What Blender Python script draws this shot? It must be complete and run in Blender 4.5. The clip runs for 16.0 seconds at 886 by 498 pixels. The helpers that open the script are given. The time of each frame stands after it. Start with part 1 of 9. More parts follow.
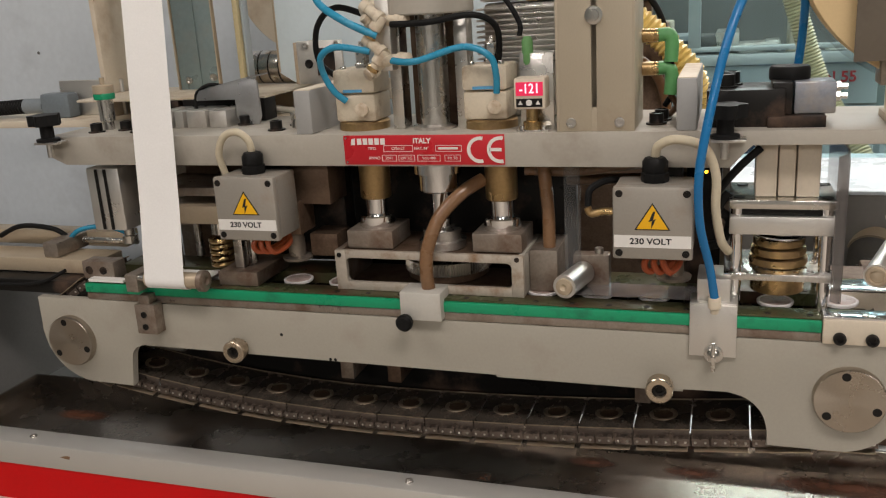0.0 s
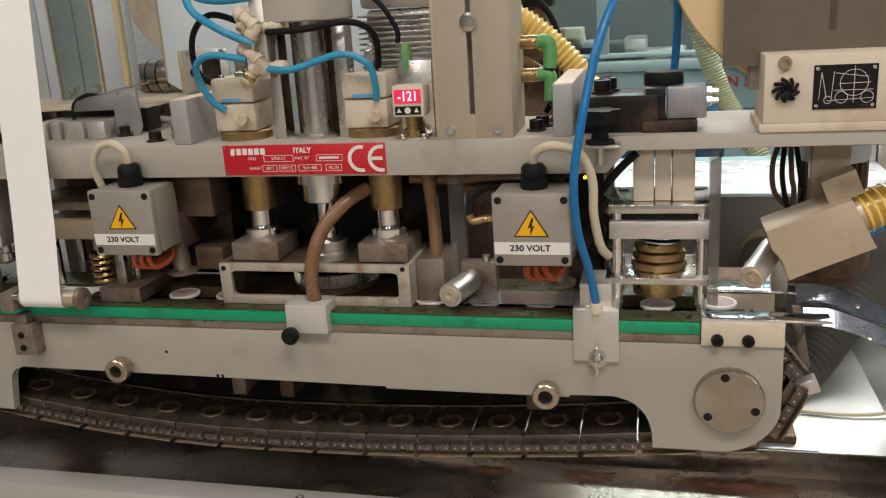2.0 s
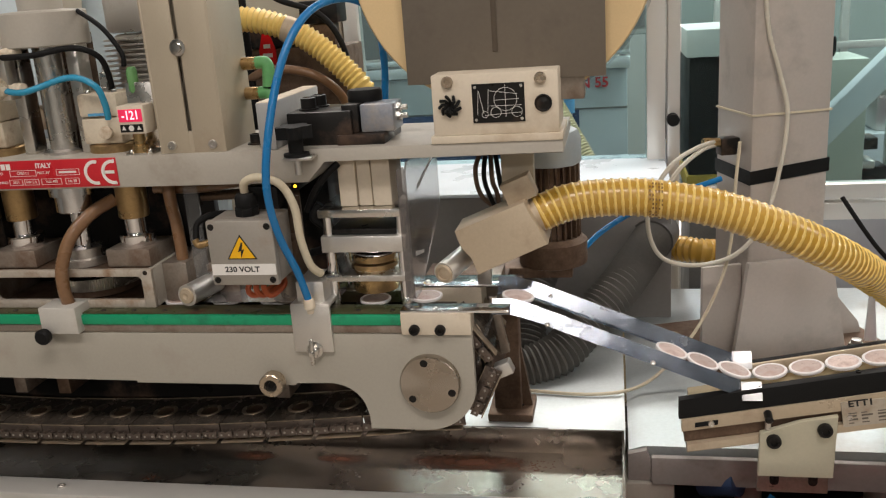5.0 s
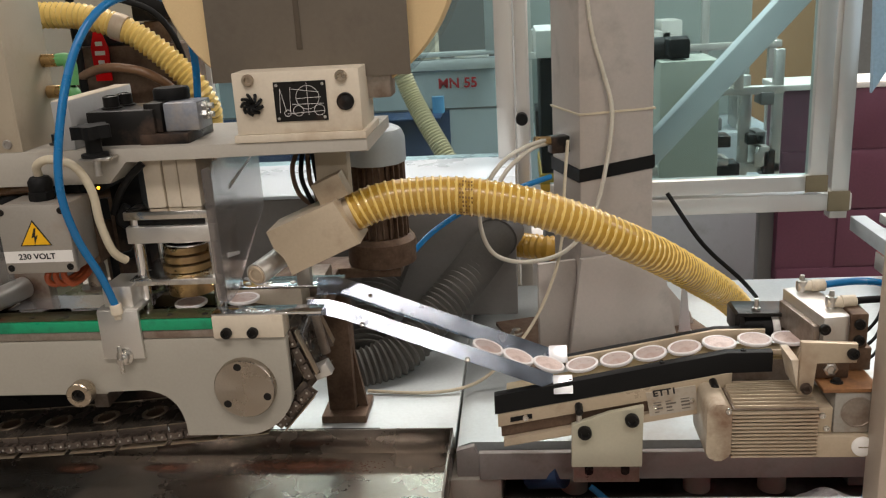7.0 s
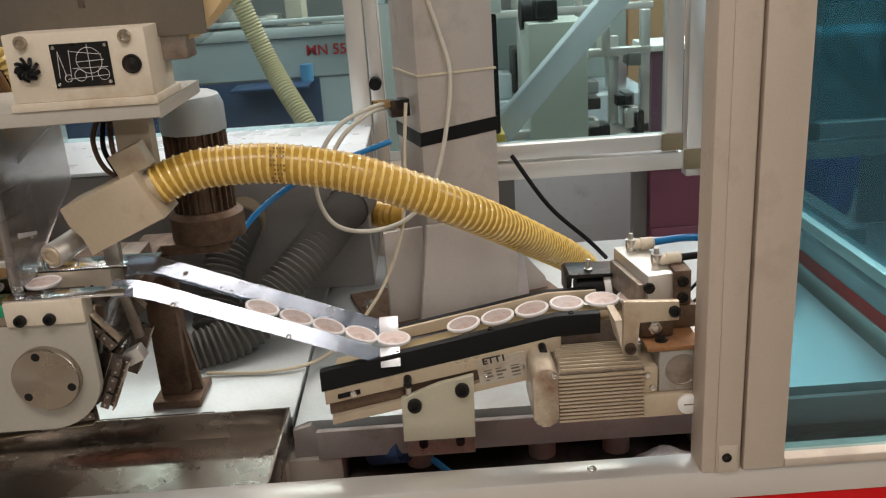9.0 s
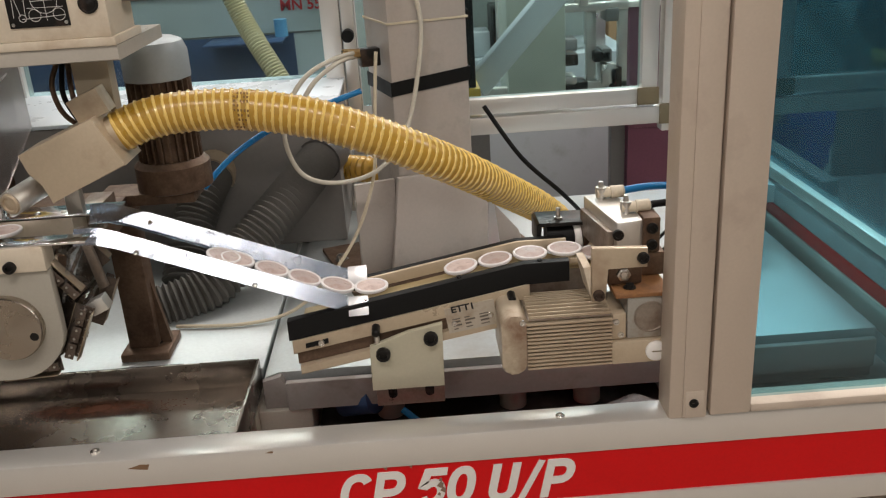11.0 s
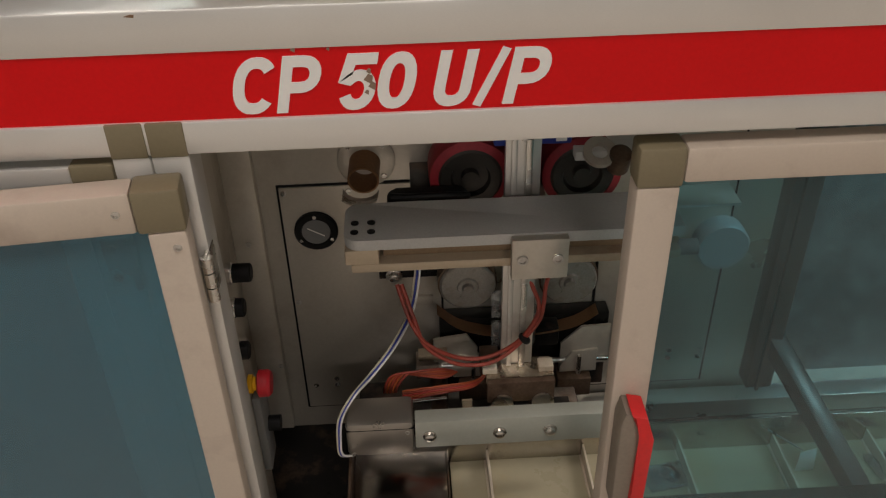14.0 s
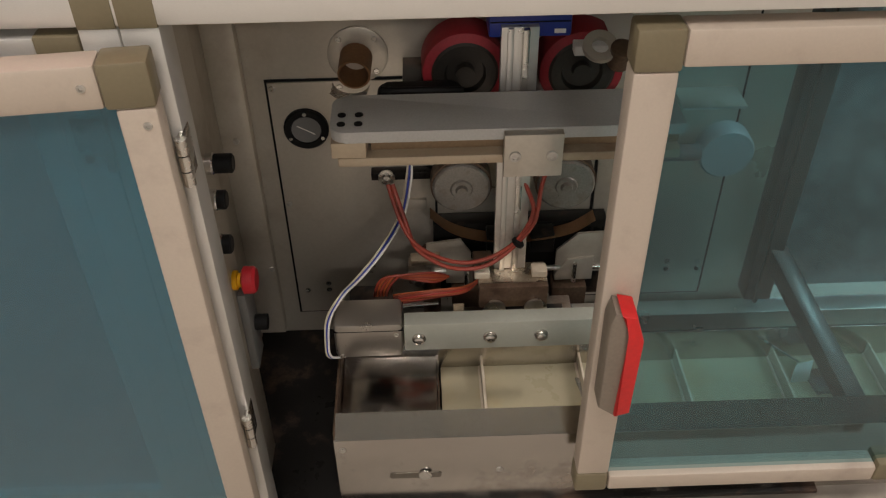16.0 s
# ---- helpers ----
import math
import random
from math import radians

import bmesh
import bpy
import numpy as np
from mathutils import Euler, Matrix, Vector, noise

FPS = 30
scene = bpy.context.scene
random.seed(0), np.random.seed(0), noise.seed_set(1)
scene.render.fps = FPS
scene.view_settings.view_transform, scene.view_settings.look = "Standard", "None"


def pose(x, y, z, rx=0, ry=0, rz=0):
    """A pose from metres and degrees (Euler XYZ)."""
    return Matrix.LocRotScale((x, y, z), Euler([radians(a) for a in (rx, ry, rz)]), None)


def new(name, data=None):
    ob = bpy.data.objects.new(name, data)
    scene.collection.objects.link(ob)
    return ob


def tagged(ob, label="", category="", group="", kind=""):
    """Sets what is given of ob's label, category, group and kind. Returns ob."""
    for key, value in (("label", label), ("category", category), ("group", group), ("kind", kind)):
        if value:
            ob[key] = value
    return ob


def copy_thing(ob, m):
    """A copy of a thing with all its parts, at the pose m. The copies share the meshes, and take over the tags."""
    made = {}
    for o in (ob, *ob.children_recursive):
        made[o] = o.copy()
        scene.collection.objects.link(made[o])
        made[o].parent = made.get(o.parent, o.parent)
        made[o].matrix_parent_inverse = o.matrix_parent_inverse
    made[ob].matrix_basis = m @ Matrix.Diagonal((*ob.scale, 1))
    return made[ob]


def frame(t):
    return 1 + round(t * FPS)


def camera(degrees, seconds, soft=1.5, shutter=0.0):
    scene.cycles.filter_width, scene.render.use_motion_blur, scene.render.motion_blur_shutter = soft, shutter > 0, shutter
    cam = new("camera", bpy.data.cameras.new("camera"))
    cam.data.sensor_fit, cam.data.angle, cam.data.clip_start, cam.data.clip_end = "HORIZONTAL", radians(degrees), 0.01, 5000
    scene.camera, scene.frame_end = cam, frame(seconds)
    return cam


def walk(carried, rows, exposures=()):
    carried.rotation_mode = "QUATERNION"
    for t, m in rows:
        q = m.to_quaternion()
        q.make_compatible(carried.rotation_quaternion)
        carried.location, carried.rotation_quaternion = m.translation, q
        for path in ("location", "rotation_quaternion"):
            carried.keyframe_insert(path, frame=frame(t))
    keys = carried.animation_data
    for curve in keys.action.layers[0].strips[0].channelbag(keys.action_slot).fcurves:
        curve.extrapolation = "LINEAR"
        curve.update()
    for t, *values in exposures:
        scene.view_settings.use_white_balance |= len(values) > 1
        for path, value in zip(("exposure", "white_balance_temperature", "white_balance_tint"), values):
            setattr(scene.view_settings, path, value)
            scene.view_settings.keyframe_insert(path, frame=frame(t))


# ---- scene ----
cam = camera(53.5, 16.0, 1.2)
METRES, EYE, TILT, LEAN, TURN = 1.2, 1.68, 0.0, 0.0, 18.7
ROWS = [
    (0.0, 0.0, 0.0, 0.0, -0.98, -16.23, 3.38),
    (0.5, 0.0049, 0.0033, -0.0083, -1.64, -16.69, 3.64),
    (1.0, 0.0208, 0.0068, -0.0125, -2.86, -17.2, 3.97),
    (1.5, 0.0398, 0.0093, -0.0113, -4.16, -16.92, 3.92),
    (2.0, 0.0571, 0.0099, -0.004, -5.35, -16.04, 3.42),
    (2.5, 0.0794, -0.0032, 0.0015, -6.69, -15.82, 3.21),
    (3.0, 0.1428, -0.0454, 0.0064, -7.57, -15.89, 3.4),
    (3.5, 0.2252, -0.0832, 0.0098, -7.62, -16.4, 4.18),
    (6.0, 0.3449, -0.1204, 0.0117, -9.83, -16.59, 2.88),
    (6.5, 0.3816, -0.1283, 0.0034, -12.3, -16.66, 3.0),
    (7.0, 0.4226, -0.1285, 0.0014, -14.23, -16.79, 3.22),
    (7.5, 0.4555, -0.1236, -0.0047, -16.11, -17.35, 3.05),
    (8.0, 0.4864, -0.1185, -0.0104, -18.01, -18.12, 3.12),
    (8.5, 0.5161, -0.118, -0.0169, -19.61, -18.71, 3.52),
    (9.0, 0.5301, -0.1148, -0.0213, -20.42, -19.05, 3.58),
    (11.5, 0.5474, -0.117, -0.0614, -22.14, -23.6, 2.8),
    (12.0, 0.5636, -0.0792, -0.1206, -23.1, -28.19, 1.75),
    (12.5, 0.5687, -0.008, -0.1916, -23.78, -30.76, 0.85),
    (13.0, 0.5975, 0.0091, -0.2519, -22.75, -31.41, 0.91),
    (13.5, 0.6111, 0.0037, -0.2978, -21.85, -32.77, 0.86),
    (14.0, 0.6177, -0.0023, -0.3296, -21.73, -34.97, 1.17),
    (14.5, 0.6208, 0.0003, -0.3515, -21.1, -36.68, 1.44),
    (15.0, 0.6274, 0.0029, -0.364, -20.44, -38.18, 1.49),
    (15.5, 0.6377, -0.0019, -0.3733, -20.35, -39.47, 1.17),
    (16.0, 0.6384, -0.0043, -0.375, -20.66, -39.74, 0.66),
]
walk(cam, [(t, pose(0, 0, EYE, TILT, LEAN, TURN) @ pose(METRES * x, METRES * y, METRES * z, 90 + pitch, roll, yaw)) for t, x, y, z, yaw, pitch, roll in ROWS],
     exposures=((0.0, -0.40), (2.0, -0.33), (3.5, -0.31), (6.5, -0.56), (9.0, -0.58), (11.5, -0.60), (12.5, -0.90), (13.2, -0.82), (14.0, -0.58), (14.5, -0.48), (15.0, -0.32), (16.0, -0.20)))

# ---- light: a factory hall under fluorescent tubes ----
world = bpy.data.worlds.new("hall_air")
scene.world = world
world.use_nodes = True
world.node_tree.nodes["Background"].inputs[0].default_value = (0.75, 0.85, 1.0, 1)
world.node_tree.nodes["Background"].inputs[1].default_value = 0.02


WINDOW = 5.0


def tube_light(x, y, z, length, power, along_x=True):
    data = bpy.data.lights.new("fluorescent_light", "AREA")
    data.shape, data.size, data.size_y = "RECTANGLE", length, 0.5
    data.energy, data.color = power, (1.0, 0.91, 0.85)
    ob = new("fluorescent_light", data)
    ob.matrix_world = pose(x, y, z, 0, 0, 0 if along_x else 90)
    return ob


LAMPS = ((-1.9, -0.3, 36), (0.6, -0.38, 54), (-0.6, 2.9, 54), (1.8, 3.2, 110), (4.0, 1.2, 110), (-1.3, -4.4, 105), (1.7, -4.4, 135), (-1.7, 4.9, 60), (0.15, 4.9, 80), (2.0, 4.9, 80))
for lx, ly, lp in LAMPS:
    tube_light(lx, ly, 3.45, 1.5, lp)


# ---- materials ----
def mat(name, color, rough=0.5, metal=0.0, vary=0.12, scale=30.0, bump=0.05, dirt=0.0, dirt_color=(0.10, 0.05, 0.03), dirt_scale=9.0, stretch=(1, 1, 1), trans=0.0, ior=1.45, alpha=1.0, emit=0.0, rvary=0.15, coat=0.0, random_obj=0.0):
    m = bpy.data.materials.new(name)
    m.use_nodes = True
    nt = m.node_tree
    b = nt.nodes["Principled BSDF"]
    tc = nt.nodes.new("ShaderNodeTexCoord")
    mp = nt.nodes.new("ShaderNodeMapping")
    mp.inputs["Scale"].default_value = stretch
    nt.links.new(tc.outputs["Object"], mp.inputs["Vector"])
    fine = nt.nodes.new("ShaderNodeTexNoise")
    fine.inputs["Scale"].default_value = scale * 6
    fine.inputs["Detail"].default_value = 4
    wide = nt.nodes.new("ShaderNodeTexNoise")
    wide.inputs["Scale"].default_value = dirt_scale
    wide.inputs["Detail"].default_value = 6
    wide.inputs["Roughness"].default_value = 0.62
    nt.links.new(mp.outputs[0], fine.inputs["Vector"])
    nt.links.new(tc.outputs["Object"], wide.inputs["Vector"])
    add = nt.nodes.new("ShaderNodeMath")
    add.operation = "ADD"
    nt.links.new(fine.outputs["Fac"], add.inputs[0])
    nt.links.new(wide.outputs["Fac"], add.inputs[1])
    rng = nt.nodes.new("ShaderNodeMapRange")
    rng.inputs["From Min"].default_value, rng.inputs["From Max"].default_value = 0.6, 1.4
    rng.inputs["To Min"].default_value, rng.inputs["To Max"].default_value = 1 - vary, 1 + vary
    nt.links.new(add.outputs[0], rng.inputs["Value"])
    mul = nt.nodes.new("ShaderNodeVectorMath")
    mul.operation = "SCALE"
    mul.inputs[0].default_value = color
    nt.links.new(rng.outputs[0], mul.inputs["Scale"])
    out = mul.outputs[0]
    if random_obj:
        info = nt.nodes.new("ShaderNodeObjectInfo")
        hr = nt.nodes.new("ShaderNodeMapRange")
        hr.inputs["To Min"].default_value, hr.inputs["To Max"].default_value = 1 - random_obj, 1 + random_obj
        nt.links.new(info.outputs["Random"], hr.inputs["Value"])
        m2 = nt.nodes.new("ShaderNodeVectorMath")
        m2.operation = "SCALE"
        nt.links.new(out, m2.inputs[0])
        nt.links.new(hr.outputs[0], m2.inputs["Scale"])
        out = m2.outputs[0]
    if dirt:
        ramp = nt.nodes.new("ShaderNodeMapRange")
        ramp.inputs["From Min"].default_value, ramp.inputs["From Max"].default_value = 0.57 - 0.24 * dirt, 0.80 - 0.22 * dirt
        nt.links.new(wide.outputs["Fac"], ramp.inputs["Value"])
        mix = nt.nodes.new("ShaderNodeMix")
        mix.data_type = "RGBA"
        nt.links.new(ramp.outputs[0], mix.inputs["Factor"])
        nt.links.new(out, mix.inputs["A"])
        mix.inputs["B"].default_value = (*dirt_color, 1)
        out = mix.outputs["Result"]
        if metal:
            inv = nt.nodes.new("ShaderNodeMapRange")
            inv.inputs["To Min"].default_value, inv.inputs["To Max"].default_value = metal, metal * 0.35
            nt.links.new(ramp.outputs[0], inv.inputs["Value"])
            nt.links.new(inv.outputs[0], b.inputs["Metallic"])
    nt.links.new(out, b.inputs["Base Color"])
    rr = nt.nodes.new("ShaderNodeMapRange")
    rr.inputs["From Min"].default_value, rr.inputs["From Max"].default_value = 0.3, 0.7
    rr.inputs["To Min"].default_value, rr.inputs["To Max"].default_value = max(rough - rvary, 0.02), min(rough + rvary, 1)
    nt.links.new(wide.outputs["Fac"], rr.inputs["Value"])
    nt.links.new(rr.outputs[0], b.inputs["Roughness"])
    if not (dirt and metal):
        b.inputs["Metallic"].default_value = metal
    if bump:
        bp = nt.nodes.new("ShaderNodeBump")
        bp.inputs["Strength"].default_value = bump
        bp.inputs["Distance"].default_value = 0.001
        nt.links.new(fine.outputs["Fac"], bp.inputs["Height"])
        nt.links.new(bp.outputs[0], b.inputs["Normal"])
    b.inputs["Transmission Weight"].default_value = trans
    b.inputs["IOR"].default_value = ior
    b.inputs["Alpha"].default_value = alpha
    b.inputs["Coat Weight"].default_value = coat
    if emit:
        b.inputs["Emission Color"].default_value = (*color, 1)
        b.inputs["Emission Strength"].default_value = emit
    return m


GREY = mat("grey_enamel", (0.43, 0.40, 0.345), 0.42, 0.0, 0.05, 40, 0.06, dirt=0.12, dirt_color=(0.30, 0.26, 0.21))
PLATE = mat("grey_side_plate_paint", (0.375, 0.35, 0.295), 0.45, 0.0, 0.05, 40, 0.08, dirt=0.10, dirt_color=(0.32, 0.28, 0.23))
BEIGE = mat("beige_metal", (0.50, 0.41, 0.295), 0.40, 0.3, 0.06, 40, 0.05, dirt=0.22, dirt_color=(0.30, 0.20, 0.13))
ALU = mat("anodised_aluminium", (0.72, 0.70, 0.66), 0.38, 0.85, 0.05, 50, 0.04, dirt=0.1, dirt_color=(0.4, 0.34, 0.28), stretch=(1, 6, 6))
PROFILE = mat("aluminium_profile", (0.72, 0.70, 0.66), 0.33, 0.55, 0.05, 50, 0.03, dirt=0.0, stretch=(1, 8, 8), rvary=0.05)
WARMP = mat("sand_coated_profile", (0.55, 0.465, 0.38), 0.5, 0.15, 0.04, 50, 0.03, dirt=0.1, dirt_color=(0.40, 0.32, 0.26))
STEEL = mat("machined_steel", (0.66, 0.64, 0.60), 0.28, 1.0, 0.08, 60, 0.05, dirt=0.12, stretch=(1, 5, 1))
CHROME = mat("polished_steel", (0.85, 0.85, 0.86), 0.12, 1.0, 0.03, 40, 0.02, rvary=0.05)
STAINLESS = mat("brushed_stainless", (0.52, 0.49, 0.45), 0.20, 1.0, 0.08, 40, 0.04, dirt=0.1, dirt_color=(0.24, 0.17, 0.11), stretch=(1, 12, 12), rvary=0.07)
TABLE = mat("stainless_table_sheet", (0.52, 0.56, 0.565), 0.38, 0.65, 0.08, 30, 0.04, dirt=0.05, dirt_color=(0.40, 0.38, 0.34), dirt_scale=5, rvary=0.05)
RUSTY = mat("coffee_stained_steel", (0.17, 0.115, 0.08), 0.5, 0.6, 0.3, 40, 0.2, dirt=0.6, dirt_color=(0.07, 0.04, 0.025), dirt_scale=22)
DIRTY = mat("dusty_grey_steel", (0.32, 0.275, 0.23), 0.40, 0.6, 0.18, 40, 0.1, dirt=0.55, dirt_color=(0.14, 0.085, 0.055), dirt_scale=18)
CHAINM = mat("oily_chain_steel", (0.16, 0.13, 0.11), 0.38, 0.8, 0.3, 60, 0.15, dirt=0.4, dirt_color=(0.05, 0.035, 0.025), dirt_scale=30)
PALLET = mat("worn_carrier_steel", (0.16, 0.135, 0.11), 0.24, 0.7, 0.25, 60, 0.1, dirt=0.45, dirt_color=(0.055, 0.036, 0.024), dirt_scale=26)
TRAYM = mat("stained_tray_steel", (0.25, 0.22, 0.19), 0.27, 0.95, 0.14, 40, 0.05, dirt=0.12, dirt_color=(0.17, 0.12, 0.085), dirt_scale=5, stretch=(1, 8, 8), rvary=0.12)
LIPM = mat("lit_flange_edge", (0.36, 0.29, 0.21), 0.4, 0.7, 0.15, 50, 0.08, dirt=0.25, dirt_color=(0.15, 0.09, 0.05), dirt_scale=22)
BRASS = mat("aged_brass", (0.52, 0.36, 0.17), 0.3, 1.0, 0.12, 40, 0.05, dirt=0.35, dirt_color=(0.20, 0.12, 0.06), dirt_scale=20)
BRONZE = mat("bronze_bush", (0.42, 0.29, 0.14), 0.38, 0.9, 0.12, 40, 0.05, dirt=0.3, dirt_color=(0.17, 0.10, 0.05), dirt_scale=18)
BLACK = mat("black_plastic", (0.012, 0.012, 0.012), 0.48, 0.0, 0.1, 60, 0.08)
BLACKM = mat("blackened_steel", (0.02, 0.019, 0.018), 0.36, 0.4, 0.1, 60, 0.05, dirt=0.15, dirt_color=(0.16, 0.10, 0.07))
RUBBER = mat("grey_rubber", (0.13, 0.125, 0.115), 0.55, 0.0, 0.12, 30, 0.1)
RED = mat("red_enamel", (0.64, 0.004, 0.006), 0.42, 0.0, 0.06, 40, 0.04, coat=0.05)
REDW = mat("red_rubber_tyre", (0.30, 0.02, 0.03), 0.6, 0.0, 0.15, 40, 0.1, dirt=0.3, dirt_color=(0.08, 0.02, 0.02))
NAMEP = mat("red_name_plate", (0.55, 0.02, 0.03), 0.35, 0.1, 0.05, 40, 0.02)
WHITE = mat("white_enamel", (0.78, 0.76, 0.72), 0.45, 0.0, 0.03, 40, 0.02)
OFFWHITE = mat("faded_white_paint", (0.66, 0.58, 0.46), 0.5, 0.0, 0.05, 40, 0.04, dirt=0.2, dirt_color=(0.42, 0.31, 0.2))
PAPER = mat("filter_paper", (0.88, 0.87, 0.85), 0.75, 0.0, 0.04, 60, 0.15)
GREEN = mat("green_plastic", (0.01, 0.30, 0.14), 0.35, 0.0, 0.06, 40, 0.04, dirt=0.1, dirt_color=(0.01, 0.12, 0.06), dirt_scale=25)
DECK = mat("stained_green_deck", (0.075, 0.085, 0.04), 0.32, 0.2, 0.25, 40, 0.1, dirt=0.55, dirt_color=(0.07, 0.035, 0.02), dirt_scale=14)
BLUE = mat("blue_pneumatic_hose", (0.012, 0.17, 0.42), 0.28, 0.0, 0.05, 40, 0.02)
TEALH = mat("turquoise_air_hose", (0.03, 0.28, 0.46), 0.28, 0.0, 0.05, 40, 0.02)
CREAM = mat("cream_cable", (0.60, 0.53, 0.39), 0.5, 0.0, 0.08, 30, 0.05, dirt=0.2, dirt_color=(0.36, 0.27, 0.17))
FITTING = mat("cream_plastic_fitting", (0.66, 0.58, 0.45), 0.45, 0.0, 0.08, 40, 0.05, dirt=0.3, dirt_color=(0.30, 0.2, 0.12), dirt_scale=25)
BROWNH = mat("coffee_filled_hose", (0.22, 0.12, 0.06), 0.32, 0.0, 0.15, 30, 0.05, dirt=0.3, dirt_color=(0.10, 0.05, 0.025), coat=0.3)
YHOSE = mat("amber_hose_wall", (0.46, 0.265, 0.035), 0.32, 0.0, 0.08, 40, 0.03, coat=0.3)
YRIB = mat("pale_yellow_hose_spiral", (0.80, 0.57, 0.17), 0.28, 0.0, 0.06, 40, 0.03, coat=0.5)
YCREAM = mat("cream_yellow_duct", (0.66, 0.55, 0.34), 0.4, 0.0, 0.08, 40, 0.05)
CLEARH = mat("milky_tube", (0.58, 0.54, 0.45), 0.25, 0.0, 0.05, 40, 0.02, coat=0.3)
WIRE = mat("orange_silicone_wire", (0.42, 0.09, 0.03), 0.45, 0.0, 0.12, 40, 0.05)
REDWIRE = mat("red_wire", (0.45, 0.04, 0.03), 0.4, 0.0, 0.1, 40, 0.05)
BLUEWIRE = mat("blue_wire", (0.03, 0.05, 0.30), 0.4, 0.0, 0.1, 40, 0.05)
WARN = mat("warning_yellow", (0.85, 0.46, 0.01), 0.4, 0.0, 0.03, 40, 0.0)
INK = mat("black_ink", (0.012, 0.012, 0.012), 0.5, 0.0, 0.02, 40, 0.0)
BROWNC = mat("olive_plastic_corner", (0.20, 0.165, 0.10), 0.5, 0.0, 0.06, 40, 0.05)
POD = mat("white_capsule_plastic", (0.78, 0.75, 0.74), 0.35, 0.0, 0.04, 60, 0.03, random_obj=0.05)
PODTOP = mat("capsule_filter_lid", (0.56, 0.45, 0.41), 0.35, 0.0, 0.25, 90, 0.2, dirt=0.3, dirt_color=(0.32, 0.20, 0.16), dirt_scale=40, random_obj=0.28, coat=0.3)
BELT = mat("tan_belt", (0.42, 0.33, 0.18), 0.55, 0.0, 0.1, 40, 0.1, dirt=0.25, dirt_color=(0.2, 0.12, 0.06))
TURNED = mat("turned_steel", (0.43, 0.38, 0.32), 0.30, 1.0, 0.06, 60, 0.03, rvary=0.06)
NICKEL = mat("worn_nickel", (0.50, 0.42, 0.32), 0.3, 0.9, 0.1, 50, 0.05, dirt=0.3, dirt_color=(0.2, 0.13, 0.08), dirt_scale=30)
tn = TURNED.node_tree.nodes.new("ShaderNodeTangent")
tn.direction_type, tn.axis = "RADIAL", "Y"
TURNED.node_tree.nodes["Principled BSDF"].inputs["Anisotropic"].default_value = 0.85
TURNED.node_tree.links.new(tn.outputs[0], TURNED.node_tree.nodes["Principled BSDF"].inputs["Tangent"])
FILM = mat("shiny_film_web", (0.80, 0.80, 0.82), 0.16, 0.85, 0.05, 20, 0.25, rvary=0.08)
BLUEGREY = mat("blue_grey_enamel", (0.43, 0.48, 0.50), 0.42, 0.1, 0.05, 30, 0.04, dirt=0.15, dirt_color=(0.33, 0.36, 0.36))
PANELW = mat("pale_blue_partition", (0.64, 0.69, 0.73), 0.5, 0.0, 0.06, 12, 0.03, dirt=0.1, dirt_color=(0.36, 0.38, 0.40), dirt_scale=2)
GREYCOL = mat("grey_structural_paint", (0.47, 0.425, 0.385), 0.45, 0.1, 0.05, 30, 0.06, dirt=0.1, dirt_color=(0.32, 0.29, 0.26))
DARKG = mat("dark_grey_cabinet", (0.17, 0.17, 0.165), 0.5, 0.1, 0.08, 30, 0.05)
FLOORM = mat("worn_concrete_floor", (0.42, 0.37, 0.31), 0.55, 0.0, 0.15, 8, 0.15, dirt=0.3, dirt_color=(0.32, 0.27, 0.23), dirt_scale=1.6)
WALLM = mat("painted_hall_wall", (0.32, 0.33, 0.315), 0.7, 0.0, 0.08, 6, 0.1, dirt=0.2, dirt_color=(0.38, 0.39, 0.38), dirt_scale=0.8)
MAROON = mat("maroon_block_paint", (0.13, 0.045, 0.075), 0.5, 0.0, 0.12, 20, 0.2)
YWOOD = mat("yellow_board", (0.55, 0.36, 0.05), 0.5, 0.0, 0.1, 20, 0.05)
CARTON = mat("brown_cardboard", (0.36, 0.22, 0.12), 0.8, 0.0, 0.1, 20, 0.1)
BAG = mat("white_plastic_sack", (0.70, 0.68, 0.66), 0.35, 0.0, 0.08, 15, 0.3)
NAVY = mat("navy_plastic_bin", (0.03, 0.06, 0.14), 0.4, 0.0, 0.1, 20, 0.05)
LEDR = mat("red_led_digits", (1.0, 0.55, 0.65), 0.4, emit=1.6)
LEDBG = mat("dim_red_display", (0.75, 0.03, 0.10), 0.3, emit=0.45)
LEDO = mat("orange_indicator", (1.0, 0.45, 0.02), 0.4, emit=8.0)

for m_, sp_ in ((BLACK, 0.12), (BLACKM, 0.2), (CHAINM, 0.3), (RED, 0.22), (RUSTY, 0.3), (DECK, 0.3), (RUBBER, 0.25)):
    m_.node_tree.nodes["Principled BSDF"].inputs["Specular IOR Level"].default_value = sp_


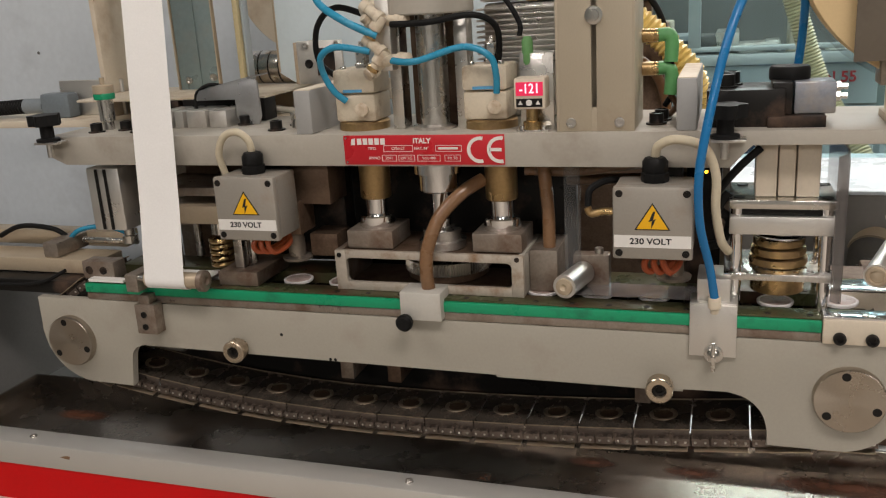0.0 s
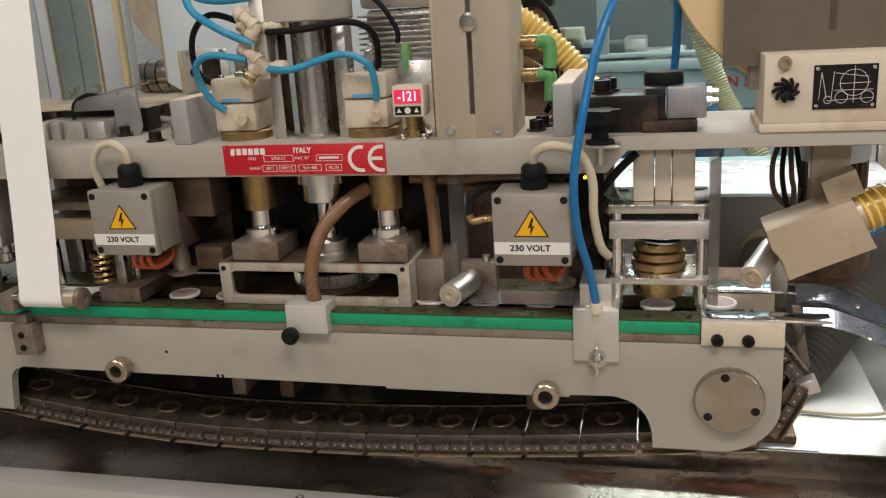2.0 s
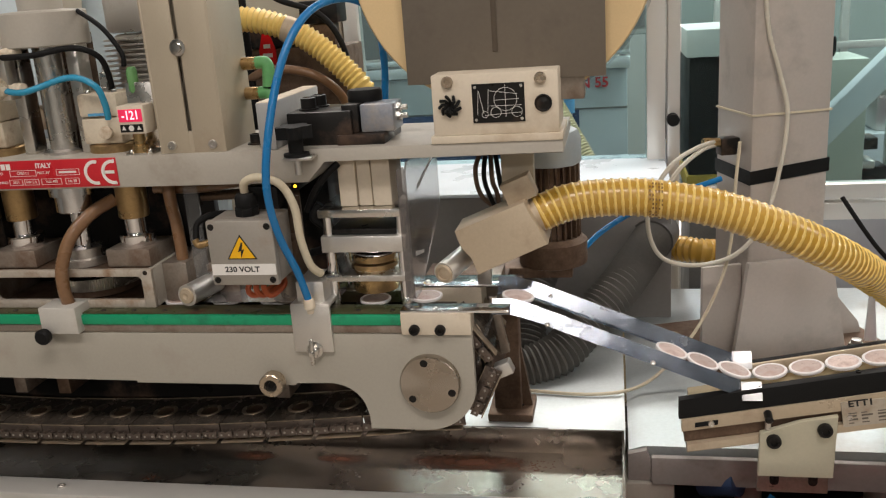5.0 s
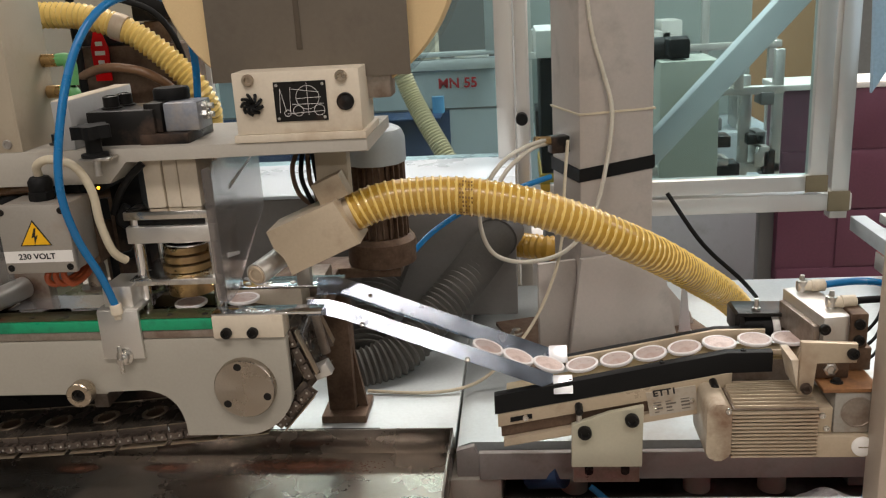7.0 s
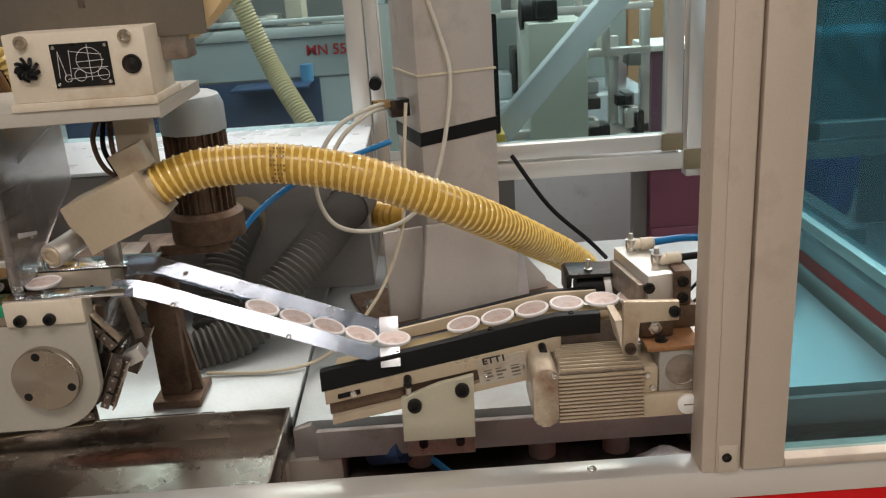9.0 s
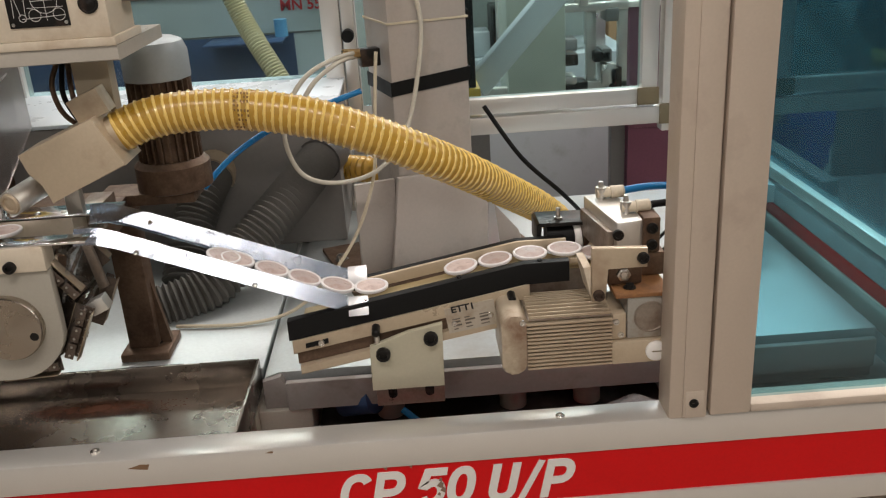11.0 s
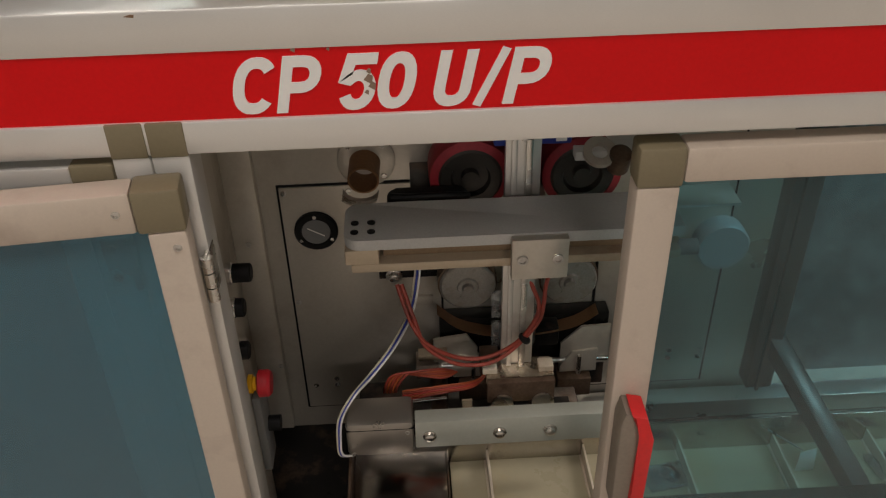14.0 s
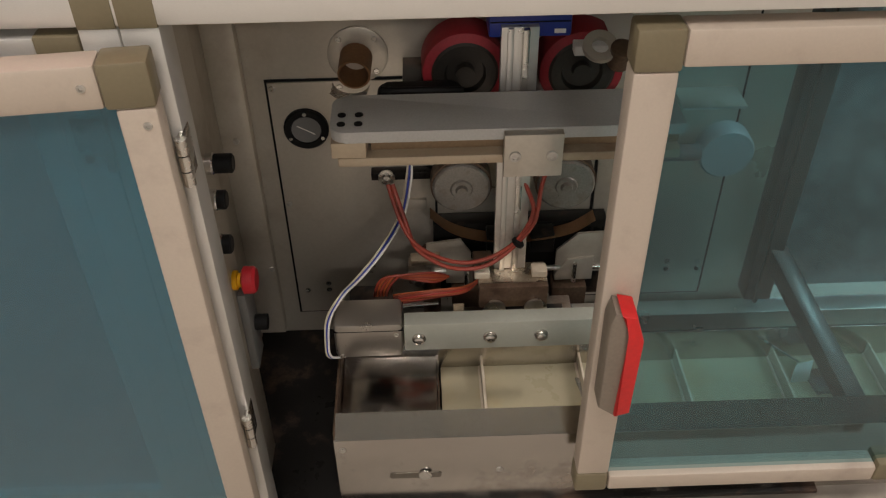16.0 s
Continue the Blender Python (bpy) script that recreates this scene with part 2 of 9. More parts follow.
def glass(name, tint, rough=0.02, mixf=0.75, gloss=0.18):
    m = bpy.data.materials.new(name)
    m.use_nodes = True
    nt = m.node_tree
    nt.nodes.remove(nt.nodes["Principled BSDF"])
    tr = nt.nodes.new("ShaderNodeBsdfTransparent")
    tr.inputs[0].default_value = (*tint, 1)
    gl = nt.nodes.new("ShaderNodeBsdfGlossy")
    gl.inputs["Roughness"].default_value = rough
    df = nt.nodes.new("ShaderNodeBsdfDiffuse")
    df.inputs[0].default_value = (*[c * 0.75 for c in tint], 1)
    fr = nt.nodes.new("ShaderNodeLayerWeight")
    fr.inputs["Blend"].default_value = gloss
    m1 = nt.nodes.new("ShaderNodeMixShader")
    m1.inputs[0].default_value = 1 - mixf
    m2 = nt.nodes.new("ShaderNodeMixShader")
    nt.links.new(tr.outputs[0], m1.inputs[1])
    nt.links.new(df.outputs[0], m1.inputs[2])
    nt.links.new(fr.outputs["Facing"], m2.inputs[0])
    nt.links.new(m1.outputs[0], m2.inputs[1])
    nt.links.new(gl.outputs[0], m2.inputs[2])
    nt.links.new(m2.outputs[0], nt.nodes["Material Output"].inputs["Surface"])
    return m


TEALG = glass("smoked_teal_glass", (0.16, 0.43, 0.53), 0.03, 0.76)
DOORG = glass("teal_tinted_glass", (0.45, 0.69, 0.75), 0.03, 0.98, 0.10)
BACKG = glass("blue_green_safety_glass", (0.72, 0.84, 0.85), 0.03, 0.985, 0.10)
PLEXI = glass("scratched_clear_plexiglass", (0.88, 0.90, 0.91), 0.10, 0.95)
SCUFFED = glass("scuffed_smoky_plexiglass", (0.56, 0.53, 0.51), 0.14, 0.84, 0.22)

# ---- small modelling kit ----
BASE = {}


def thing(name, at, label, category, group="", kind=""):
    ob = new(name)
    ob.location = at
    ob.empty_display_size = 0.01
    BASE[ob.name] = Vector(at)
    return tagged(ob, label, category, group, kind)


def part(name, bm, material, parent=None, label=""):
    me = bpy.data.meshes.new(name)
    base = BASE[parent.name] if parent else Vector((0, 0, 0))
    bmesh.ops.translate(bm, verts=bm.verts, vec=-base)
    bmesh.ops.recalc_face_normals(bm, faces=bm.faces)
    bm.to_mesh(me)
    bm.free()
    for p in me.polygons:
        p.use_smooth = True
    me.set_sharp_from_angle(angle=radians(38))
    me.materials.append(material)
    ob = new(name, me)
    if parent:
        ob.parent = parent
    BASE[ob.name] = base
    if label:
        ob["label"] = label
    return ob


def solid(name, bm, material, label, category, kind="", group=""):
    """A thing of one mesh."""
    xs = [v.co.copy() for v in bm.verts]
    at = Vector((sum(v.x for v in xs) / len(xs), sum(v.y for v in xs) / len(xs), min(v.z for v in xs)))
    BASE["_solid"] = at
    bmesh.ops.translate(bm, verts=bm.verts, vec=-at)
    ob = part(name, bm, material)
    ob.location = at
    BASE[ob.name] = at
    return tagged(ob, label, category, group, kind)


def B():
    return bmesh.new()


def box(bm, x0, x1, y0, y1, z0, z1, b=0.0012, m=None):
    mt = Matrix.Translation(((x0 + x1) / 2, (y0 + y1) / 2, (z0 + z1) / 2)) @ Matrix.Diagonal((abs(x1 - x0), abs(y1 - y0), abs(z1 - z0), 1))
    r = bmesh.ops.create_cube(bm, size=1, matrix=(m @ mt) if m else mt)
    if b:
        b = min(b, 0.3 * min(abs(x1 - x0), abs(y1 - y0), abs(z1 - z0)))
        es = list({e for v in r["verts"] for e in v.link_edges})
        bmesh.ops.bevel(bm, geom=es, offset=b, segments=2, profile=0.5, affect="EDGES")
    return bm


def cyl(bm, p0, p1, r, r2=None, seg=24, caps=True):
    p0, p1 = Vector(p0), Vector(p1)
    d = p1 - p0
    m = Matrix.Translation((p0 + p1) / 2) @ d.to_track_quat("Z", "Y").to_matrix().to_4x4()
    bmesh.ops.create_cone(bm, cap_ends=caps, segments=seg, radius1=r, radius2=r if r2 is None else r2, depth=d.length, matrix=m)
    return bm


def lathe(bm, p, axis, profile, seg=28, close=False):
    """profile: radius and height pairs along the axis from p."""
    m = Matrix.Translation(p) @ Vector(axis).to_track_quat("Z", "Y").to_matrix().to_4x4()
    rings = []
    for r, h in profile:
        rings.append([bm.verts.new(m @ Vector((r * math.cos(2 * math.pi * i / seg), r * math.sin(2 * math.pi * i / seg), h))) for i in range(seg)])
    pairs = list(zip(rings, rings[1:]))
    if close:
        pairs.append((rings[-1], rings[0]))
    for a, c in pairs:
        for i in range(seg):
            j = (i + 1) % seg
            bm.faces.new((a[i], a[j], c[j], c[i]))
    if not close:
        for ring in (rings[0], rings[-1]):
            bm.faces.new(ring)
    return bm


def smooth_path(pts, n=8):
    pts = [Vector(p) for p in pts]
    out = []
    for i in range(len(pts) - 1):
        a, b_, c, d = pts[max(i - 1, 0)], pts[i], pts[i + 1], pts[min(i + 2, len(pts) - 1)]
        for k in range(n):
            t = k / n
            out.append(0.5 * ((2 * b_) + (c - a) * t + (2 * a - 5 * b_ + 4 * c - d) * t * t + (3 * b_ - a - 3 * c + d) * t ** 3))
    out.append(pts[-1])
    return out


def even(path, step):
    out, need, last = [path[0]], step, path[0]
    for p in path[1:]:
        d = (p - last).length
        while d >= need and d > 0:
            last = last.lerp(p, need / d)
            out.append(last)
            d = (p - last).length
            need = step
        need -= d
        last = p
    return out


def sweep(bm, path, r, seg=10):
    """A tube along a path; r is a number or one radius for each point."""
    path = [Vector(p) for p in path]
    n = len(path)
    side = None
    rings = []
    for i, p in enumerate(path):
        d = (path[min(i + 1, n - 1)] - path[max(i - 1, 0)]).normalized()
        if side is None:
            side = d.orthogonal().normalized()
        side = (side - d * side.dot(d)).normalized()
        up = d.cross(side)
        rad = r[i] if isinstance(r, list) else r
        rings.append([bm.verts.new(p + rad * (math.cos(2 * math.pi * k / seg) * side + math.sin(2 * math.pi * k / seg) * up)) for k in range(seg)])
    for a, c in zip(rings, rings[1:]):
        for k in range(seg):
            j = (k + 1) % seg
            bm.faces.new((a[k], a[j], c[j], c[k]))
    bm.faces.new(rings[0])
    bm.faces.new(rings[-1])
    return bm


def cable(pts, r, seg=10, n=8):
    return sweep(B(), smooth_path(pts, n), r, seg)


def prism(bm, outline, y0, y1, m=None, b=0.0):
    """An outline in x and z drawn out from y0 to y1."""
    m = m or Matrix.Identity(4)
    f = [bm.verts.new(m @ Vector((x, y0, z))) for x, z in outline]
    k = [bm.verts.new(m @ Vector((x, y1, z))) for x, z in outline]
    n = len(outline)
    faces = [bm.faces.new(f), bm.faces.new(k[::-1])]
    for i in range(n):
        j = (i + 1) % n
        faces.append(bm.faces.new((f[i], k[i], k[j], f[j])))
    if b:
        es = list(set(faces[0].edges) | set(faces[1].edges))
        bmesh.ops.bevel(bm, geom=es, offset=b, segments=2, profile=0.5, affect="EDGES")
    return bm


def arc(cx, cz, r, a0, a1, n=10):
    return [(cx + r * math.cos(radians(a0 + (a1 - a0) * i / n)), cz + r * math.sin(radians(a0 + (a1 - a0) * i / n))) for i in range(n + 1)]


def rbox(x0, x1, z0, z1, r, n=6):
    """A rounded rectangle's outline."""
    return arc(x1 - r, z1 - r, r, 0, 90, n) + arc(x0 + r, z1 - r, r, 90, 180, n) + arc(x0 + r, z0 + r, r, 180, 270, n) + arc(x1 - r, z0 + r, r, 270, 360, n)


def screw(bm, p, r, axis=(0, -1, 0), h=0.004):
    """A socket head screw."""
    lathe(bm, p, axis, [(r, -0.001), (r, h * 0.8), (r * 0.9, h), (r * 0.55, h), (r * 0.5, h * 0.45), (r * 0.1, h * 0.4)], seg=16)
    return bm


def letters(name, body, size, m, material, parent, depth=0.0006, shear=0.0, fat=0.0, wide=1.0):
    cu = bpy.data.curves.new(name, "FONT")
    cu.body, cu.size, cu.extrude, cu.shear, cu.offset = body, size, depth, shear, fat
    cu.align_x, cu.align_y, cu.resolution_u = "CENTER", "CENTER", 4
    tmp = bpy.data.objects.new(name, cu)
    scene.collection.objects.link(tmp)
    me = bpy.data.meshes.new_from_object(tmp)
    bpy.data.objects.remove(tmp)
    base = BASE[parent.name]
    me.transform(Matrix.Translation(-base) @ m @ Matrix.Diagonal((wide, 1, 1, 1)))
    me.materials.clear()
    me.materials.append(material)
    ob = new(name, me)
    ob.parent = parent
    BASE[ob.name] = base
    return ob


def facing(x, y, z, rz=0.0, ry=0.0):
    """A pose for writing that faces the camera's side (towards -y)."""
    return pose(x, y, z, 90, 0, rz) @ pose(0, 0, 0, 0, 0, ry)


def frame_bars(bm, x0, x1, y0, y1, z0, z1, w):
    box(bm, x0, x1, y0, y1, z1 - w, z1)
    box(bm, x0, x1, y0, y1, z0, z0 + w)
    box(bm, x0, x0 + w, y0, y1, z0 + w, z1 - w)
    box(bm, x1 - w, x1, y0, y1, z0 + w, z1 - w)
    return bm

# ---- the hall ----
solid("floor", box(B(), -6, 7, -7, 9, -0.1, 0, 0), FLOORM, "worn beige concrete factory floor", "floor", "structure")
for nm, d in (("wall_north", (-6, 7, 9, 9.2)), ("wall_south", (-6, 7, -7.2, -7)), ("wall_west", (-6.2, -6, -7.2, 9.2)), ("wall_east", (7, 7.2, -7.2, 9.2))):
    solid(nm, box(B(), *d, -0.1, 4.6, 0), WALLM, "pale painted factory hall wall", "wall", "structure")
# ceiling stays out of view; its blue tint is added for the polished strips
solid("ceiling", box(B(), -6.2, 7.2, -7.2, 9.2, 4.6, 4.75, 0), mat("reflection_blue_ceiling", (0.32, 0.38, 0.44), 0.8, 0, 0.08, 6, 0.1, dirt=0.2, dirt_color=(0.28, 0.33, 0.38), dirt_scale=0.8), "unseen hall ceiling, tinted blue for reflections on the slide", "ceiling", "structure")

# ---- the machine's body ----
RY = 1.005
body = thing("machine_cabinet", (0, 1.6, 0), "grey and stainless packaging machine cabinet with red band", "machine", kind="structure")
bm = B()
box(bm, -1.35, 0.414, 1.252, 2.05, 0.978, 0.998)
part("table_sheet", bm, TABLE, body, "bluish stainless work table")
bm = B()
prism(bm, [(0.418, 0.990), (0.44, 0.998), (1.34, 0.998), (1.34, 0.978), (0.418, 0.978)], 1.235, 1.96)
part("table_sheet", bm, TABLE, body, "bluish stainless work table")
tray = thing("drip_tray", (-0.42, 1.15, 0.97), "shallow stainless drip tray with brown coffee dust", "tray")
bm = B()
box(bm, -1.27, 0.41, 1.052, 1.248, 0.970, 0.974, 0)
part("tray_floor", bm, TRAYM, tray)
bm = B()
box(bm, -1.27, 0.41, 1.246, 1.250, 0.970, 1.016)
box(bm, 0.408, 0.412, 1.052, 1.250, 0.970, 1.016)
box(bm, -1.274, -1.27, 1.052, 1.250, 0.970, 1.016)
part("tray_rim", bm, TRAYM, tray)
stain = mat("dry_coffee_dust", (0.13, 0.045, 0.02), 0.85, 0, 0.4, 200, 0.6)
for cx, cy, rx, ry, n in ((0.17, 1.212, 0.085, 0.014, 260), (0.27, 1.205, 0.05, 0.022, 90), (-0.04, 1.210, 0.02, 0.010, 50), (-0.187, 1.209, 0.018, 0.009, 50), (0.09, 1.18, 0.06, 0.03, 50), (-1.12, 1.19, 0.03, 0.01, 40), (-0.34, 1.13, 0.02, 0.008, 20)):
    bm = B()
    for i in range(n):
        px, py, rr = random.gauss(cx, rx * 0.42), random.gauss(cy, ry * 0.42), random.uniform(0.0005, 0.0016)
        lathe(bm, (px, min(max(py, 1.056), 1.24), 0.974), (0, 0, 1), [(rr, 0), (0.0002, 0.0004 + 0.3 * rr)], seg=5)
    tagged(part("coffee_dust", bm, stain, tray), "scattered brown coffee dust", kind="stuff")
for cx, cy, rx, ry in ((0.165, 1.210, 0.105, 0.026), (-0.04, 1.208, 0.045, 0.016), (-0.187, 1.208, 0.04, 0.015), (-1.12, 1.185, 0.06, 0.02)):
    smear = bpy.data.materials.new("coffee_smear")
    smear.use_nodes = True
    sn, sl_ = smear.node_tree.nodes, smear.node_tree.links
    sn["Principled BSDF"].inputs["Base Color"].default_value = (0.14, 0.05, 0.022, 1)
    sn["Principled BSDF"].inputs["Roughness"].default_value = 0.8
    st_, sm_, sg_, sz_, sx_ = (sn.new("ShaderNode" + k) for k in ("TexCoord", "Mapping", "TexGradient", "TexNoise", "Math"))
    base_ = BASE[tray.name]
    sm_.inputs["Location"].default_value = (-(cx - base_.x) / rx, -(cy - base_.y) / ry, 0)
    sm_.inputs["Scale"].default_value = (1 / rx, 1 / ry, 0)
    sg_.gradient_type = "SPHERICAL"
    sz_.inputs["Scale"].default_value, sz_.inputs["Detail"].default_value = 42, 6
    sx_.operation, sx_.use_clamp = "MULTIPLY", True
    sl_.new(st_.outputs["Object"], sm_.inputs["Vector"])
    sl_.new(sm_.outputs[0], sg_.inputs["Vector"])
    sl_.new(st_.outputs["Object"], sz_.inputs["Vector"])
    sl_.new(sg_.outputs["Fac"], sx_.inputs[0])
    sl_.new(sz_.outputs["Fac"], sx_.inputs[1])
    boost = sn.new("ShaderNodeMath")
    boost.operation, boost.use_clamp = "MULTIPLY", True
    boost.inputs[1].default_value = 2.3
    sl_.new(sx_.outputs[0], boost.inputs[0])
    sl_.new(boost.outputs[0], sn["Principled BSDF"].inputs["Alpha"])
    part("coffee_smear", box(B(), cx - rx, cx + rx, cy - ry, cy + ry, 0.9742, 0.9744, 0), smear, tray, "thin brown coffee smear")
for px in (-0.78, 0.02):
    part("drain_plug", lathe(B(), (px, 1.085, 0.974), (0, 0, 1), [(0.010, 0), (0.010, 0.007), (0.006, 0.009), (0.003, 0.009)], seg=12), BLACK, tray)

# front rail: profile, red band, profile
rail = thing("front_rail", (0.2, RY, 0.872), "aluminium front rail with a red enamelled band", "rail", kind="structure")
bm = B()
box(bm, -1.45, 2.3, RY, 1.050, 0.976, 1.018, 0.003)
part("top_profile", bm, PROFILE, rail)
bm = B()
box(bm, -1.45, 2.3, RY, 1.045, 0.872, 0.908, 0.003)
part("lower_profile", bm, PROFILE, rail)
bm = B()
box(bm, -1.45, 2.3, RY + 0.003, 1.040, 0.907, 0.977, 0)
band = part("red_band", bm, RED, rail, "scratched red enamel band with white lettering")


def stroke(bm, pts, w, closed=False):
    """A flat bold stroke of width w along x, z points, mitred at its corners and leaning like italics."""
    P = [Vector((x, z)) for x, z in pts]
    n = len(P)
    L, Rr = [], []
    for i, p in enumerate(P):
        a = P[i - 1] if (i or closed) else None
        c = P[(i + 1) % n] if (i < n - 1 or closed) else None
        d1 = (p - a).normalized() if a is not None else (c - p).normalized()
        d2 = (c - p).normalized() if c is not None else d1
        n1, n2 = Vector((-d1.y, d1.x)), Vector((-d2.y, d2.x))
        m = (n1 + n2).normalized()
        m *= w / 2 / max(0.4, m.dot(n1))
        L.append(p + m)
        Rr.append(p - m)
    y0, y1 = RY + 0.0014, RY + 0.0032
    at = lambda q, y: bm.verts.new((q.x + 0.21 * (q.y - 0.9405), y, q.y))
    V = [(at(l, y0), at(r, y0), at(l, y1), at(r, y1)) for l, r in zip(L, Rr)]
    for i in range(n if closed else n - 1):
        a, c = V[i], V[(i + 1) % n]
        for f in ((a[0], a[1], c[1], c[0]), (a[0], c[0], c[2], a[2]), (a[1], a[3], c[3], c[1])):
            bm.faces.new(f)
    return bm


def ell(cx, cz, rx, rz, a0, a1, n=14, e=0.86):
    """Points of a squarish ellipse's arc."""
    q = lambda v: math.copysign(abs(v) ** e, v)
    return [(cx + rx * q(math.cos(radians(a0 + (a1 - a0) * i / n))), cz + rz * q(math.sin(radians(a0 + (a1 - a0) * i / n)))) for i in range(n + 1)]


LW = 0.0108
Z0, Z1, ZM = 0.912 + LW / 2, 0.969 - LW / 2, 0.9405


def letter_p(x0, x1):
    xs, zm = x0 + LW / 2, 0.9375
    rr = (Z1 - zm) / 2
    return [(xs, 0.912), (xs, Z1)] + ell(x1 - LW / 2 - rr, (Z1 + zm) / 2, rr, rr, 90, -90, 10, 0.9) + [(x0 + LW, zm)]


GLYPHS = [(ell(0.5600, ZM, 0.0205 - LW / 2, Z1 - ZM, 38, 322, 22), False), (letter_p(0.583, 0.621), False),
          ([(0.672, Z1), (0.6475, Z1), (0.6440, 0.9445)] + ell(0.6570, 0.9325, 0.0172 - LW / 2, 0.0150, 135, -160, 18, 0.95), False),
          (ell(0.6935, ZM, 0.0178 - LW / 2, Z1 - ZM, 0, 345, 23), True),
          ([(0.7300 + LW / 2, 0.969)] + ell(0.7478, 0.931, 0.0178 - LW / 2, 0.931 - Z0, 180, 360, 12) + [(0.7656 - LW / 2, 0.969)], False),
          ([(0.7745, 0.9115), (0.7915, 0.9695)], False), (letter_p(0.799, 0.837), False)]
for pts, closed in GLYPHS:
    part("letter", stroke(B(), pts, LW if len(pts) > 2 else 0.0085, closed), WHITE, band)
for px in (-0.42, -1.08, 0.24, 0.824, 1.4):
    part("screw", screw(B(), (px, 1.027, 1.018), 0.006, (0, 0, 1), 0.003), STEEL, rail)
bm = B()
for px, pz, s in ((0.30, 1.005, 0.016), (-1.0, 1.0, 0.012), (0.46, 1.0125, 0.006)):
    prism(bm, [(px - s, pz), (px, pz + 0.3 * s), (px + 0.7 * s, pz + 0.25 * s), (px + 0.5 * s, pz - 0.2 * s), (px, pz - 0.15 * s)], RY - 0.0004, RY + 0.001)
part("scratch", bm, mat("worn_paint", (0.22, 0.13, 0.07), 0.7), rail, "brown worn scratch")
bm = B()
for px, pz, s in ((0.668, 0.943, 0.006), (0.671, 0.936, 0.005), (0.668, 0.951, 0.003), (0.665, 0.93, 0.003), (0.600, 0.975, 0.003), (0.632, 0.9745, 0.002)):
    prism(bm, [(px - s, pz), (px - 0.2 * s, pz + s), (px + 0.5 * s, pz + 0.6 * s), (px + 0.3 * s, pz - 0.8 * s)], RY + 0.0009, RY + 0.003)
part("chip", bm, mat("chipped_paint", (0.25, 0.17, 0.12), 0.7), rail, "chipped paint marks")

# upright posts and glass doors above the rail
posts = thing("door_post", (0.98, RY, 1.018), "sand coloured aluminium door post on the front rail", "post", kind="structure")
bm = B()
box(bm, 0.955, 1.004, RY - 0.002, 1.05, 1.016, 2.3, 0.004)
box(bm, 0.972, 1.001, RY - 0.004, RY, 1.018, 2.3, 0.001)
part("post", bm, WARMP, posts)
bm = B()
box(bm, 0.975, 0.998, RY - 0.0055, RY - 0.003, 1.02, 1.056, 0.001)
part("end_plate", bm, WARMP, posts)
bm = B()
lathe(bm, (0.985, RY - 0.0052, 1.040), (0, -1, 0), [(0.006, 0), (0.006, 0.002), (0.0045, 0.002), (0.004, 0.0005), (0.0005, 0.0003)], 16)
part("bolt", bm, BLACKM, posts)
gd = thing("glass_door", (1.4, RY, 1.018), "upper glass door with sand coloured frame", "door", kind="structure")
bm = B()
box(bm, 1.0065, 1.058, RY - 0.004, 1.04, 1.019, 2.3, 0.003)
box(bm, 1.058, 2.3, RY - 0.004, 1.04, 1.019, 1.031, 0.003)
part("door_frame", bm, WARMP, gd)
bm = B()
box(bm, 1.056, 2.3, 1.018, 1.024, 1.03, 2.3, 0)
g = part("pane", bm, DOORG, gd, "teal tinted glass pane")
g.visible_shadow = False

# lower front: posts, open door, closed door
lf = thing("lower_frame", (0.45, RY, 0.0), "aluminium lower frame with olive plastic corners", "frame", kind="structure")
for x0, x1 in ((0.411, 0.4475), (0.4495, 0.486)):
    part("post", box(B(), x0, x1, RY + 0.001, 1.05, 0.05, 0.870), PROFILE, lf)
    part("corner_piece", box(B(), x0, x1, RY - 0.0015, 1.046, 0.8705, 0.9075, 0.002), BROWNC, lf)
ldoor = thing("lower_door", (-0.3, RY, 0.12), "closed lower door with aluminium frame and teal glass", "door", kind="structure")
bm = frame_bars(B(), -0.55, 0.366, RY + 0.002, 1.04, 0.127, 0.862, 0.03)
part("door_frame", bm, PROFILE, ldoor)
bm = B()
box(bm, 0.366, 0.409, RY + 0.001, 1.041, 0.832, 0.864, 0.002)
part("corner_piece", bm, BROWNC, ldoor)
bm = B()
box(bm, 0.366, 0.409, RY + 0.002, 1.04, 0.127, 0.831, 0.002)
part("stile", bm, PROFILE, ldoor)
bm = B()
box(bm, -0.522, 0.368, 1.02, 1.025, 0.155, 0.835, 0)
part("pane", bm, TEALG, ldoor, "teal tinted glass pane").visible_shadow = False

bm = B()
for k in range(3):
    cyl(bm, (0.4105, 0.996, 0.722 + 0.019 * k), (0.4105, 0.996, 0.7395 + 0.019 * k), 0.0065, seg=14)
box(bm, 0.378, 0.4085, 1.0005, 1.0055, 0.722, 0.779, 0.001)
part("hinge", bm, STEEL, ldoor)
for hz in (0.732, 0.768):
    part("hinge_screw", screw(B(), (0.388, 1.0005, hz), 0.005, h=0.002), BLACKM, ldoor)

# hinged door that stands open, its leaf turned towards the front
HX, HY = 0.477, 0.997
DW, DT, DB = 0.46, 0.858, 0.127
odoor = thing("open_door", (HX, HY, DB), "open lower door with sand aluminium frame and teal glass", "door", kind="structure")
om = Matrix.Translation((HX, HY, 0)) @ pose(0, 0, 0, 0, 0, 5.5)
bm = B()
for d in ((-DW, -0.046, -0.034, 0, DT - 0.046, DT), (-DW, -0.046, -0.034, 0, DB, DB + 0.04), (-0.038, 0, -0.034, 0, DB, DT - 0.047)):
    box(bm, *d, 0.004, om)
part("door_frame", bm, WARMP, odoor)
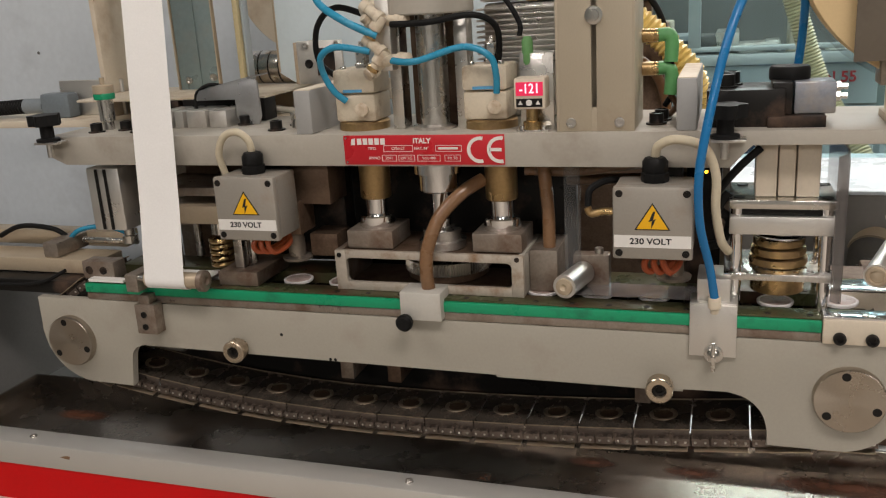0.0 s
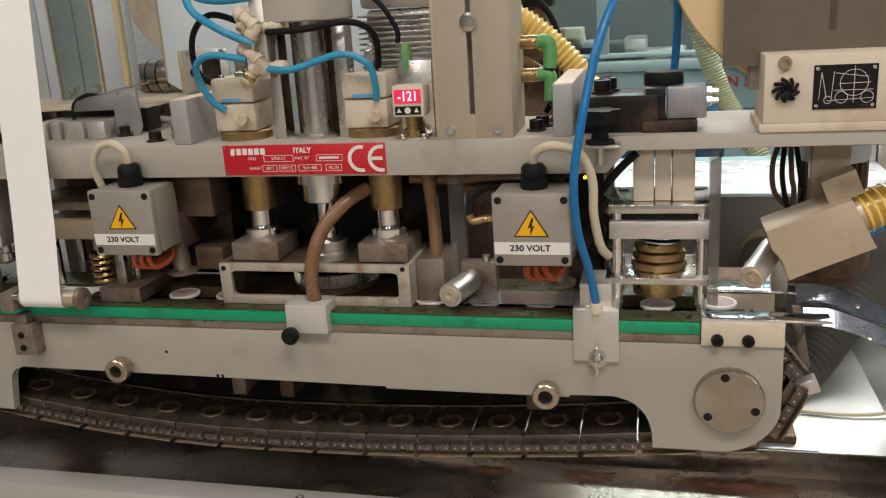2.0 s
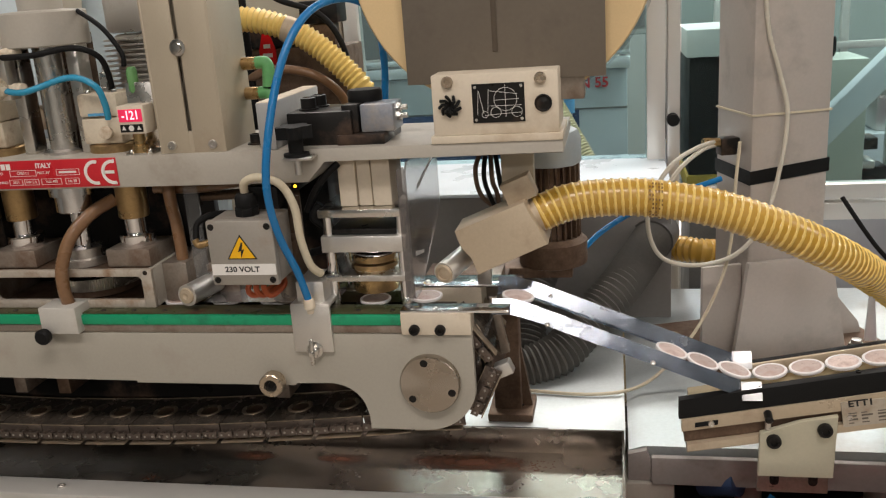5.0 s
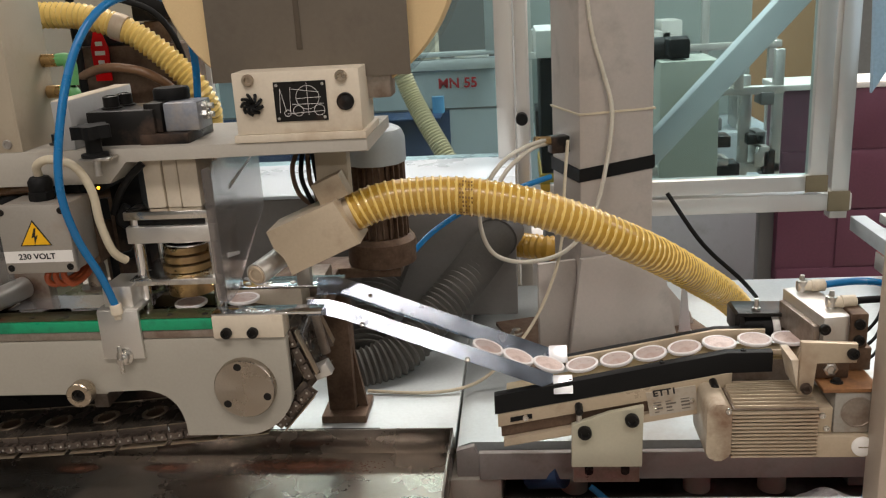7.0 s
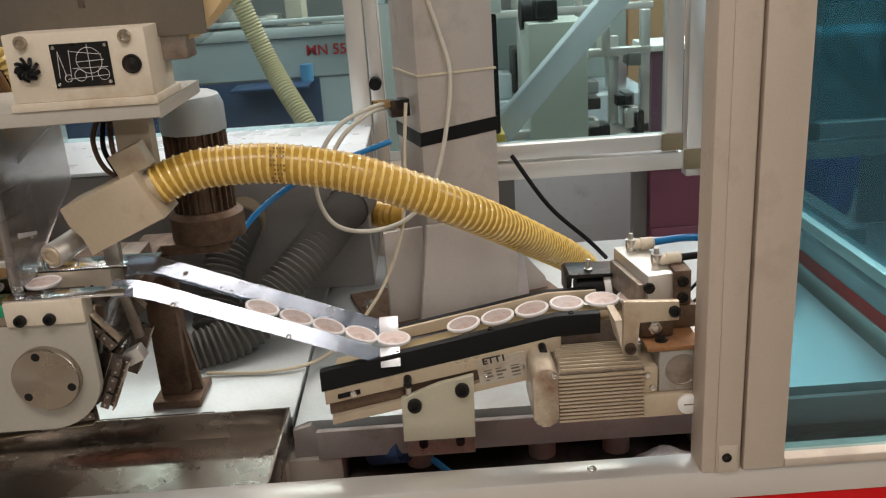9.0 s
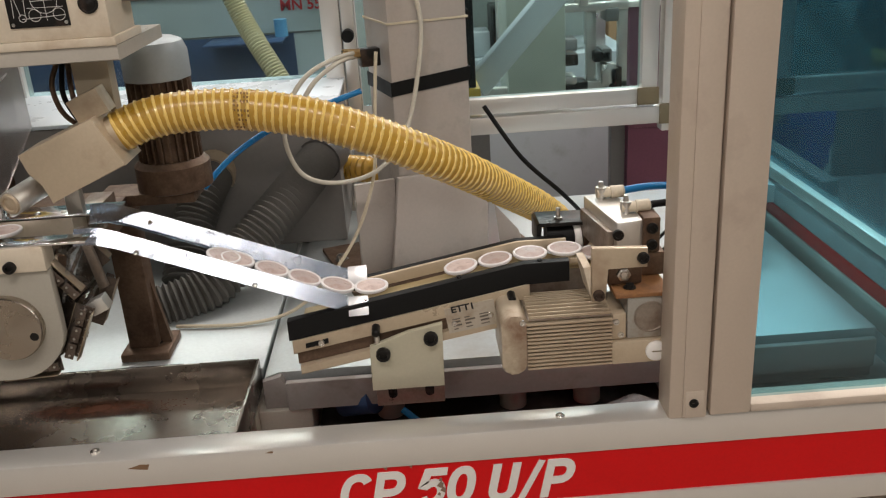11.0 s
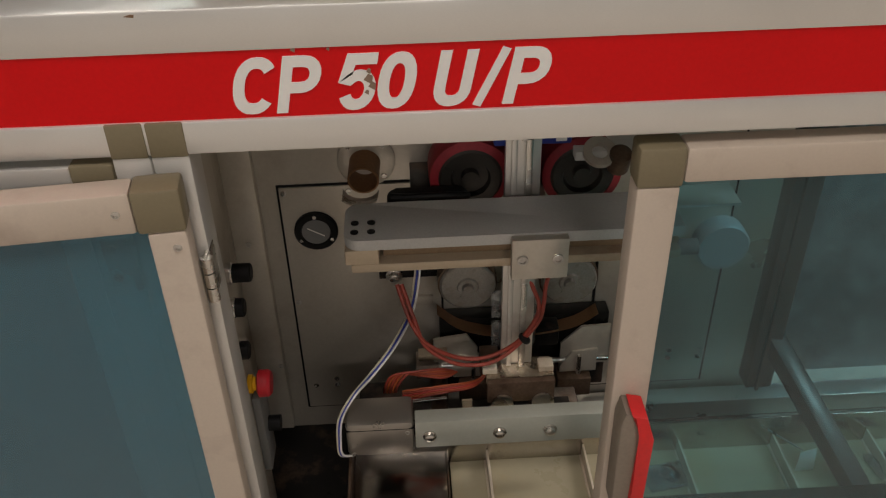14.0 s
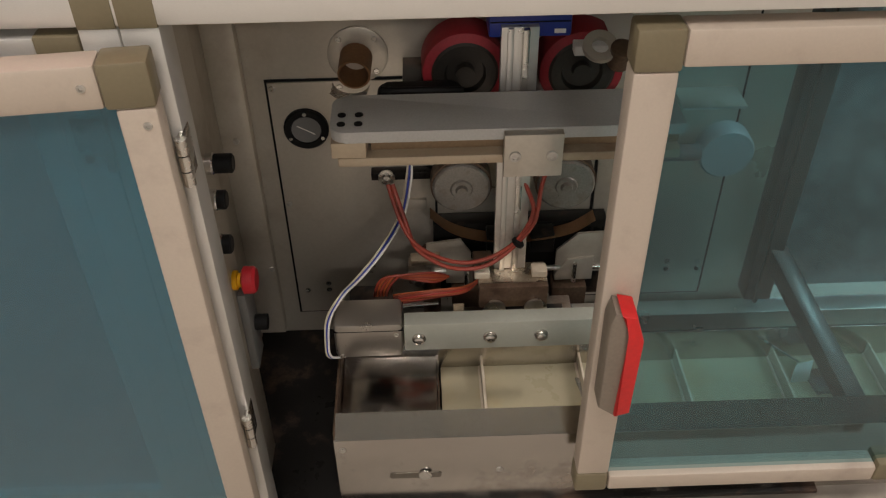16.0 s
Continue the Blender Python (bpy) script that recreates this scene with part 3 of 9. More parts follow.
bm = box(B(), -0.046, 0.0012, -0.0352, 0.0012, DT - 0.047, DT + 0.0012, 0.004, om)
part("corner_piece", bm, BROWNC, odoor)
bm = box(B(), -DW, -0.037, -0.019, -0.014, DB + 0.038, DT - 0.044, 0, om)
part("pane", bm, TEALG, odoor, "teal tinted glass pane").visible_shadow = False
bm = B()
for px, pz in ((-0.062, DT - 0.022), (-0.012, DT - 0.066)):
    lathe(bm, om @ Vector((px, -0.034, pz)), om.to_3x3() @ Vector((0, -1, 0)), [(0.0045, 0), (0.004, 0.0015), (0.002, 0.002), (0.0015, 0.0005)], 12)
part("rivet", bm, STEEL, odoor)
bm = B()
lathe(bm, om @ Vector((-0.19, -0.034, DT - 0.026)), om.to_3x3() @ Vector((0, -1, 0)), [(0.012, 0), (0.012, 0.001), (0.006, 0.0015), (0.003, 0.0008)], 20)
part("screw_cap", bm, STEEL, odoor)
bm = B()
for hz in (0.73, 0.30):
    for k in range(3):
        cyl(bm, (HX + 0.008, HY - 0.004, hz - 0.028 + 0.019 * k), (HX + 0.008, HY - 0.004, hz - 0.0105 + 0.019 * k), 0.0065, seg=14)
    box(bm, HX + 0.004, HX + 0.010, HY - 0.002, HY + 0.03, hz - 0.028, hz + 0.028)
part("hinge", bm, STEEL, odoor)

rdoor = thing("lower_door", (1.16, RY, 0.127), "closed lower door with sand frame and red handle", "door", kind="structure")
bm = B()
box(bm, 0.934, 0.980, RY - 0.004, 1.035, 0.166, 0.812, 0.004)
box(bm, 0.982, 2.2, RY - 0.004, 1.035, 0.816, 0.857, 0.004)
box(bm, 0.982, 1.375, RY - 0.004, 1.035, 0.127, 0.158, 0.004)
part("door_frame", bm, WARMP, rdoor)
for d in ((0.933, 0.982, 0.812, 0.858), (0.933, 0.980, 0.127, 0.166), (1.375, 1.405, 0.127, 0.166)):
    part("corner_piece", box(B(), d[0], d[1], RY - 0.005, 1.036, d[2], d[3], 0.004), BROWNC, rdoor)
bm = B()
box(bm, 0.981, 2.2, 1.012, 1.018, 0.157, 0.817, 0)
part("pane", bm, DOORG, rdoor, "teal tinted glass pane").visible_shadow = False
bm = prism(B(), [(0.940, 0.355), (0.966, 0.335), (0.976, 0.345), (0.978, 0.48), (0.966, 0.515), (0.944, 0.522), (0.939, 0.50)], RY - 0.04, RY - 0.004, b=0.004)
hd = part("handle", bm, mat("taupe_plastic", (0.22, 0.18, 0.14), 0.5), rdoor, "taupe and red plastic handle")
bm = prism(B(), [(0.960, 0.345), (0.979, 0.352), (0.981, 0.48), (0.969, 0.519), (0.950, 0.524), (0.964, 0.49)], RY - 0.047, RY - 0.006, b=0.003)
part("grip_insert", bm, mat("red_plastic", (0.62, 0.02, 0.02), 0.4), hd, "bright red insert")

# ---- chain frame: painted side plates, discs ----
FY = 1.085
cf = thing("chain_conveyor", (-0.43, 1.16, 1.0), "grey painted carrier chain conveyor frame of the machine", "conveyor")
def side_outline():
    o = [(-1.072, 1.243)]
    o += [(-1.072, 1.20)] + arc(-0.985, 1.187, 0.088, 180, 265, 8)
    o += [(-0.912, 1.097)] + [(-0.906, 1.14)] + arc(-0.880, 1.145, 0.026, 170, 90, 6)
    o += [(-0.3, 1.168), (-0.3, 1.163), (-0.05, 1.163), (-0.05, 1.168)]
    o += arc(0.005, 1.118, 0.050, 90, 0, 8)
    o += [(0.055, 1.097)] + arc(0.138, 1.172, 0.0745, 270, 345, 9) + [(0.210, 1.2), (0.210, 1.243)]
    return o
bm = prism(B(), side_outline(), FY, FY + 0.014, b=0.0012)
part("side_plate", bm, PLATE, cf, "grey painted steel side plate")
bm = prism(B(), side_outline(), 1.228, 1.242, b=0.0012)
part("side_plate", bm, PLATE, cf)
bm = box(B(), -0.972, 0.112, FY + 0.001, 1.118, 1.244, 1.2555)
part("wear_rail", bm, DIRTY, cf, "dusty steel wear rail")
bm = box(B(), -0.972, 0.112, FY - 0.001, 1.120, 1.256, 1.271, 0.0015)
part("green_guide", bm, GREEN, cf, "bright green plastic guide strip")
bm = B()
box(bm, -0.97, 0.112, FY + 0.003, 1.122, 1.2712, 1.2735, 0.0006)
box(bm, -0.97, 0.112, 1.178, 1.240, 1.256, 1.2735, 0.0006)
part("deck", bm, DECK, cf, "oily green-brown deck plate")
for i in range(22):
    for py in (1.098, 1.19):
        part("deck_screw", lathe(B(), (-0.93 + 0.049 * i, py, 1.2735), (0, 0, 1), [(0.004, 0), (0.0035, 0.0008), (0.001, 0.0006)], 10), BLACKM, cf)
for cx in (-1.013, 0.148):
    bm = lathe(B(), (cx, FY, 1.172), (0, -1, 0), [(0.0425, -0.002), (0.0425, 0.009), (0.041, 0.011), (0.015, 0.0112), (0.001, 0.0112)], 40)
    dk = part("bearing_disc", bm, TURNED, cf, "turned steel bearing disc")
    for a in (100, 220, 340):
        bm = lathe(B(), (cx + 0.033 * math.cos(radians(a)), FY - 0.0105, 1.172 + 0.033 * math.sin(radians(a))), (0, -1, 0), [(0.0055, 0), (0.0055, 0.0009), (0.004, 0.0009), (0.001, 0.0008)], 12)
        part("disc_screw", bm, BLACKM, dk)
for cx, cz in ((-0.700, 1.182), (-0.078, 1.174)):
    bm = lathe(B(), (cx, FY, cz), (0, -1, 0), [(0.011, 0), (0.011, 0.010), (0.0175, 0.011), (0.0175, 0.026), (0.016, 0.0275), (0.0095, 0.0275), (0.009, 0.019), (0.001, 0.0185)], 28)
    part("tension_bolt", bm, NICKEL, cf)
    bm = lathe(B(), (cx, FY - 0.019, cz), (0, -1, 0), [(0.0088, 0), (0.0088, 0.004), (0.005, 0.0042), (0.004, 0.001)], 18)
    part("socket", bm, BLACKM, cf)
bm = B()
for px, pz in ((-0.63, 1.205), (-0.545, 1.171), (-0.553, 1.171)):
    lathe(bm, (px, FY - 0.0002, pz), (0, -1, 0), [(0.0025, 0), (0.002, 0.0004), (0.001, 0.0004)], 10)
part("hole", bm, BLACK, cf)
# block at the discharge end
part("end_block", box(B(), 0.113, 0.210, FY - 0.004, 1.112, 1.2435, 1.275, 0.0015), OFFWHITE, cf, "cream steel end block")
part("end_block", box(B(), 0.113, 0.210, 1.188, 1.24, 1.2435, 1.275, 0.0015), OFFWHITE, cf, "cream steel end block")
for px in (0.132, 0.168):
    part("end_screw", screw(B(), (px, FY - 0.004, 1.252), 0.0075, h=0.007), BLACKM, cf)
part("end_sheet", box(B(), 0.113, 0.262, FY - 0.002, 1.112, 1.2752, 1.2785, 0.0006), CHROME, cf, "mirror-polished steel end sheet")
part("end_sheet", box(B(), 0.113, 0.268, 1.188, 1.235, 1.2752, 1.2785, 0.0006), CHROME, cf, "mirror-polished steel end sheet")
for px in (0.128, 0.160, 0.195):
    for py in (1.092, 1.205):
        part("sheet_screw", lathe(B(), (px, py, 1.2785), (0, 0, 1), [(0.0045, 0), (0.004, 0.0016), (0.001, 0.002)], 10), STEEL, cf)
# left bracket and clamp blocks on the side plate
bm = B()
box(bm, -0.868, -0.832, FY - 0.022, FY, 1.200, 1.248, 0.0015)
box(bm, -0.862, -0.842, FY - 0.018, FY + 0.01, 1.248, 1.262)
part("strip_bracket", bm, DIRTY, cf)
for pz in (1.212, 1.232):
    part("bracket_screw", screw(B(), (-0.852, FY - 0.022, pz), 0.005, h=0.002), BLACKM, cf)
bm = box(B(), -0.431, -0.371, FY - 0.014, FY + 0.03, 1.246, 1.287, 0.002)
part("nozzle_block", bm, mat("pale_grey_block_paint", (0.56, 0.54, 0.49), 0.42, 0.1, 0.05, 40, 0.05, dirt=0.1, dirt_color=(0.4, 0.34, 0.26)), cf, "pale grey painted nozzle block")
bm = lathe(B(), (-0.421, FY - 0.014, 1.247), (0, -1, 0), [(0.005, 0), (0.005, 0.006), (0.0115, 0.008), (0.012, 0.016), (0.009, 0.02), (0.002, 0.0205)], 20)
part("clamp_knob", bm, BLACK, cf)
bm = B()
box(bm, -0.043, 0.014, FY - 0.006, FY, 1.218, 1.287, 0.0008)
box(bm, -0.043, 0.014, FY - 0.004, 1.12, 1.284, 1.289, 0.0008)
box(bm, -0.035, 0.005, 1.09, 1.15, 1.289, 1.318, 0.001)
part("air_bracket", bm, ALU, cf, "bent aluminium air nozzle bracket")
bm = lathe(B(), (-0.013, FY - 0.006, 1.222), (0, -1, 0), [(0.012, 0), (0.012, 0.002), (0.008, 0.003), (0.0075, 0.010), (0.003, 0.012), (0.003, 0.02), (0.001, 0.02)], 18)
part("wing_nut", bm, STEEL, cf)
bm = box(B(), -0.0155, -0.0105, FY - 0.022, FY - 0.016, 1.203, 1.243, 0.002)
part("wing_nut", bm, STEEL, cf)
# sprocket and foot at the discharge end
bm = lathe(B(), (0.148, 1.13, 1.172), (0, 1, 0), [(0.05, 0), (0.066, 0.002), (0.066, 0.05), (0.05, 0.052)], 24)
part("sprocket", bm, CHAINM, cf)
bm = lathe(B(), (-1.013, 1.13, 1.172), (0, 1, 0), [(0.05, 0), (0.066, 0.002), (0.066, 0.05), (0.05, 0.052)], 24)
part("sprocket", bm, CHAINM, cf)
bm = B()
box(bm, 0.19, 0.265, 1.30, 1.38, 0.998, 1.012, 0.003)
box(bm, 0.20, 0.245, 1.32, 1.36, 1.012, 1.24, 0.003)
box(bm, 0.10, 0.235, 1.25, 1.37, 1.22, 1.255, 0.003)
prism(bm, [(0.245, 1.012), (0.262, 1.012), (0.245, 1.12)], 1.336, 1.346)
part("foot_bracket", bm, RUSTY, cf, "rust-brown foot bracket bolted to the table")
part("foot_bracket", box(B(), -1.0, -0.95, 1.26, 1.32, 0.998, 1.24, 0.003), RUSTY, cf, "rust-brown foot bracket bolted to the table")
bm = B()
lathe(bm, (0.238, 1.34, 1.012), (0, 0, 1), [(0.012, 0), (0.012, 0.003), (0.008, 0.003), (0.008, 0.010), (0.003, 0.011)], 6)
part("foot_bolt", bm, BLACKM, cf)
bm = box(B(), -0.3, 0.292, 1.256, 1.275, 0.998, 1.004, 0.001)
part("rubber_strip", bm, BLACK, cf)

# ---- upper beam ----
bmth = thing("upper_beam", (-0.35, 1.2, 1.458), "grey painted upper tool beam of the packaging machine", "beam")
o = [(-1.008, 1.503), (-1.008, 1.474), (-0.975, 1.460), (0.0, 1.458), (0.024, 1.4865), (0.340, 1.4865), (0.340, 1.503)]
bm = prism(B(), o, 1.095, 1.290, b=0.0012)
part("beam_plate", bm, GREY, bmth)
bm = B()
box(bm, -1.45, -0.70, 1.296, 1.44, 1.488, 1.500, 0.001)
part("rear_plate", bm, OFFWHITE, bmth, "dusty beige rear plate")
bm = B()
box(bm, -0.90, -0.84, 1.255, 1.285, 1.24, 1.458, 0.001)
box(bm, -0.08, 0.0, 1.262, 1.285, 1.24, 1.458, 0.001)
part("support_leg", bm, DIRTY, bmth)
bm = box(B(), -0.504, -0.278, 1.0935, 1.0952, 1.4615, 1.5015, 0.0004)
npl = part("name_plate", bm, NAMEP, bmth, "red metal name plate with white writing")
tx = lambda s, x, z, size, fat=0.0: letters("writing", s, size, facing(x, 1.0932, z), WHITE, npl, 0.0002, fat=fat)
tx("ITALY", -0.391, 1.4935, 0.0095, 0.0003)
bm = B()
for i in range(5):
    box(bm, -0.484 + 0.0085 * i, -0.4775 + 0.0085 * i, 1.0928, 1.0936, 1.489, 1.4975, 0)
prism(bm, [(-0.493, 1.4885), (-0.4875, 1.4885), (-0.4865, 1.498), (-0.492, 1.4965)], 1.0928, 1.0936)
part("maker_mark", bm, WHITE, npl)
for s, x, z in (("TIPO", -0.463, 1.4835), ("MAT. N°", -0.392, 1.4835), ("ANNO", -0.460, 1.4705), ("2011", -0.4385, 1.4705), ("kW 5.5", -0.414, 1.4705), ("Volt 400", -0.382, 1.4705), ("Hz 50", -0.349, 1.4705), ("CP50 LT", -0.425, 1.4835)):
    tx(s, x, z, 0.0055)
bm = B()
for x0, x1, z in ((-0.446, -0.404, 1.4835), (-0.372, -0.336, 1.4835), (-0.449, -0.428, 1.4705), (-0.425, -0.402, 1.4705), (-0.398, -0.366, 1.4705), (-0.360, -0.338, 1.4705)):
    for d in ((x0, x1, z + 0.0038, z + 0.0043), (x0, x1, z - 0.0043, z - 0.0038), (x0, x0 + 0.0005, z - 0.004, z + 0.004), (x1 - 0.0005, x1, z - 0.004, z + 0.004)):
        box(bm, d[0], d[1], 1.0929, 1.0936, d[2], d[3], 0)
box(bm, -0.368, -0.341, 1.0929, 1.0936, 1.4822, 1.4850, 0)
part("box_line", bm, WHITE, npl)
def ring_arc(cx, cz, r, w, a0, a1):
    return arc(cx, cz, r, a0, a1, 16) + arc(cx, cz, r - w, a1, a0, 16)
bm = B()
prism(bm, ring_arc(-0.311, 1.4815, 0.0175, 0.0045, 75, 285), 1.0926, 1.0936)
prism(bm, ring_arc(-0.284, 1.4815, 0.0175, 0.0045, 75, 285), 1.0926, 1.0936)
box(bm, -0.2985, -0.282, 1.0926, 1.0936, 1.4795, 1.4838, 0)
part("conformity_mark", bm, WHITE, npl)
bm = B()
for px in (-0.5005, -0.2815):
    for pz in (1.465, 1.498):
        lathe(bm, (px, 1.0935, pz), (0, -1, 0), [(0.0018, 0), (0.0014, 0.0008), (0.0003, 0.001)], 8)
part("rivet", bm, STEEL, npl)


# ---- helpers for repeats ----
def each(name, fn, items, material, parent, label=""):
    for it in items:
        bm = B()
        fn(bm, *it)
        part(name, bm, material, parent, label)


def screws(name, places, r, material, parent, axis=(0, -1, 0), h=0.004):
    each(name, lambda bm, *p: screw(bm, p, r, axis, h), places, material, parent)


# ---- tools on top of the upper beam ----
TZ = 1.503


def star_knob(at, label):
    k = thing("star_knob", at, label, "knob", "star knobs on the beam")
    x, y, z = at
    bm = B()
    n = 40
    ol = []
    for i in range(n):
        a = 2 * math.pi * i / n
        r = 0.0215 + 0.0035 * math.cos(5 * a)
        ol.append((x + r * math.cos(a), y + r * math.sin(a)))
    lo = [bm.verts.new((px, py, z + 0.024)) for px, py in ol]
    hi = [bm.verts.new((px, py, z + 0.040)) for px, py in ol]
    bm.faces.new(lo)
    bm.faces.new(hi)
    for i in range(n):
        j = (i + 1) % n
        bm.faces.new((lo[i], lo[j], hi[j], hi[i]))
    part("grip", bm, BLACK, k)
    bm = lathe(B(), (x, y, z), (0, 0, 1), [(0.017, 0), (0.017, 0.004), (0.010, 0.005), (0.010, 0.0245)], 20)
    part("hub", bm, BLACK, k)
    bm = cyl(B(), (x, y, z - 0.025), (x, y, z), 0.005, seg=12)
    part("stud", bm, STEEL, k)
    bm = box(B(), x - 0.016, x + 0.024, y - 0.014, y + 0.014, z - 0.004, z - 0.0002, 0.0008)
    part("clip_plate", bm, STEEL, k)
    return k


star_knob((-0.985, 1.078, 1.500), "black plastic star knob at the beam's end")
kk = star_knob((-0.007, 1.080, 1.497), "black plastic star knob beside the clamp")

# stop plates
STOPM = mat("smooth_grey_stop_paint", (0.36, 0.36, 0.35), 0.4, 0.1, 0.04, 40, 0.03, dirt=0.06, dirt_color=(0.3, 0.26, 0.22))
for x0, x1, y1, z1 in ((-0.576, -0.551, 1.275, 1.563), (-0.064, -0.040, 1.29, 1.566)):
    p = thing("stop_plate", (x0, 1.1, TZ), "light grey painted upright stop plate", "plate", "stop plates")
    bm = box(B(), x0, x1, 1.098, y1, TZ, z1, 0.002)
    part("plate", bm, STOPM, p)
    bm = box(B(), x0 + 0.001, x1 - 0.001, 1.10, y1 - 0.002, z1, z1 + 0.0008, 0)
    part("worn_edge", bm, OFFWHITE, p)

# compact air cylinders
for cx in (-0.496, -0.310):
    c = thing("air_cylinder", (cx, 1.155, TZ), "cream compact air cylinder on a brass flange", "cylinder", "compact air cylinders")
    part("flange", lathe(B(), (cx, 1.155, TZ), (0, 0, 1), [(0.036, 0), (0.036, 0.010), (0.034, 0.012), (0.028, 0.0125)], 32), BRONZE, c, "brass flange")
    part("body", box(B(), cx - 0.030, cx + 0.030, 1.125, 1.185, TZ + 0.0125, TZ + 0.050, 0.004), FITTING, c)
    part("cover", box(B(), cx - 0.031, cx + 0.031, 1.124, 1.186, TZ + 0.051, TZ + 0.084, 0.005), FITTING, c)
    part("label_mark", box(B(), cx - 0.016, cx + 0.012, 1.1233, 1.1242, TZ + 0.053, TZ + 0.057, 0), mat("blue_print", (0.10, 0.35, 0.6), 0.5), c)
    screws("cover_screw", [(cx - 0.02, 1.14, TZ + 0.084), (cx + 0.02, 1.14, TZ + 0.084)], 0.004, STEEL, c, (0, 0, 1))
    part("port_fitting", lathe(B(), (cx + 0.012, 1.124, TZ + 0.028), (0.3, -1, 0.2), [(0.007, 0), (0.007, 0.010), (0.009, 0.011), (0.009, 0.022), (0.005, 0.024)], 14), FITTING, c)
    part("top_fitting", lathe(B(), (cx + 0.006, 1.15, TZ + 0.084), (0, 0, 1), [(0.012, 0), (0.012, 0.006), (0.010, 0.007), (0.010, 0.026), (0.005, 0.028), (0.004, 0.036)], 6), STEEL, c)

# guide column in the middle
gc = thing("guide_column", (-0.387, 1.15, TZ), "steel guide column with chrome rod and top block", "column")
part("rod", cyl(B(), (-0.388, 1.15, TZ), (-0.388, 1.15, 1.655), 0.0205, seg=32), STEEL, gc, "polished steel rod")
part("foot_ring", lathe(B(), (-0.388, 1.15, TZ), (0, 0, 1), [(0.032, 0), (0.032, 0.004), (0.024, 0.006)], 28), STEEL, gc)
each("side_bar", lambda bm, x0, x1: box(bm, x0, x1, 1.135, 1.165, TZ, 1.66, 0.0015), [(-0.445, -0.428), (-0.352, -0.334)], STEEL, gc)
part("back_bar", box(B(), -0.43, -0.352, 1.185, 1.21, TZ, 1.67, 0.001), RUSTY, gc)
part("top_block", lathe(B(), (-0.390, 1.155, 1.655), (0, 0, 1), [(0.058, 0), (0.060, 0.002), (0.060, 0.046), (0.058, 0.048), (0.03, 0.05), (0.03, 0.15)], 36), GREY, gc)
part("manifold", box(B(), -0.450, -0.430, 1.108, 1.132, 1.585, 1.685, 0.002), ALU, gc)
mf = [((-0.448, 1.118, 1.675), (-0.7, -0.6, -0.6)), ((-0.446, 1.110, 1.640), (-0.6, -0.5, 0.7)), ((-0.446, 1.110, 1.612), (0.6, -0.6, -0.5)), ((-0.446, 1.108, 1.594), (-0.5, -0.8, -0.5)), ((-0.430, 1.11, 1.60), (1, -0.2, 0)), ((-0.430, 1.11, 1.650), (1, -0.2, 0))]
for p, d in mf:
    part("elbow", lathe(B(), p, d, [(0.007, -0.004), (0.007, 0.010), (0.0095, 0.011), (0.0095, 0.018), (0.0085, 0.019), (0.0085, 0.026), (0.005, 0.028)], 14), FITTING, gc, "cream push-in fitting")
for ex, ez in ((-0.440, 1.655), (-0.440, 1.612)):
    bm = lathe(B(), (ex - 0.022, 1.098, ez + 0.018), (0.75, -0.15, -0.6), [(0.006, 0), (0.0085, 0.001), (0.0085, 0.010), (0.0072, 0.011), (0.0072, 0.026), (0.0095, 0.027), (0.0095, 0.034), (0.004, 0.035)], 14)
    lathe(bm, (ex + 0.004, 1.094, ez - 0.002), (-0.6, -0.1, -0.8), [(0.0075, -0.004), (0.0085, 0.004), (0.0085, 0.016), (0.0065, 0.018), (0.0065, 0.024)], 14)
    part("elbow", bm, FITTING, gc, "cream push-in elbow")
    part("elbow_ring", lathe(B(), (ex - 0.010, 1.093, ez - 0.020), (-0.6, -0.1, -0.8), [(0.007, 0), (0.0085, 0.001), (0.0085, 0.006), (0.007, 0.007)], 14), BRASS, gc)


def hose(name, pts, r, material, label, category="hose", group="", seg=10):
    pts = [Vector(p) for p in pts]
    return solid(name, cable(pts, r, seg), material, label, category, "", group)


hose("air_hose", [(-0.432, 1.10, 1.600), (-0.39, 1.085, 1.598), (-0.33, 1.10, 1.613), (-0.296, 1.105, 1.600), (-0.290, 1.112, 1.575), (-0.292, 1.118, 1.552)], 0.0045, TEALH, "turquoise air hose to the air cylinder", group="air hoses")
hose("air_hose", [(-0.455, 1.095, 1.612), (-0.50, 1.088, 1.620), (-0.525, 1.092, 1.608), (-0.530, 1.105, 1.585), (-0.520, 1.112, 1.560), (-0.505, 1.118, 1.545)], 0.0045, TEALH, "turquoise air hose to the air cylinder", group="air hoses")
hose("air_hose", [(-0.442, 1.09, 1.632), (-0.48, 1.08, 1.652), (-0.52, 1.085, 1.68), (-0.53, 1.10, 1.72)], 0.005, TEALH, "turquoise air hose rising from the manifold", group="air hoses")
hose("air_hose", [(-0.445, 1.11, 1.69), (-0.49, 1.10, 1.688), (-0.53, 1.11, 1.70), (-0.55, 1.12, 1.74)], 0.006, TEALH, "dark turquoise air hose rising from the manifold", group="air hoses")
hose("black_hose", [(-0.425, 1.10, 1.645), (-0.37, 1.088, 1.646), (-0.315, 1.10, 1.652), (-0.290, 1.12, 1.636), (-0.292, 1.14, 1.600), (-0.300, 1.15, 1.585)], 0.0042, BLACK, "black air hose over the guide column", group="black hoses")
hose("black_hose", [(-0.460, 1.12, 1.655), (-0.51, 1.12, 1.67), (-0.545, 1.13, 1.645), (-0.552, 1.14, 1.60), (-0.53, 1.15, 1.575)], 0.0042, BLACK, "black air hose beside the guide column", group="black hoses")
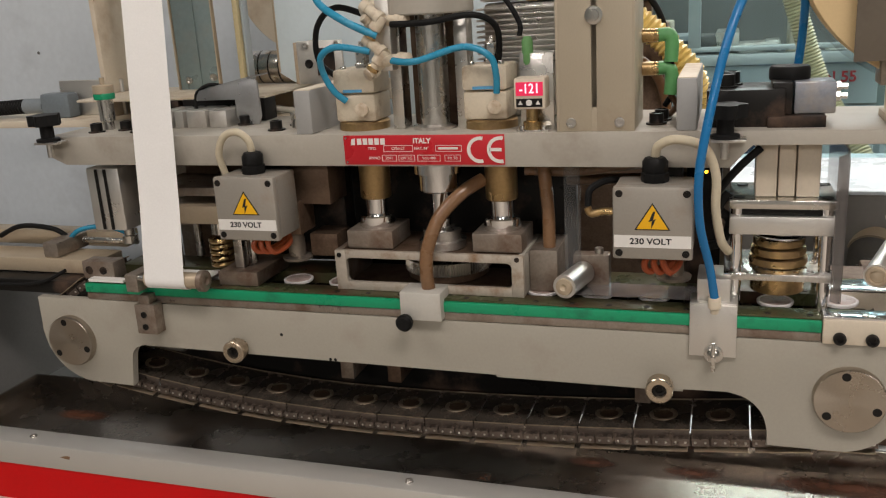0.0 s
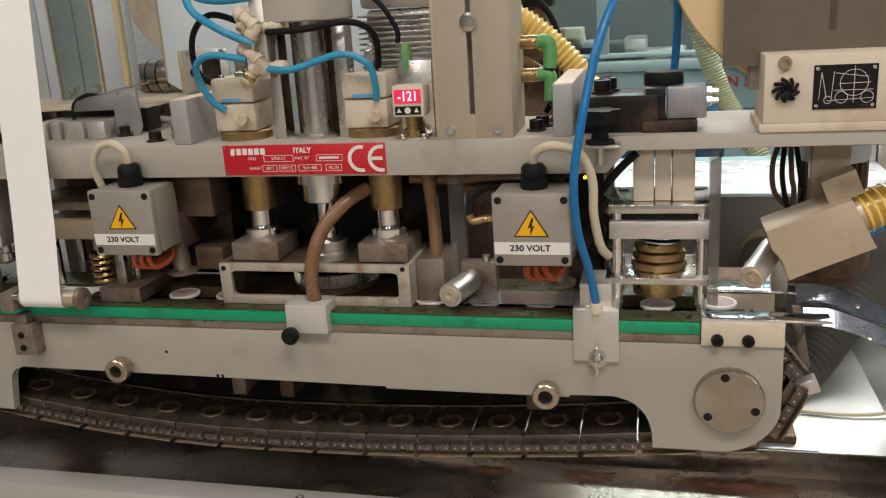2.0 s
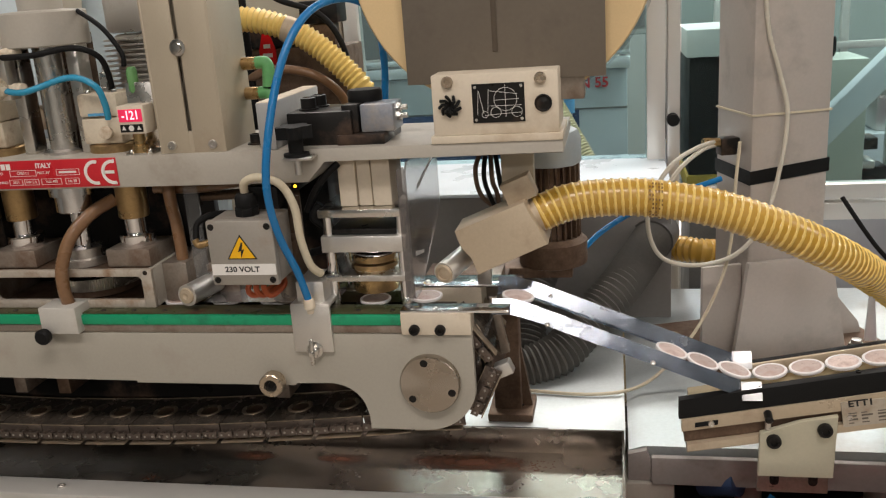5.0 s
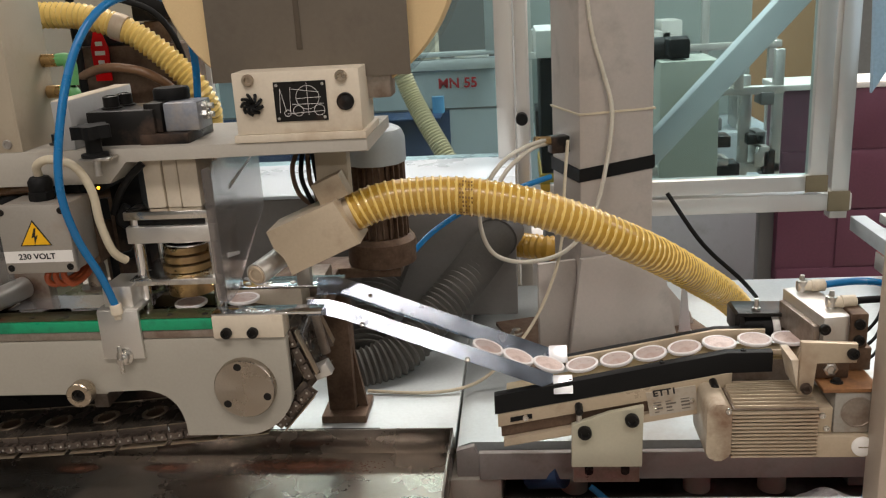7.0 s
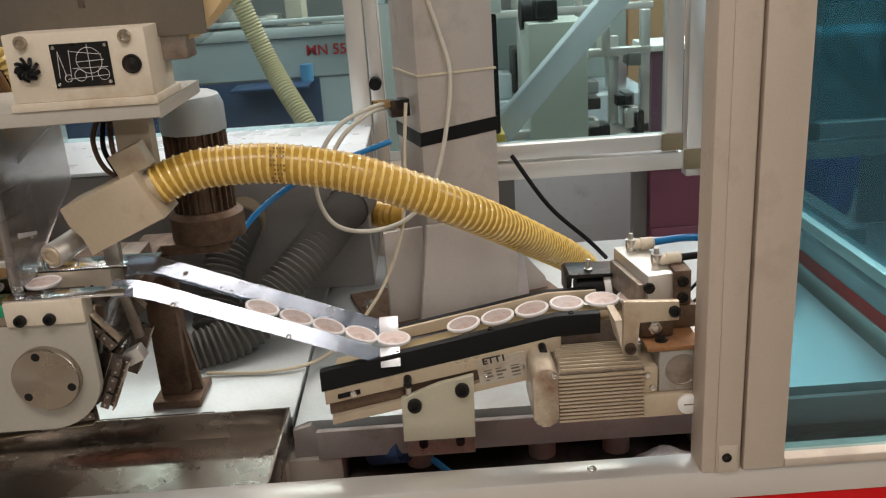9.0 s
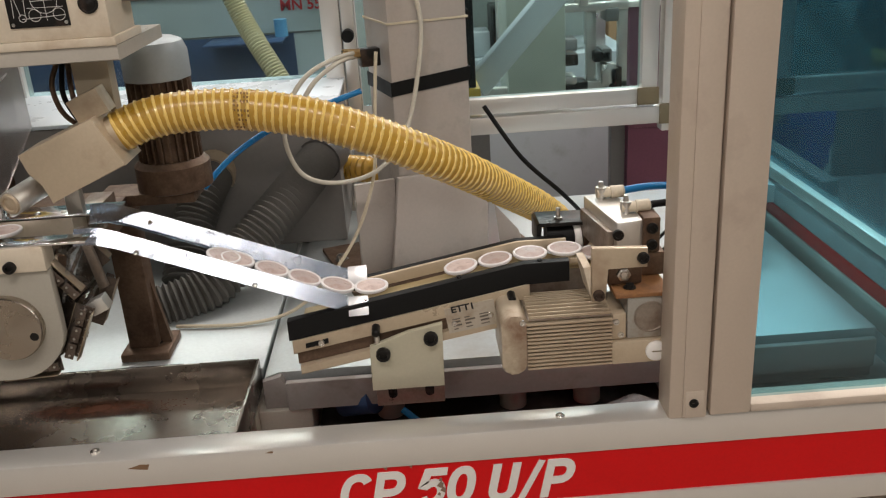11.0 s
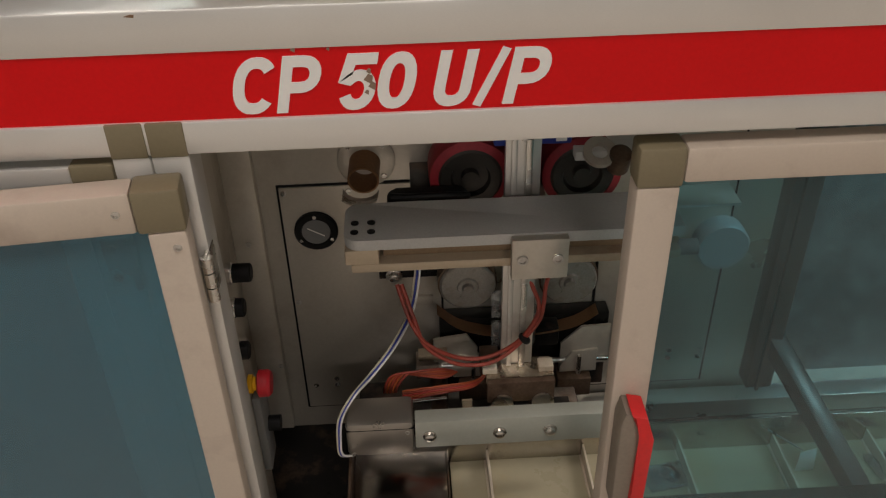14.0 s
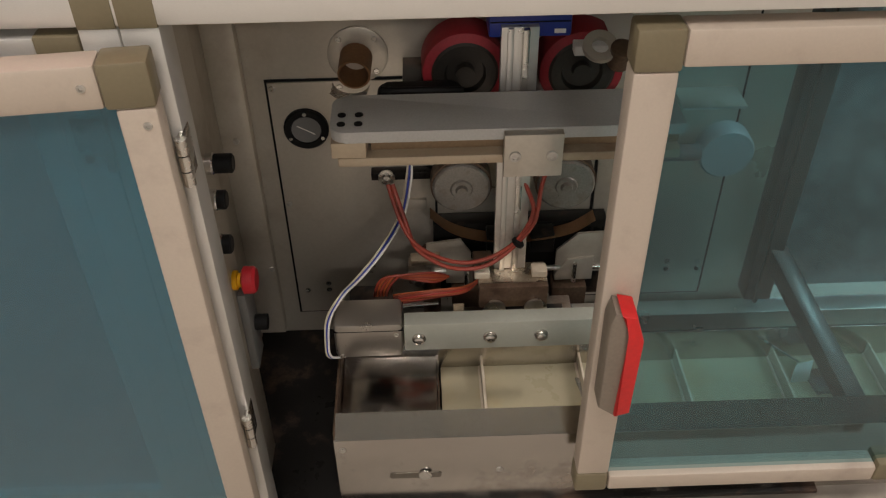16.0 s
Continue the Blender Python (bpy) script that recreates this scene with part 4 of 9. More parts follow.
hose("sensor_cable", [(-0.330, 1.15, 1.70), (-0.285, 1.13, 1.675), (-0.262, 1.13, 1.64), (-0.262, 1.13, 1.622)], 0.0035, BLACK, "thin black sensor cable", "cable")

# pressure switch with display
ps = thing("pressure_switch", (-0.243, 1.10, TZ), "cream digital pressure switch with red display", "gauge")
part("housing", box(B(), -0.263, -0.223, 1.092, 1.122, 1.533, 1.572, 0.002), OFFWHITE, ps)
part("display", box(B(), -0.260, -0.2255, 1.0912, 1.0925, 1.550, 1.567, 0), LEDBG, ps, "glowing red display")
letters("digits", "-121", 0.017, facing(-0.2425, 1.0908, 1.5585), LEDR, ps, 0.0002, fat=0.0002, wide=0.85)
part("key_panel", box(B(), -0.260, -0.2265, 1.0912, 1.0925, 1.536, 1.5465, 0), BLACKM, ps)
each("key", lambda bm, x: prism(bm, [(x - 0.003, 1.539), (x + 0.003, 1.539), (x, 1.5445)], 1.0905, 1.0915), [(-0.2545,), (-0.232,)], WHITE, ps)
part("key", lathe(B(), (-0.2435, 1.0915, 1.5413), (0, -1, 0), [(0.004, 0), (0.004, 0.0006), (0.001, 0.0008)], 14), WHITE, ps)
part("brass_port", lathe(B(), (-0.243, 1.107, TZ + 0.003), (0, 0, 1), [(0.012, 0), (0.012, 0.010), (0.008, 0.011), (0.008, 0.03)], 12), BRASS, ps)
part("foot", box(B(), -0.262, -0.222, 1.097, 1.12, TZ, TZ + 0.003, 0.0005), STEEL, ps)
part("back_bracket", box(B(), -0.262, -0.218, 1.124, 1.127, TZ, 1.60, 0.0005), STEEL, ps)
part("green_plug", lathe(B(), (-0.252, 1.13, 1.585), (0, 0, 1), [(0.006, 0), (0.0075, 0.004), (0.0075, 0.030), (0.005, 0.036)], 14), mat("green_plug_plastic", (0.12, 0.28, 0.10), 0.5), ps)
screws("foot_screw", [(-0.256, 1.104, TZ + 0.003), (-0.228, 1.104, TZ + 0.003)], 0.004, STEEL, ps, (0, 0, 1))

# finned motor behind the column
fm = thing("finned_motor", (-0.27, 1.29, TZ), "grey aluminium finned motor behind the tool column", "motor")
part("body", box(B(), -0.34, -0.205, 1.245, 1.35, TZ, 1.662, 0.006), ALU, fm)
each("fin", lambda bm, z: box(bm, -0.346, -0.215, 1.228, 1.35, z, z + 0.0028, 0.0005), [(1.578 + 0.0075 * i,) for i in range(11)], ALU, fm)
part("top_cover", box(B(), -0.345, -0.20, 1.235, 1.36, 1.664, 1.75, 0.008), ALU, fm)

# slotted bracket column
sb = thing("slotted_bracket", (-0.16, 1.13, TZ), "grey-beige folded steel bracket column with a slot", "bracket")
SBM = mat("grey_beige_paint", (0.45, 0.39, 0.295), 0.42, 0.2, 0.05, 40, 0.05, dirt=0.15, dirt_color=(0.36, 0.28, 0.2), stretch=(6, 6, 1))
bm = B()
box(bm, -0.207, -0.166, 1.100, 1.104, TZ, 1.80, 0.0008)
box(bm, -0.160, -0.117, 1.100, 1.104, TZ, 1.80, 0.0008)
box(bm, -0.1665, -0.1595, 1.1005, 1.1035, TZ, 1.533, 0)
part("front_sheet", bm, SBM, sb)
part("side_sheet", box(B(), -0.1175, -0.1135, 1.100, 1.205, TZ, 1.80, 0.0008), SBM, sb)
part("side_sheet", box(B(), -0.2105, -0.2065, 1.100, 1.205, TZ, 1.80, 0.0008), SBM, sb)
part("back_sheet", box(B(), -0.206, -0.118, 1.122, 1.125, TZ, 1.80, 0.0005), SBM, sb)
screws("sheet_screw", [(-0.192, 1.100, TZ + 0.011), (-0.132, 1.100, TZ + 0.011)], 0.0062, STEEL, sb, h=0.003)
part("slot_bolt", lathe(B(), (-0.1625, 1.1, 1.644), (0, -1, 0), [(0.011, 0), (0.011, 0.002), (0.007, 0.0025), (0.0065, 0.007), (0.001, 0.0075)], 18), STEEL, sb)
for pz in (1.60, 1.558):
    part("plug_socket", cyl(B(), (-0.113, 1.19, pz + 0.012), (-0.092, 1.19, pz + 0.012), 0.009, seg=14), BRASS, sb)
    part("green_plug", cable([(-0.094, 1.19, pz + 0.012), (-0.080, 1.19, pz + 0.012), (-0.076, 1.19, pz + 0.002), (-0.077, 1.188, pz - 0.022)], 0.009, 12), mat("green_plug_plastic", (0.12, 0.36, 0.13), 0.45), sb, "bright green plug")
hose("plug_cable", [(-0.077, 1.188, 1.578), (-0.072, 1.195, 1.545), (-0.085, 1.205, 1.520)], 0.004, BLACK, "black cable from a green plug", "cable")
hose("plug_cable", [(-0.077, 1.188, 1.536), (-0.07, 1.2, 1.52), (-0.08, 1.22, 1.506)], 0.004, mat("brown_cable", (0.16, 0.08, 0.04), 0.5), "brown cable from a green plug", "cable")
bs = thing("beam_bolt", (-0.092, 1.155, TZ), "black socket head bolt in the beam", "bolt", "beam bolts")
part("head", lathe(B(), (-0.092, 1.155, TZ), (0, 0, 1), [(0.013, 0), (0.013, 0.002), (0.009, 0.0022), (0.009, 0.014), (0.006, 0.0145), (0.005, 0.008)], 18), BLACKM, bs)
for px, py in ((-0.088, 1.19), (-0.945, 1.14), (-0.905, 1.16), (-0.868, 1.14), (-0.715, 1.20), (-0.63, 1.14), (-0.62, 1.19)):
    copy_thing(bs, Matrix.Translation((px, py, TZ)))
sp = thing("spacer_bush", (-0.605, 1.165, TZ), "short steel spacer bush on the beam", "bush")
part("bush", lathe(B(), (-0.605, 1.165, TZ), (0, 0, 1), [(0.012, 0), (0.012, 0.022), (0.010, 0.023), (0.006, 0.023), (0.005, 0.01)], 20), STEEL, sp)

# black toggle clamp
tg = thing("toggle_clamp", (0.04, 1.15, TZ), "black steel clamp block with knurled caps", "clamp")
part("base", box(B(), -0.030, 0.060, 1.118, 1.20, TZ, 1.548, 0.002), BLACKM, tg)
part("pad", box(B(), 0.040, 0.105, 1.112, 1.21, TZ, 1.5165, 0.001), BLACKM, tg)
part("arm", box(B(), 0.045, 0.068, 1.125, 1.19, 1.517, 1.555, 0.002), BLACKM, tg)
part("grey_jaw", box(B(), 0.070, 0.116, 1.128, 1.180, 1.517, 1.554, 0.002), mat("slate_grey_jaw", (0.28, 0.30, 0.34), 0.4, 0.4, 0.2, 30, 0.1, dirt=0.3, dirt_color=(0.45, 0.36, 0.25)), tg)
part("round_cap", lathe(B(), (0.066, 1.175, 1.553), (0, 0, 1), [(0.023, 0), (0.024, 0.002), (0.024, 0.014), (0.022, 0.017), (0.001, 0.0175)], 32), BLACK, tg)
each("bolt_head", lambda bm, x, y: lathe(bm, (x, y, 1.548), (0, 0, 1), [(0.014, 0), (0.014, 0.002), (0.0105, 0.0025), (0.0105, 0.016), (0.007, 0.017), (0.006, 0.010)], 20), [(-0.008, 1.150), (-0.002, 1.178)], BLACKM, tg)
each("lock_screw", lambda bm, z: lathe(bm, (0.116, 1.15, z), (1, 0, 0), [(0.007, 0), (0.007, 0.006), (0.004, 0.007), (0.004, 0.014)], 6), [(1.535,), (1.546,)], STEEL, tg)

# control box with diagram plate and paper reel at the beam's end
cb = thing("reel_control_box", (0.26, 1.12, TZ), "cream steel control box with black diagram plate", "control box")
part("ledge", box(B(), 0.172, 0.340, 1.0925, 1.20, TZ + 0.0003, 1.513, 0.001), OFFWHITE, cb)
part("box", box(B(), 0.176, 0.336, 1.096, 1.19, 1.513, 1.590, 0.0015), OFFWHITE, cb)
dp = part("diagram_plate", box(B(), 0.228, 0.294, 1.0945, 1.0958, 1.528, 1.577, 0), BLACKM, cb, "black threading diagram plate with white lines")
bm = B()
def dline(bm, x0, z0, x1, z1, w=0.00055):
    d = Vector((x1 - x0, 0, z1 - z0))
    n_ = Vector((-d.z, 0, d.x)).normalized() * w / 2
    vs = [bm.verts.new(Vector((x, 1.0942, z)) + s * n_) for x, z, s in ((x0, z0, 1), (x1, z1, 1), (x1, z1, -1), (x0, z0, -1))]
    bm.faces.new(vs)
for s in ((0.234, 0.539, 0.236, 0.569), (0.236, 0.569, 0.242, 0.540), (0.247, 0.540, 0.249, 0.570), (0.250, 0.568, 0.285, 0.563), (0.250, 0.549, 0.290, 0.549), (0.270, 0.535, 0.270, 0.575), (0.255, 0.556, 0.287, 0.557), (0.243, 0.5375, 0.290, 0.540)):
    dline(bm, s[0], 1 + s[1], s[2], 1 + s[3])
for cx, cz, r in ((0.270, 1.557, 0.0145), (0.2575, 1.541, 0.0065), (0.284, 1.541, 0.0065), (0.2435, 1.5385, 0.004)):
    for a in range(0, 360, 15):
        dline(bm, cx + r * math.cos(radians(a)), cz + r * math.sin(radians(a)), cx + r * math.cos(radians(a + 15)), cz + r * math.sin(radians(a + 15)))
part("diagram_lines", bm, WHITE, dp)
screws("plate_screw", [(0.232, 1.0945, 1.532), (0.290, 1.0945, 1.532), (0.232, 1.0945, 1.573), (0.290, 1.0945, 1.573)], 0.002, STEEL, dp, h=0.0008)
screws("box_screw", [(0.197, 1.096, 1.581), (0.314, 1.096, 1.581)], 0.0075, NICKEL, cb, h=0.005)
part("round_port", lathe(B(), (0.317, 1.096, 1.550), (0, -1, 0), [(0.011, 0), (0.011, 0.002), (0.0095, 0.0025), (0.008, 0.001), (0.004, 0.0012), (0.001, 0.003)], 22), BLACKM, cb)
bm = B()
for i in range(9):
    a = i * 0.698
    sweep(bm, smooth_path([(0.199, 1.094, 1.551), (0.199 + 0.008 * math.cos(a), 1.088, 1.551 + 0.008 * math.sin(a)), (0.199 + 0.014 * math.cos(a + 0.5), 1.0945, 1.551 + 0.013 * math.sin(a + 0.5))], 5), 0.0022, 6)
part("taped_hole", bm, BLACK, cb, "hole stuffed with black tape")
rp = thing("reel_holder", (0.26, 1.15, TZ), "dark grey steel reel holder plate above the control box", "holder")
part("plate", box(B(), 0.134, 0.394, 1.148, 1.152, 1.574, 1.95, 0.0008), mat("taupe_sheet", (0.17, 0.145, 0.115), 0.45, 0.3, 0.06, 30, 0.05, dirt=0.15, dirt_color=(0.11, 0.09, 0.07)), rp)
part("slot_strip", box(B(), 0.250, 0.257, 1.1465, 1.1482, 1.612, 1.80, 0.0003), mat("dark_slot", (0.09, 0.07, 0.05), 0.6), rp)
part("arm", box(B(), 0.165, 0.366, 1.155, 1.20, 1.545, 1.60, 0.002), DIRTY, rp)
re = thing("paper_reel", (0.262, 1.19, 1.57), "large cream filter paper reel behind the holder", "reel")
part("paper_roll", lathe(B(), (0.262, 1.17, 1.735), (0, 1, 0), [(0.03, 0), (0.196, 0), (0.198, 0.003), (0.198, 0.064), (0.196, 0.067), (0.03, 0.067)], 72, close=True), mat("cream_paper_reel", (0.70, 0.52, 0.28), 0.7, 0, 0.05, 60, 0.1, stretch=(1, 20, 1)), re)
part("core", lathe(B(), (0.262, 1.165, 1.735), (0, 1, 0), [(0.022, 0), (0.03, 0), (0.03, 0.075), (0.022, 0.075)], 32, close=True), CARTON, re)
part("film_disc", lathe(B(), (0.262, 1.242, 1.735), (0, 1, 0), [(0.03, 0), (0.206, 0), (0.206, 0.003), (0.03, 0.003)], 64, close=True), PLEXI, re)

# ---- tools left of the middle ----
ub = thing("web_guide_bracket", (-0.98, 1.38, 1.50), "blue-grey folded steel web guide bracket", "bracket")
TEALS = mat("teal_grey_sheet", (0.24, 0.31, 0.31), 0.3, 0.35, 0.1, 20, 0.04, dirt=0.2, dirt_color=(0.30, 0.28, 0.24), dirt_scale=5)
YEDGE = mat("yellowed_edge", (0.55, 0.47, 0.27), 0.5)
part("sheet", box(B(), -1.075, -1.065, 1.33, 1.42, 1.50, 1.95, 0.001), OFFWHITE, ub)
part("sheet", box(B(), -1.062, -1.00, 1.415, 1.42, 1.50, 1.95, 0.001), BLUEGREY, ub)
part("sheet", box(B(), -0.931, -0.853, 1.36, 1.364, 1.543, 1.95, 0.001), TEALS, ub, "teal-grey guide sheet with worn beige edges")
part("fold", box(B(), -0.888, -0.886, 1.357, 1.3598, 1.545, 1.95, 0.0005), TEALS, ub)
each("edge_strip", lambda bm, x: box(bm, x, x + 0.003, 1.357, 1.366, 1.543, 1.95, 0.0008), [(-0.9345,), (-0.8525,)], BEIGE, ub)
part("edge_strip", box(B(), -0.806, -0.797, 1.352, 1.37, 1.555, 1.95, 0.001), YEDGE, ub, "yellowed plastic edge strip")
part("back_strip", box(B(), -0.796, -0.792, 1.36, 1.38, 1.555, 1.95, 0.0005), BLUEGREY, ub)
part("base_sheet", box(B(), -1.06, -0.70, 1.24, 1.42, 1.538, 1.542, 0.001), OFFWHITE, ub, "dusty cream base sheet")
part("base_block", box(B(), -0.90, -0.86, 1.24, 1.30, 1.503, 1.5375, 0.001), BLACKM, ub)
part("base_block", box(B(), -0.80, -0.77, 1.32, 1.40, 1.46, 1.5375, 0.001), DIRTY, ub)
ARMS = mat("bluish_bent_steel", (0.42, 0.43, 0.44), 0.28, 0.85, 0.08, 40, 0.04, dirt=0.1, dirt_color=(0.25, 0.2, 0.16), stretch=(8, 1, 1))
part("arm", prism(B(), [(-0.801, 1.548), (-0.790, 1.557), (-0.700, 1.574), (-0.688, 1.570), (-0.686, 1.516), (-0.692, 1.5035), (-0.720, 1.5035), (-0.729, 1.516), (-0.727, 1.543), (-0.796, 1.541)], 1.198, 1.203, b=0.001), ARMS, ub, "bent bluish steel arm")
part("arm_top", prism(B(), [(-0.800, 1.5535), (-0.700, 1.5745), (-0.700, 1.5765), (-0.801, 1.5555)], 1.2035, 1.26, b=0.0005), ARMS, ub)
screws("bracket_screw", [(-0.911, 1.36, 1.559), (-0.862, 1.36, 1.563)], 0.0065, STEEL, ub, h=0.005)
wr = thing("film_reel", (-0.75, 1.5, 1.50), "white film reel on a blue-grey unwinder plate", "reel")
PALEB = mat("pale_blue_enamel", (0.66, 0.76, 0.80), 0.4, 0, 0.04, 20, 0.02, dirt=0.08, dirt_color=(0.48, 0.5, 0.5))
part("roll", lathe(B(), (-0.73, 1.49, 1.735), (0, 1, 0), [(0.03, 0), (0.145, 0), (0.147, 0.003), (0.147, 0.08), (0.03, 0.08)], 64, close=True), OFFWHITE, wr, "cream film roll")
part("unwinder_plate", prism(B(), [(-0.762, 1.95), (-0.765, 1.561), (-0.737, 1.544), (-0.60, 1.544), (-0.60, 1.95)], 1.42, 1.43, b=0.001), PALEB, wr, "pale blue enamelled plate with worn brown edge")
part("worn_edge", box(B(), -0.7665, -0.763, 1.4185, 1.4315, 1.563, 1.95, 0.0005), BEIGE, wr)
part("switch_plate", box(B(), -0.688, -0.606, 1.34, 1.346, 1.548, 1.618, 0.002), ALU, wr)
part("switch_side", box(B(), -0.694, -0.688, 1.341, 1.42, 1.548, 1.616, 0.001), BEIGE, wr)
part("diagram_plate", box(B(), -0.651, -0.620, 1.337, 1.3395, 1.562, 1.606, 0), BLACKM, wr)
part("round_port", lathe(B(), (-0.667, 1.3395, 1.581), (0, -1, 0), [(0.0075, 0), (0.006, 0.002), (0.001, 0.001)], 16), BLACKM, wr)
screws("switch_screw", [(-0.670, 1.34, 1.611), (-0.613, 1.34, 1.612), (-0.613, 1.34, 1.555)], 0.0055, STEEL, wr, h=0.006)
part("foot", box(B(), -0.87, -0.60, 1.432, 1.54, 1.498, 1.536, 0.002), BEIGE, wr)
each("roller", lambda bm, x: cyl(bm, (x, 1.48, 1.568), (x + 0.018, 1.48, 1.568), 0.030, seg=28), [(-0.846,), (-0.825,), (-0.804,), (-0.783,)], STEEL, wr)
part("roller_shaft", cyl(B(), (-0.86, 1.48, 1.568), (-0.70, 1.48, 1.568), 0.014, seg=16), BLACKM, wr)
wp = thing("winder_panel", (-0.7, 1.62, 1.30), "pale blue-grey winder panel behind the machine", "panel")
part("panel", box(B(), -0.66, -0.36, 1.60, 1.62, 1.25, 2.0, 0.002), PALEB, wp)
part("seam", box(B(), -0.5225, -0.5195, 1.5985, 1.6005, 1.25, 2.0, 0), BLACK, wp)
part("foot", box(B(), -0.66, -0.36, 1.58, 1.64, 0.998, 1.252, 0.002), DARKG, wp)
gp = thing("index_pin", (-0.945, 1.17, TZ), "steel index pin with bright green collar", "pin")
part("pin", lathe(B(), (-0.945, 1.17, TZ), (0, 0, 1), [(0.009, 0), (0.009, 0.012), (0.012, 0.014), (0.012, 0.048), (0.010, 0.05)], 18), STEEL, gp)
part("collar", lathe(B(), (-0.945, 1.17, 1.551), (0, 0, 1), [(0.016, 0), (0.0165, 0.001), (0.0165, 0.008), (0.016, 0.009)], 24), GREEN, gp)
part("cap", lathe(B(), (-0.945, 1.17, 1.5605), (0, 0, 1), [(0.0165, 0), (0.0165, 0.012), (0.015, 0.013), (0.004, 0.0135), (0.004, 0.024)], 24), BEIGE, gp)
jb = thing("cable_connector", (-1.15, 1.33, 1.50), "grey connector housing with corrugated black cable", "connector")
part("plate", box(B(), -1.20, -1.06, 1.365, 1.372, 1.50, 1.565, 0.002), ALU, jb)
part("housing", box(B(), -1.22, -1.155, 1.33, 1.362, 1.50, 1.545, 0.006), mat("slate_plastic", (0.16, 0.19, 0.21), 0.45), jb)
part("gland", cyl(B(), (-1.265, 1.345, 1.522), (-1.22, 1.345, 1.522), 0.014, seg=18), mat("slate_gland", (0.22, 0.25, 0.27), 0.4), jb)
pth = even(smooth_path([(-1.50, 1.35, 1.50), (-1.38, 1.345, 1.515), (-1.265, 1.345, 1.522)]), 0.0035)
part("corrugated_cable", sweep(B(), pth, [0.012 + 0.002 * (i % 2) for i in range(len(pth))], 12), BLACK, jb)
mv = thing("valve_block", (-0.79, 1.21, TZ), "small grey valve block row on the beam", "valve")
each("valve", lambda bm, x, w: box(bm, x, x + w, 1.17, 1.235, TZ, TZ + 0.026, 0.0015), [(-0.852, 0.024), (-0.822, 0.016), (-0.800, 0.034), (-0.760, 0.030)], ALU, mv)
part("rear_bar", box(B(), -0.85, -0.70, 1.237, 1.275, TZ, TZ + 0.036, 0.002), BLACKM, mv)
part("loop_cable", cable([(-0.80, 1.20, TZ + 0.026), (-0.795, 1.20, TZ + 0.05), (-0.77, 1.205, TZ + 0.062), (-0.735, 1.22, TZ + 0.05)], 0.003, 8), BLACK, mv)
hose("clear_tube", [(-0.72, 1.30, 1.515), (-0.66, 1.29, 1.510), (-0.60, 1.28, 1.512), (-0.57, 1.27, 1.508)], 0.005, CLEARH, "thin milky tube lying across the beam", "tube")

# paper strip over its guide roller
ps_ = thing("paper_strip", (-0.80, 1.05, 1.28), "white filter paper strip hanging over a guide roller", "paper")
bm = B()
path = [(1.16, 1.95), (1.13, 1.80), (1.105, 1.70), (1.084, 1.55), (1.064, 1.40), (1.046, 1.30)] + [(1.058 - 0.013 * math.cos(radians(a)), 1.294 - 0.0135 * math.sin(radians(a))) for a in range(0, 110, 15)] + [(1.09, 1.282), (1.15, 1.279)]
for i, (a, c) in enumerate(zip(path, path[1:])):
    xa = [-0.826, -0.758]
    sh = lambda z: -0.010 * (z - 1.29) / 0.4
    lo = [bm.verts.new((x + sh(a[1]), a[0], a[1])) for x in xa]
    hi = [bm.verts.new((x + sh(c[1]), c[0], c[1])) for x in xa]
    bm.faces.new((lo[0], lo[1], hi[1], hi[0]))
bmesh.ops.remove_doubles(bm, verts=bm.verts, dist=0.0002)
bmesh.ops.solidify(bm, geom=bm.faces[:], thickness=0.0005)
part("strip", bm, PAPER, ps_)
gr = thing("guide_roller", (-0.79, 1.06, 1.28), "steel guide roller under the paper strip", "roller")
part("roller", cyl(B(), (-0.830, 1.058, 1.294), (-0.738, 1.058, 1.294), 0.0122, seg=24), BEIGE, gr)
part("end_cap", lathe(B(), (-0.738, 1.058, 1.294), (1, 0, 0), [(0.016, 0), (0.016, 0.008), (0.013, 0.010), (0.006, 0.010), (0.005, 0.006)], 24), DIRTY, gr)
part("arm", box(B(), -0.868, -0.846, 1.052, 1.10, 1.272, 1.300, 0.002), DIRTY, gr)
part("shaft", cyl(B(), (-0.850, 1.058, 1.294), (-0.83, 1.058, 1.294), 0.005, seg=12), STEEL, gr)

# infeed at the chain's left end
inf = thing("infeed_unit", (-1.05, 1.18, 1.24), "dusty grey infeed slide unit with air cylinder", "feeder")
part("slide_plate", box(B(), -1.35, -0.985, 1.135, 1.20, 1.268, 1.292, 0.002), BEIGE, inf)
part("slide_frame", box(B(), -1.35, -0.985, 1.215, 1.25, 1.292, 1.318, 0.002), BEIGE, inf)
part("cross_plate", box(B(), -1.095, -1.065, 1.14, 1.26, 1.293, 1.318, 0.002), DIRTY, inf)
part("black_block", box(B(), -1.30, -0.985, 1.10, 1.20, 1.244, 1.266, 0.002), BLACKM, inf)
part("end_block", box(B(), -0.985, -0.925, 1.10, 1.13, 1.274, 1.302, 0.0015), DIRTY, inf)
screws("block_screw", [(-0.972, 1.10, 1.288), (-0.945, 1.10, 1.288)], 0.0065, BLACKM, inf, h=0.002)
part("rod", cyl(B(), (-1.06, 1.20, 1.308), (-0.95, 1.20, 1.308), 0.005, seg=12), STEEL, inf)
part("white_shim", box(B(), -0.965, -0.90, 1.086, 1.10, 1.2736, 1.278, 0), WHITE, inf)
part("cylinder", box(B(), -0.955, -0.895, 1.110, 1.165, 1.352, 1.452, 0.003), ALU, inf, "grooved aluminium air cylinder")
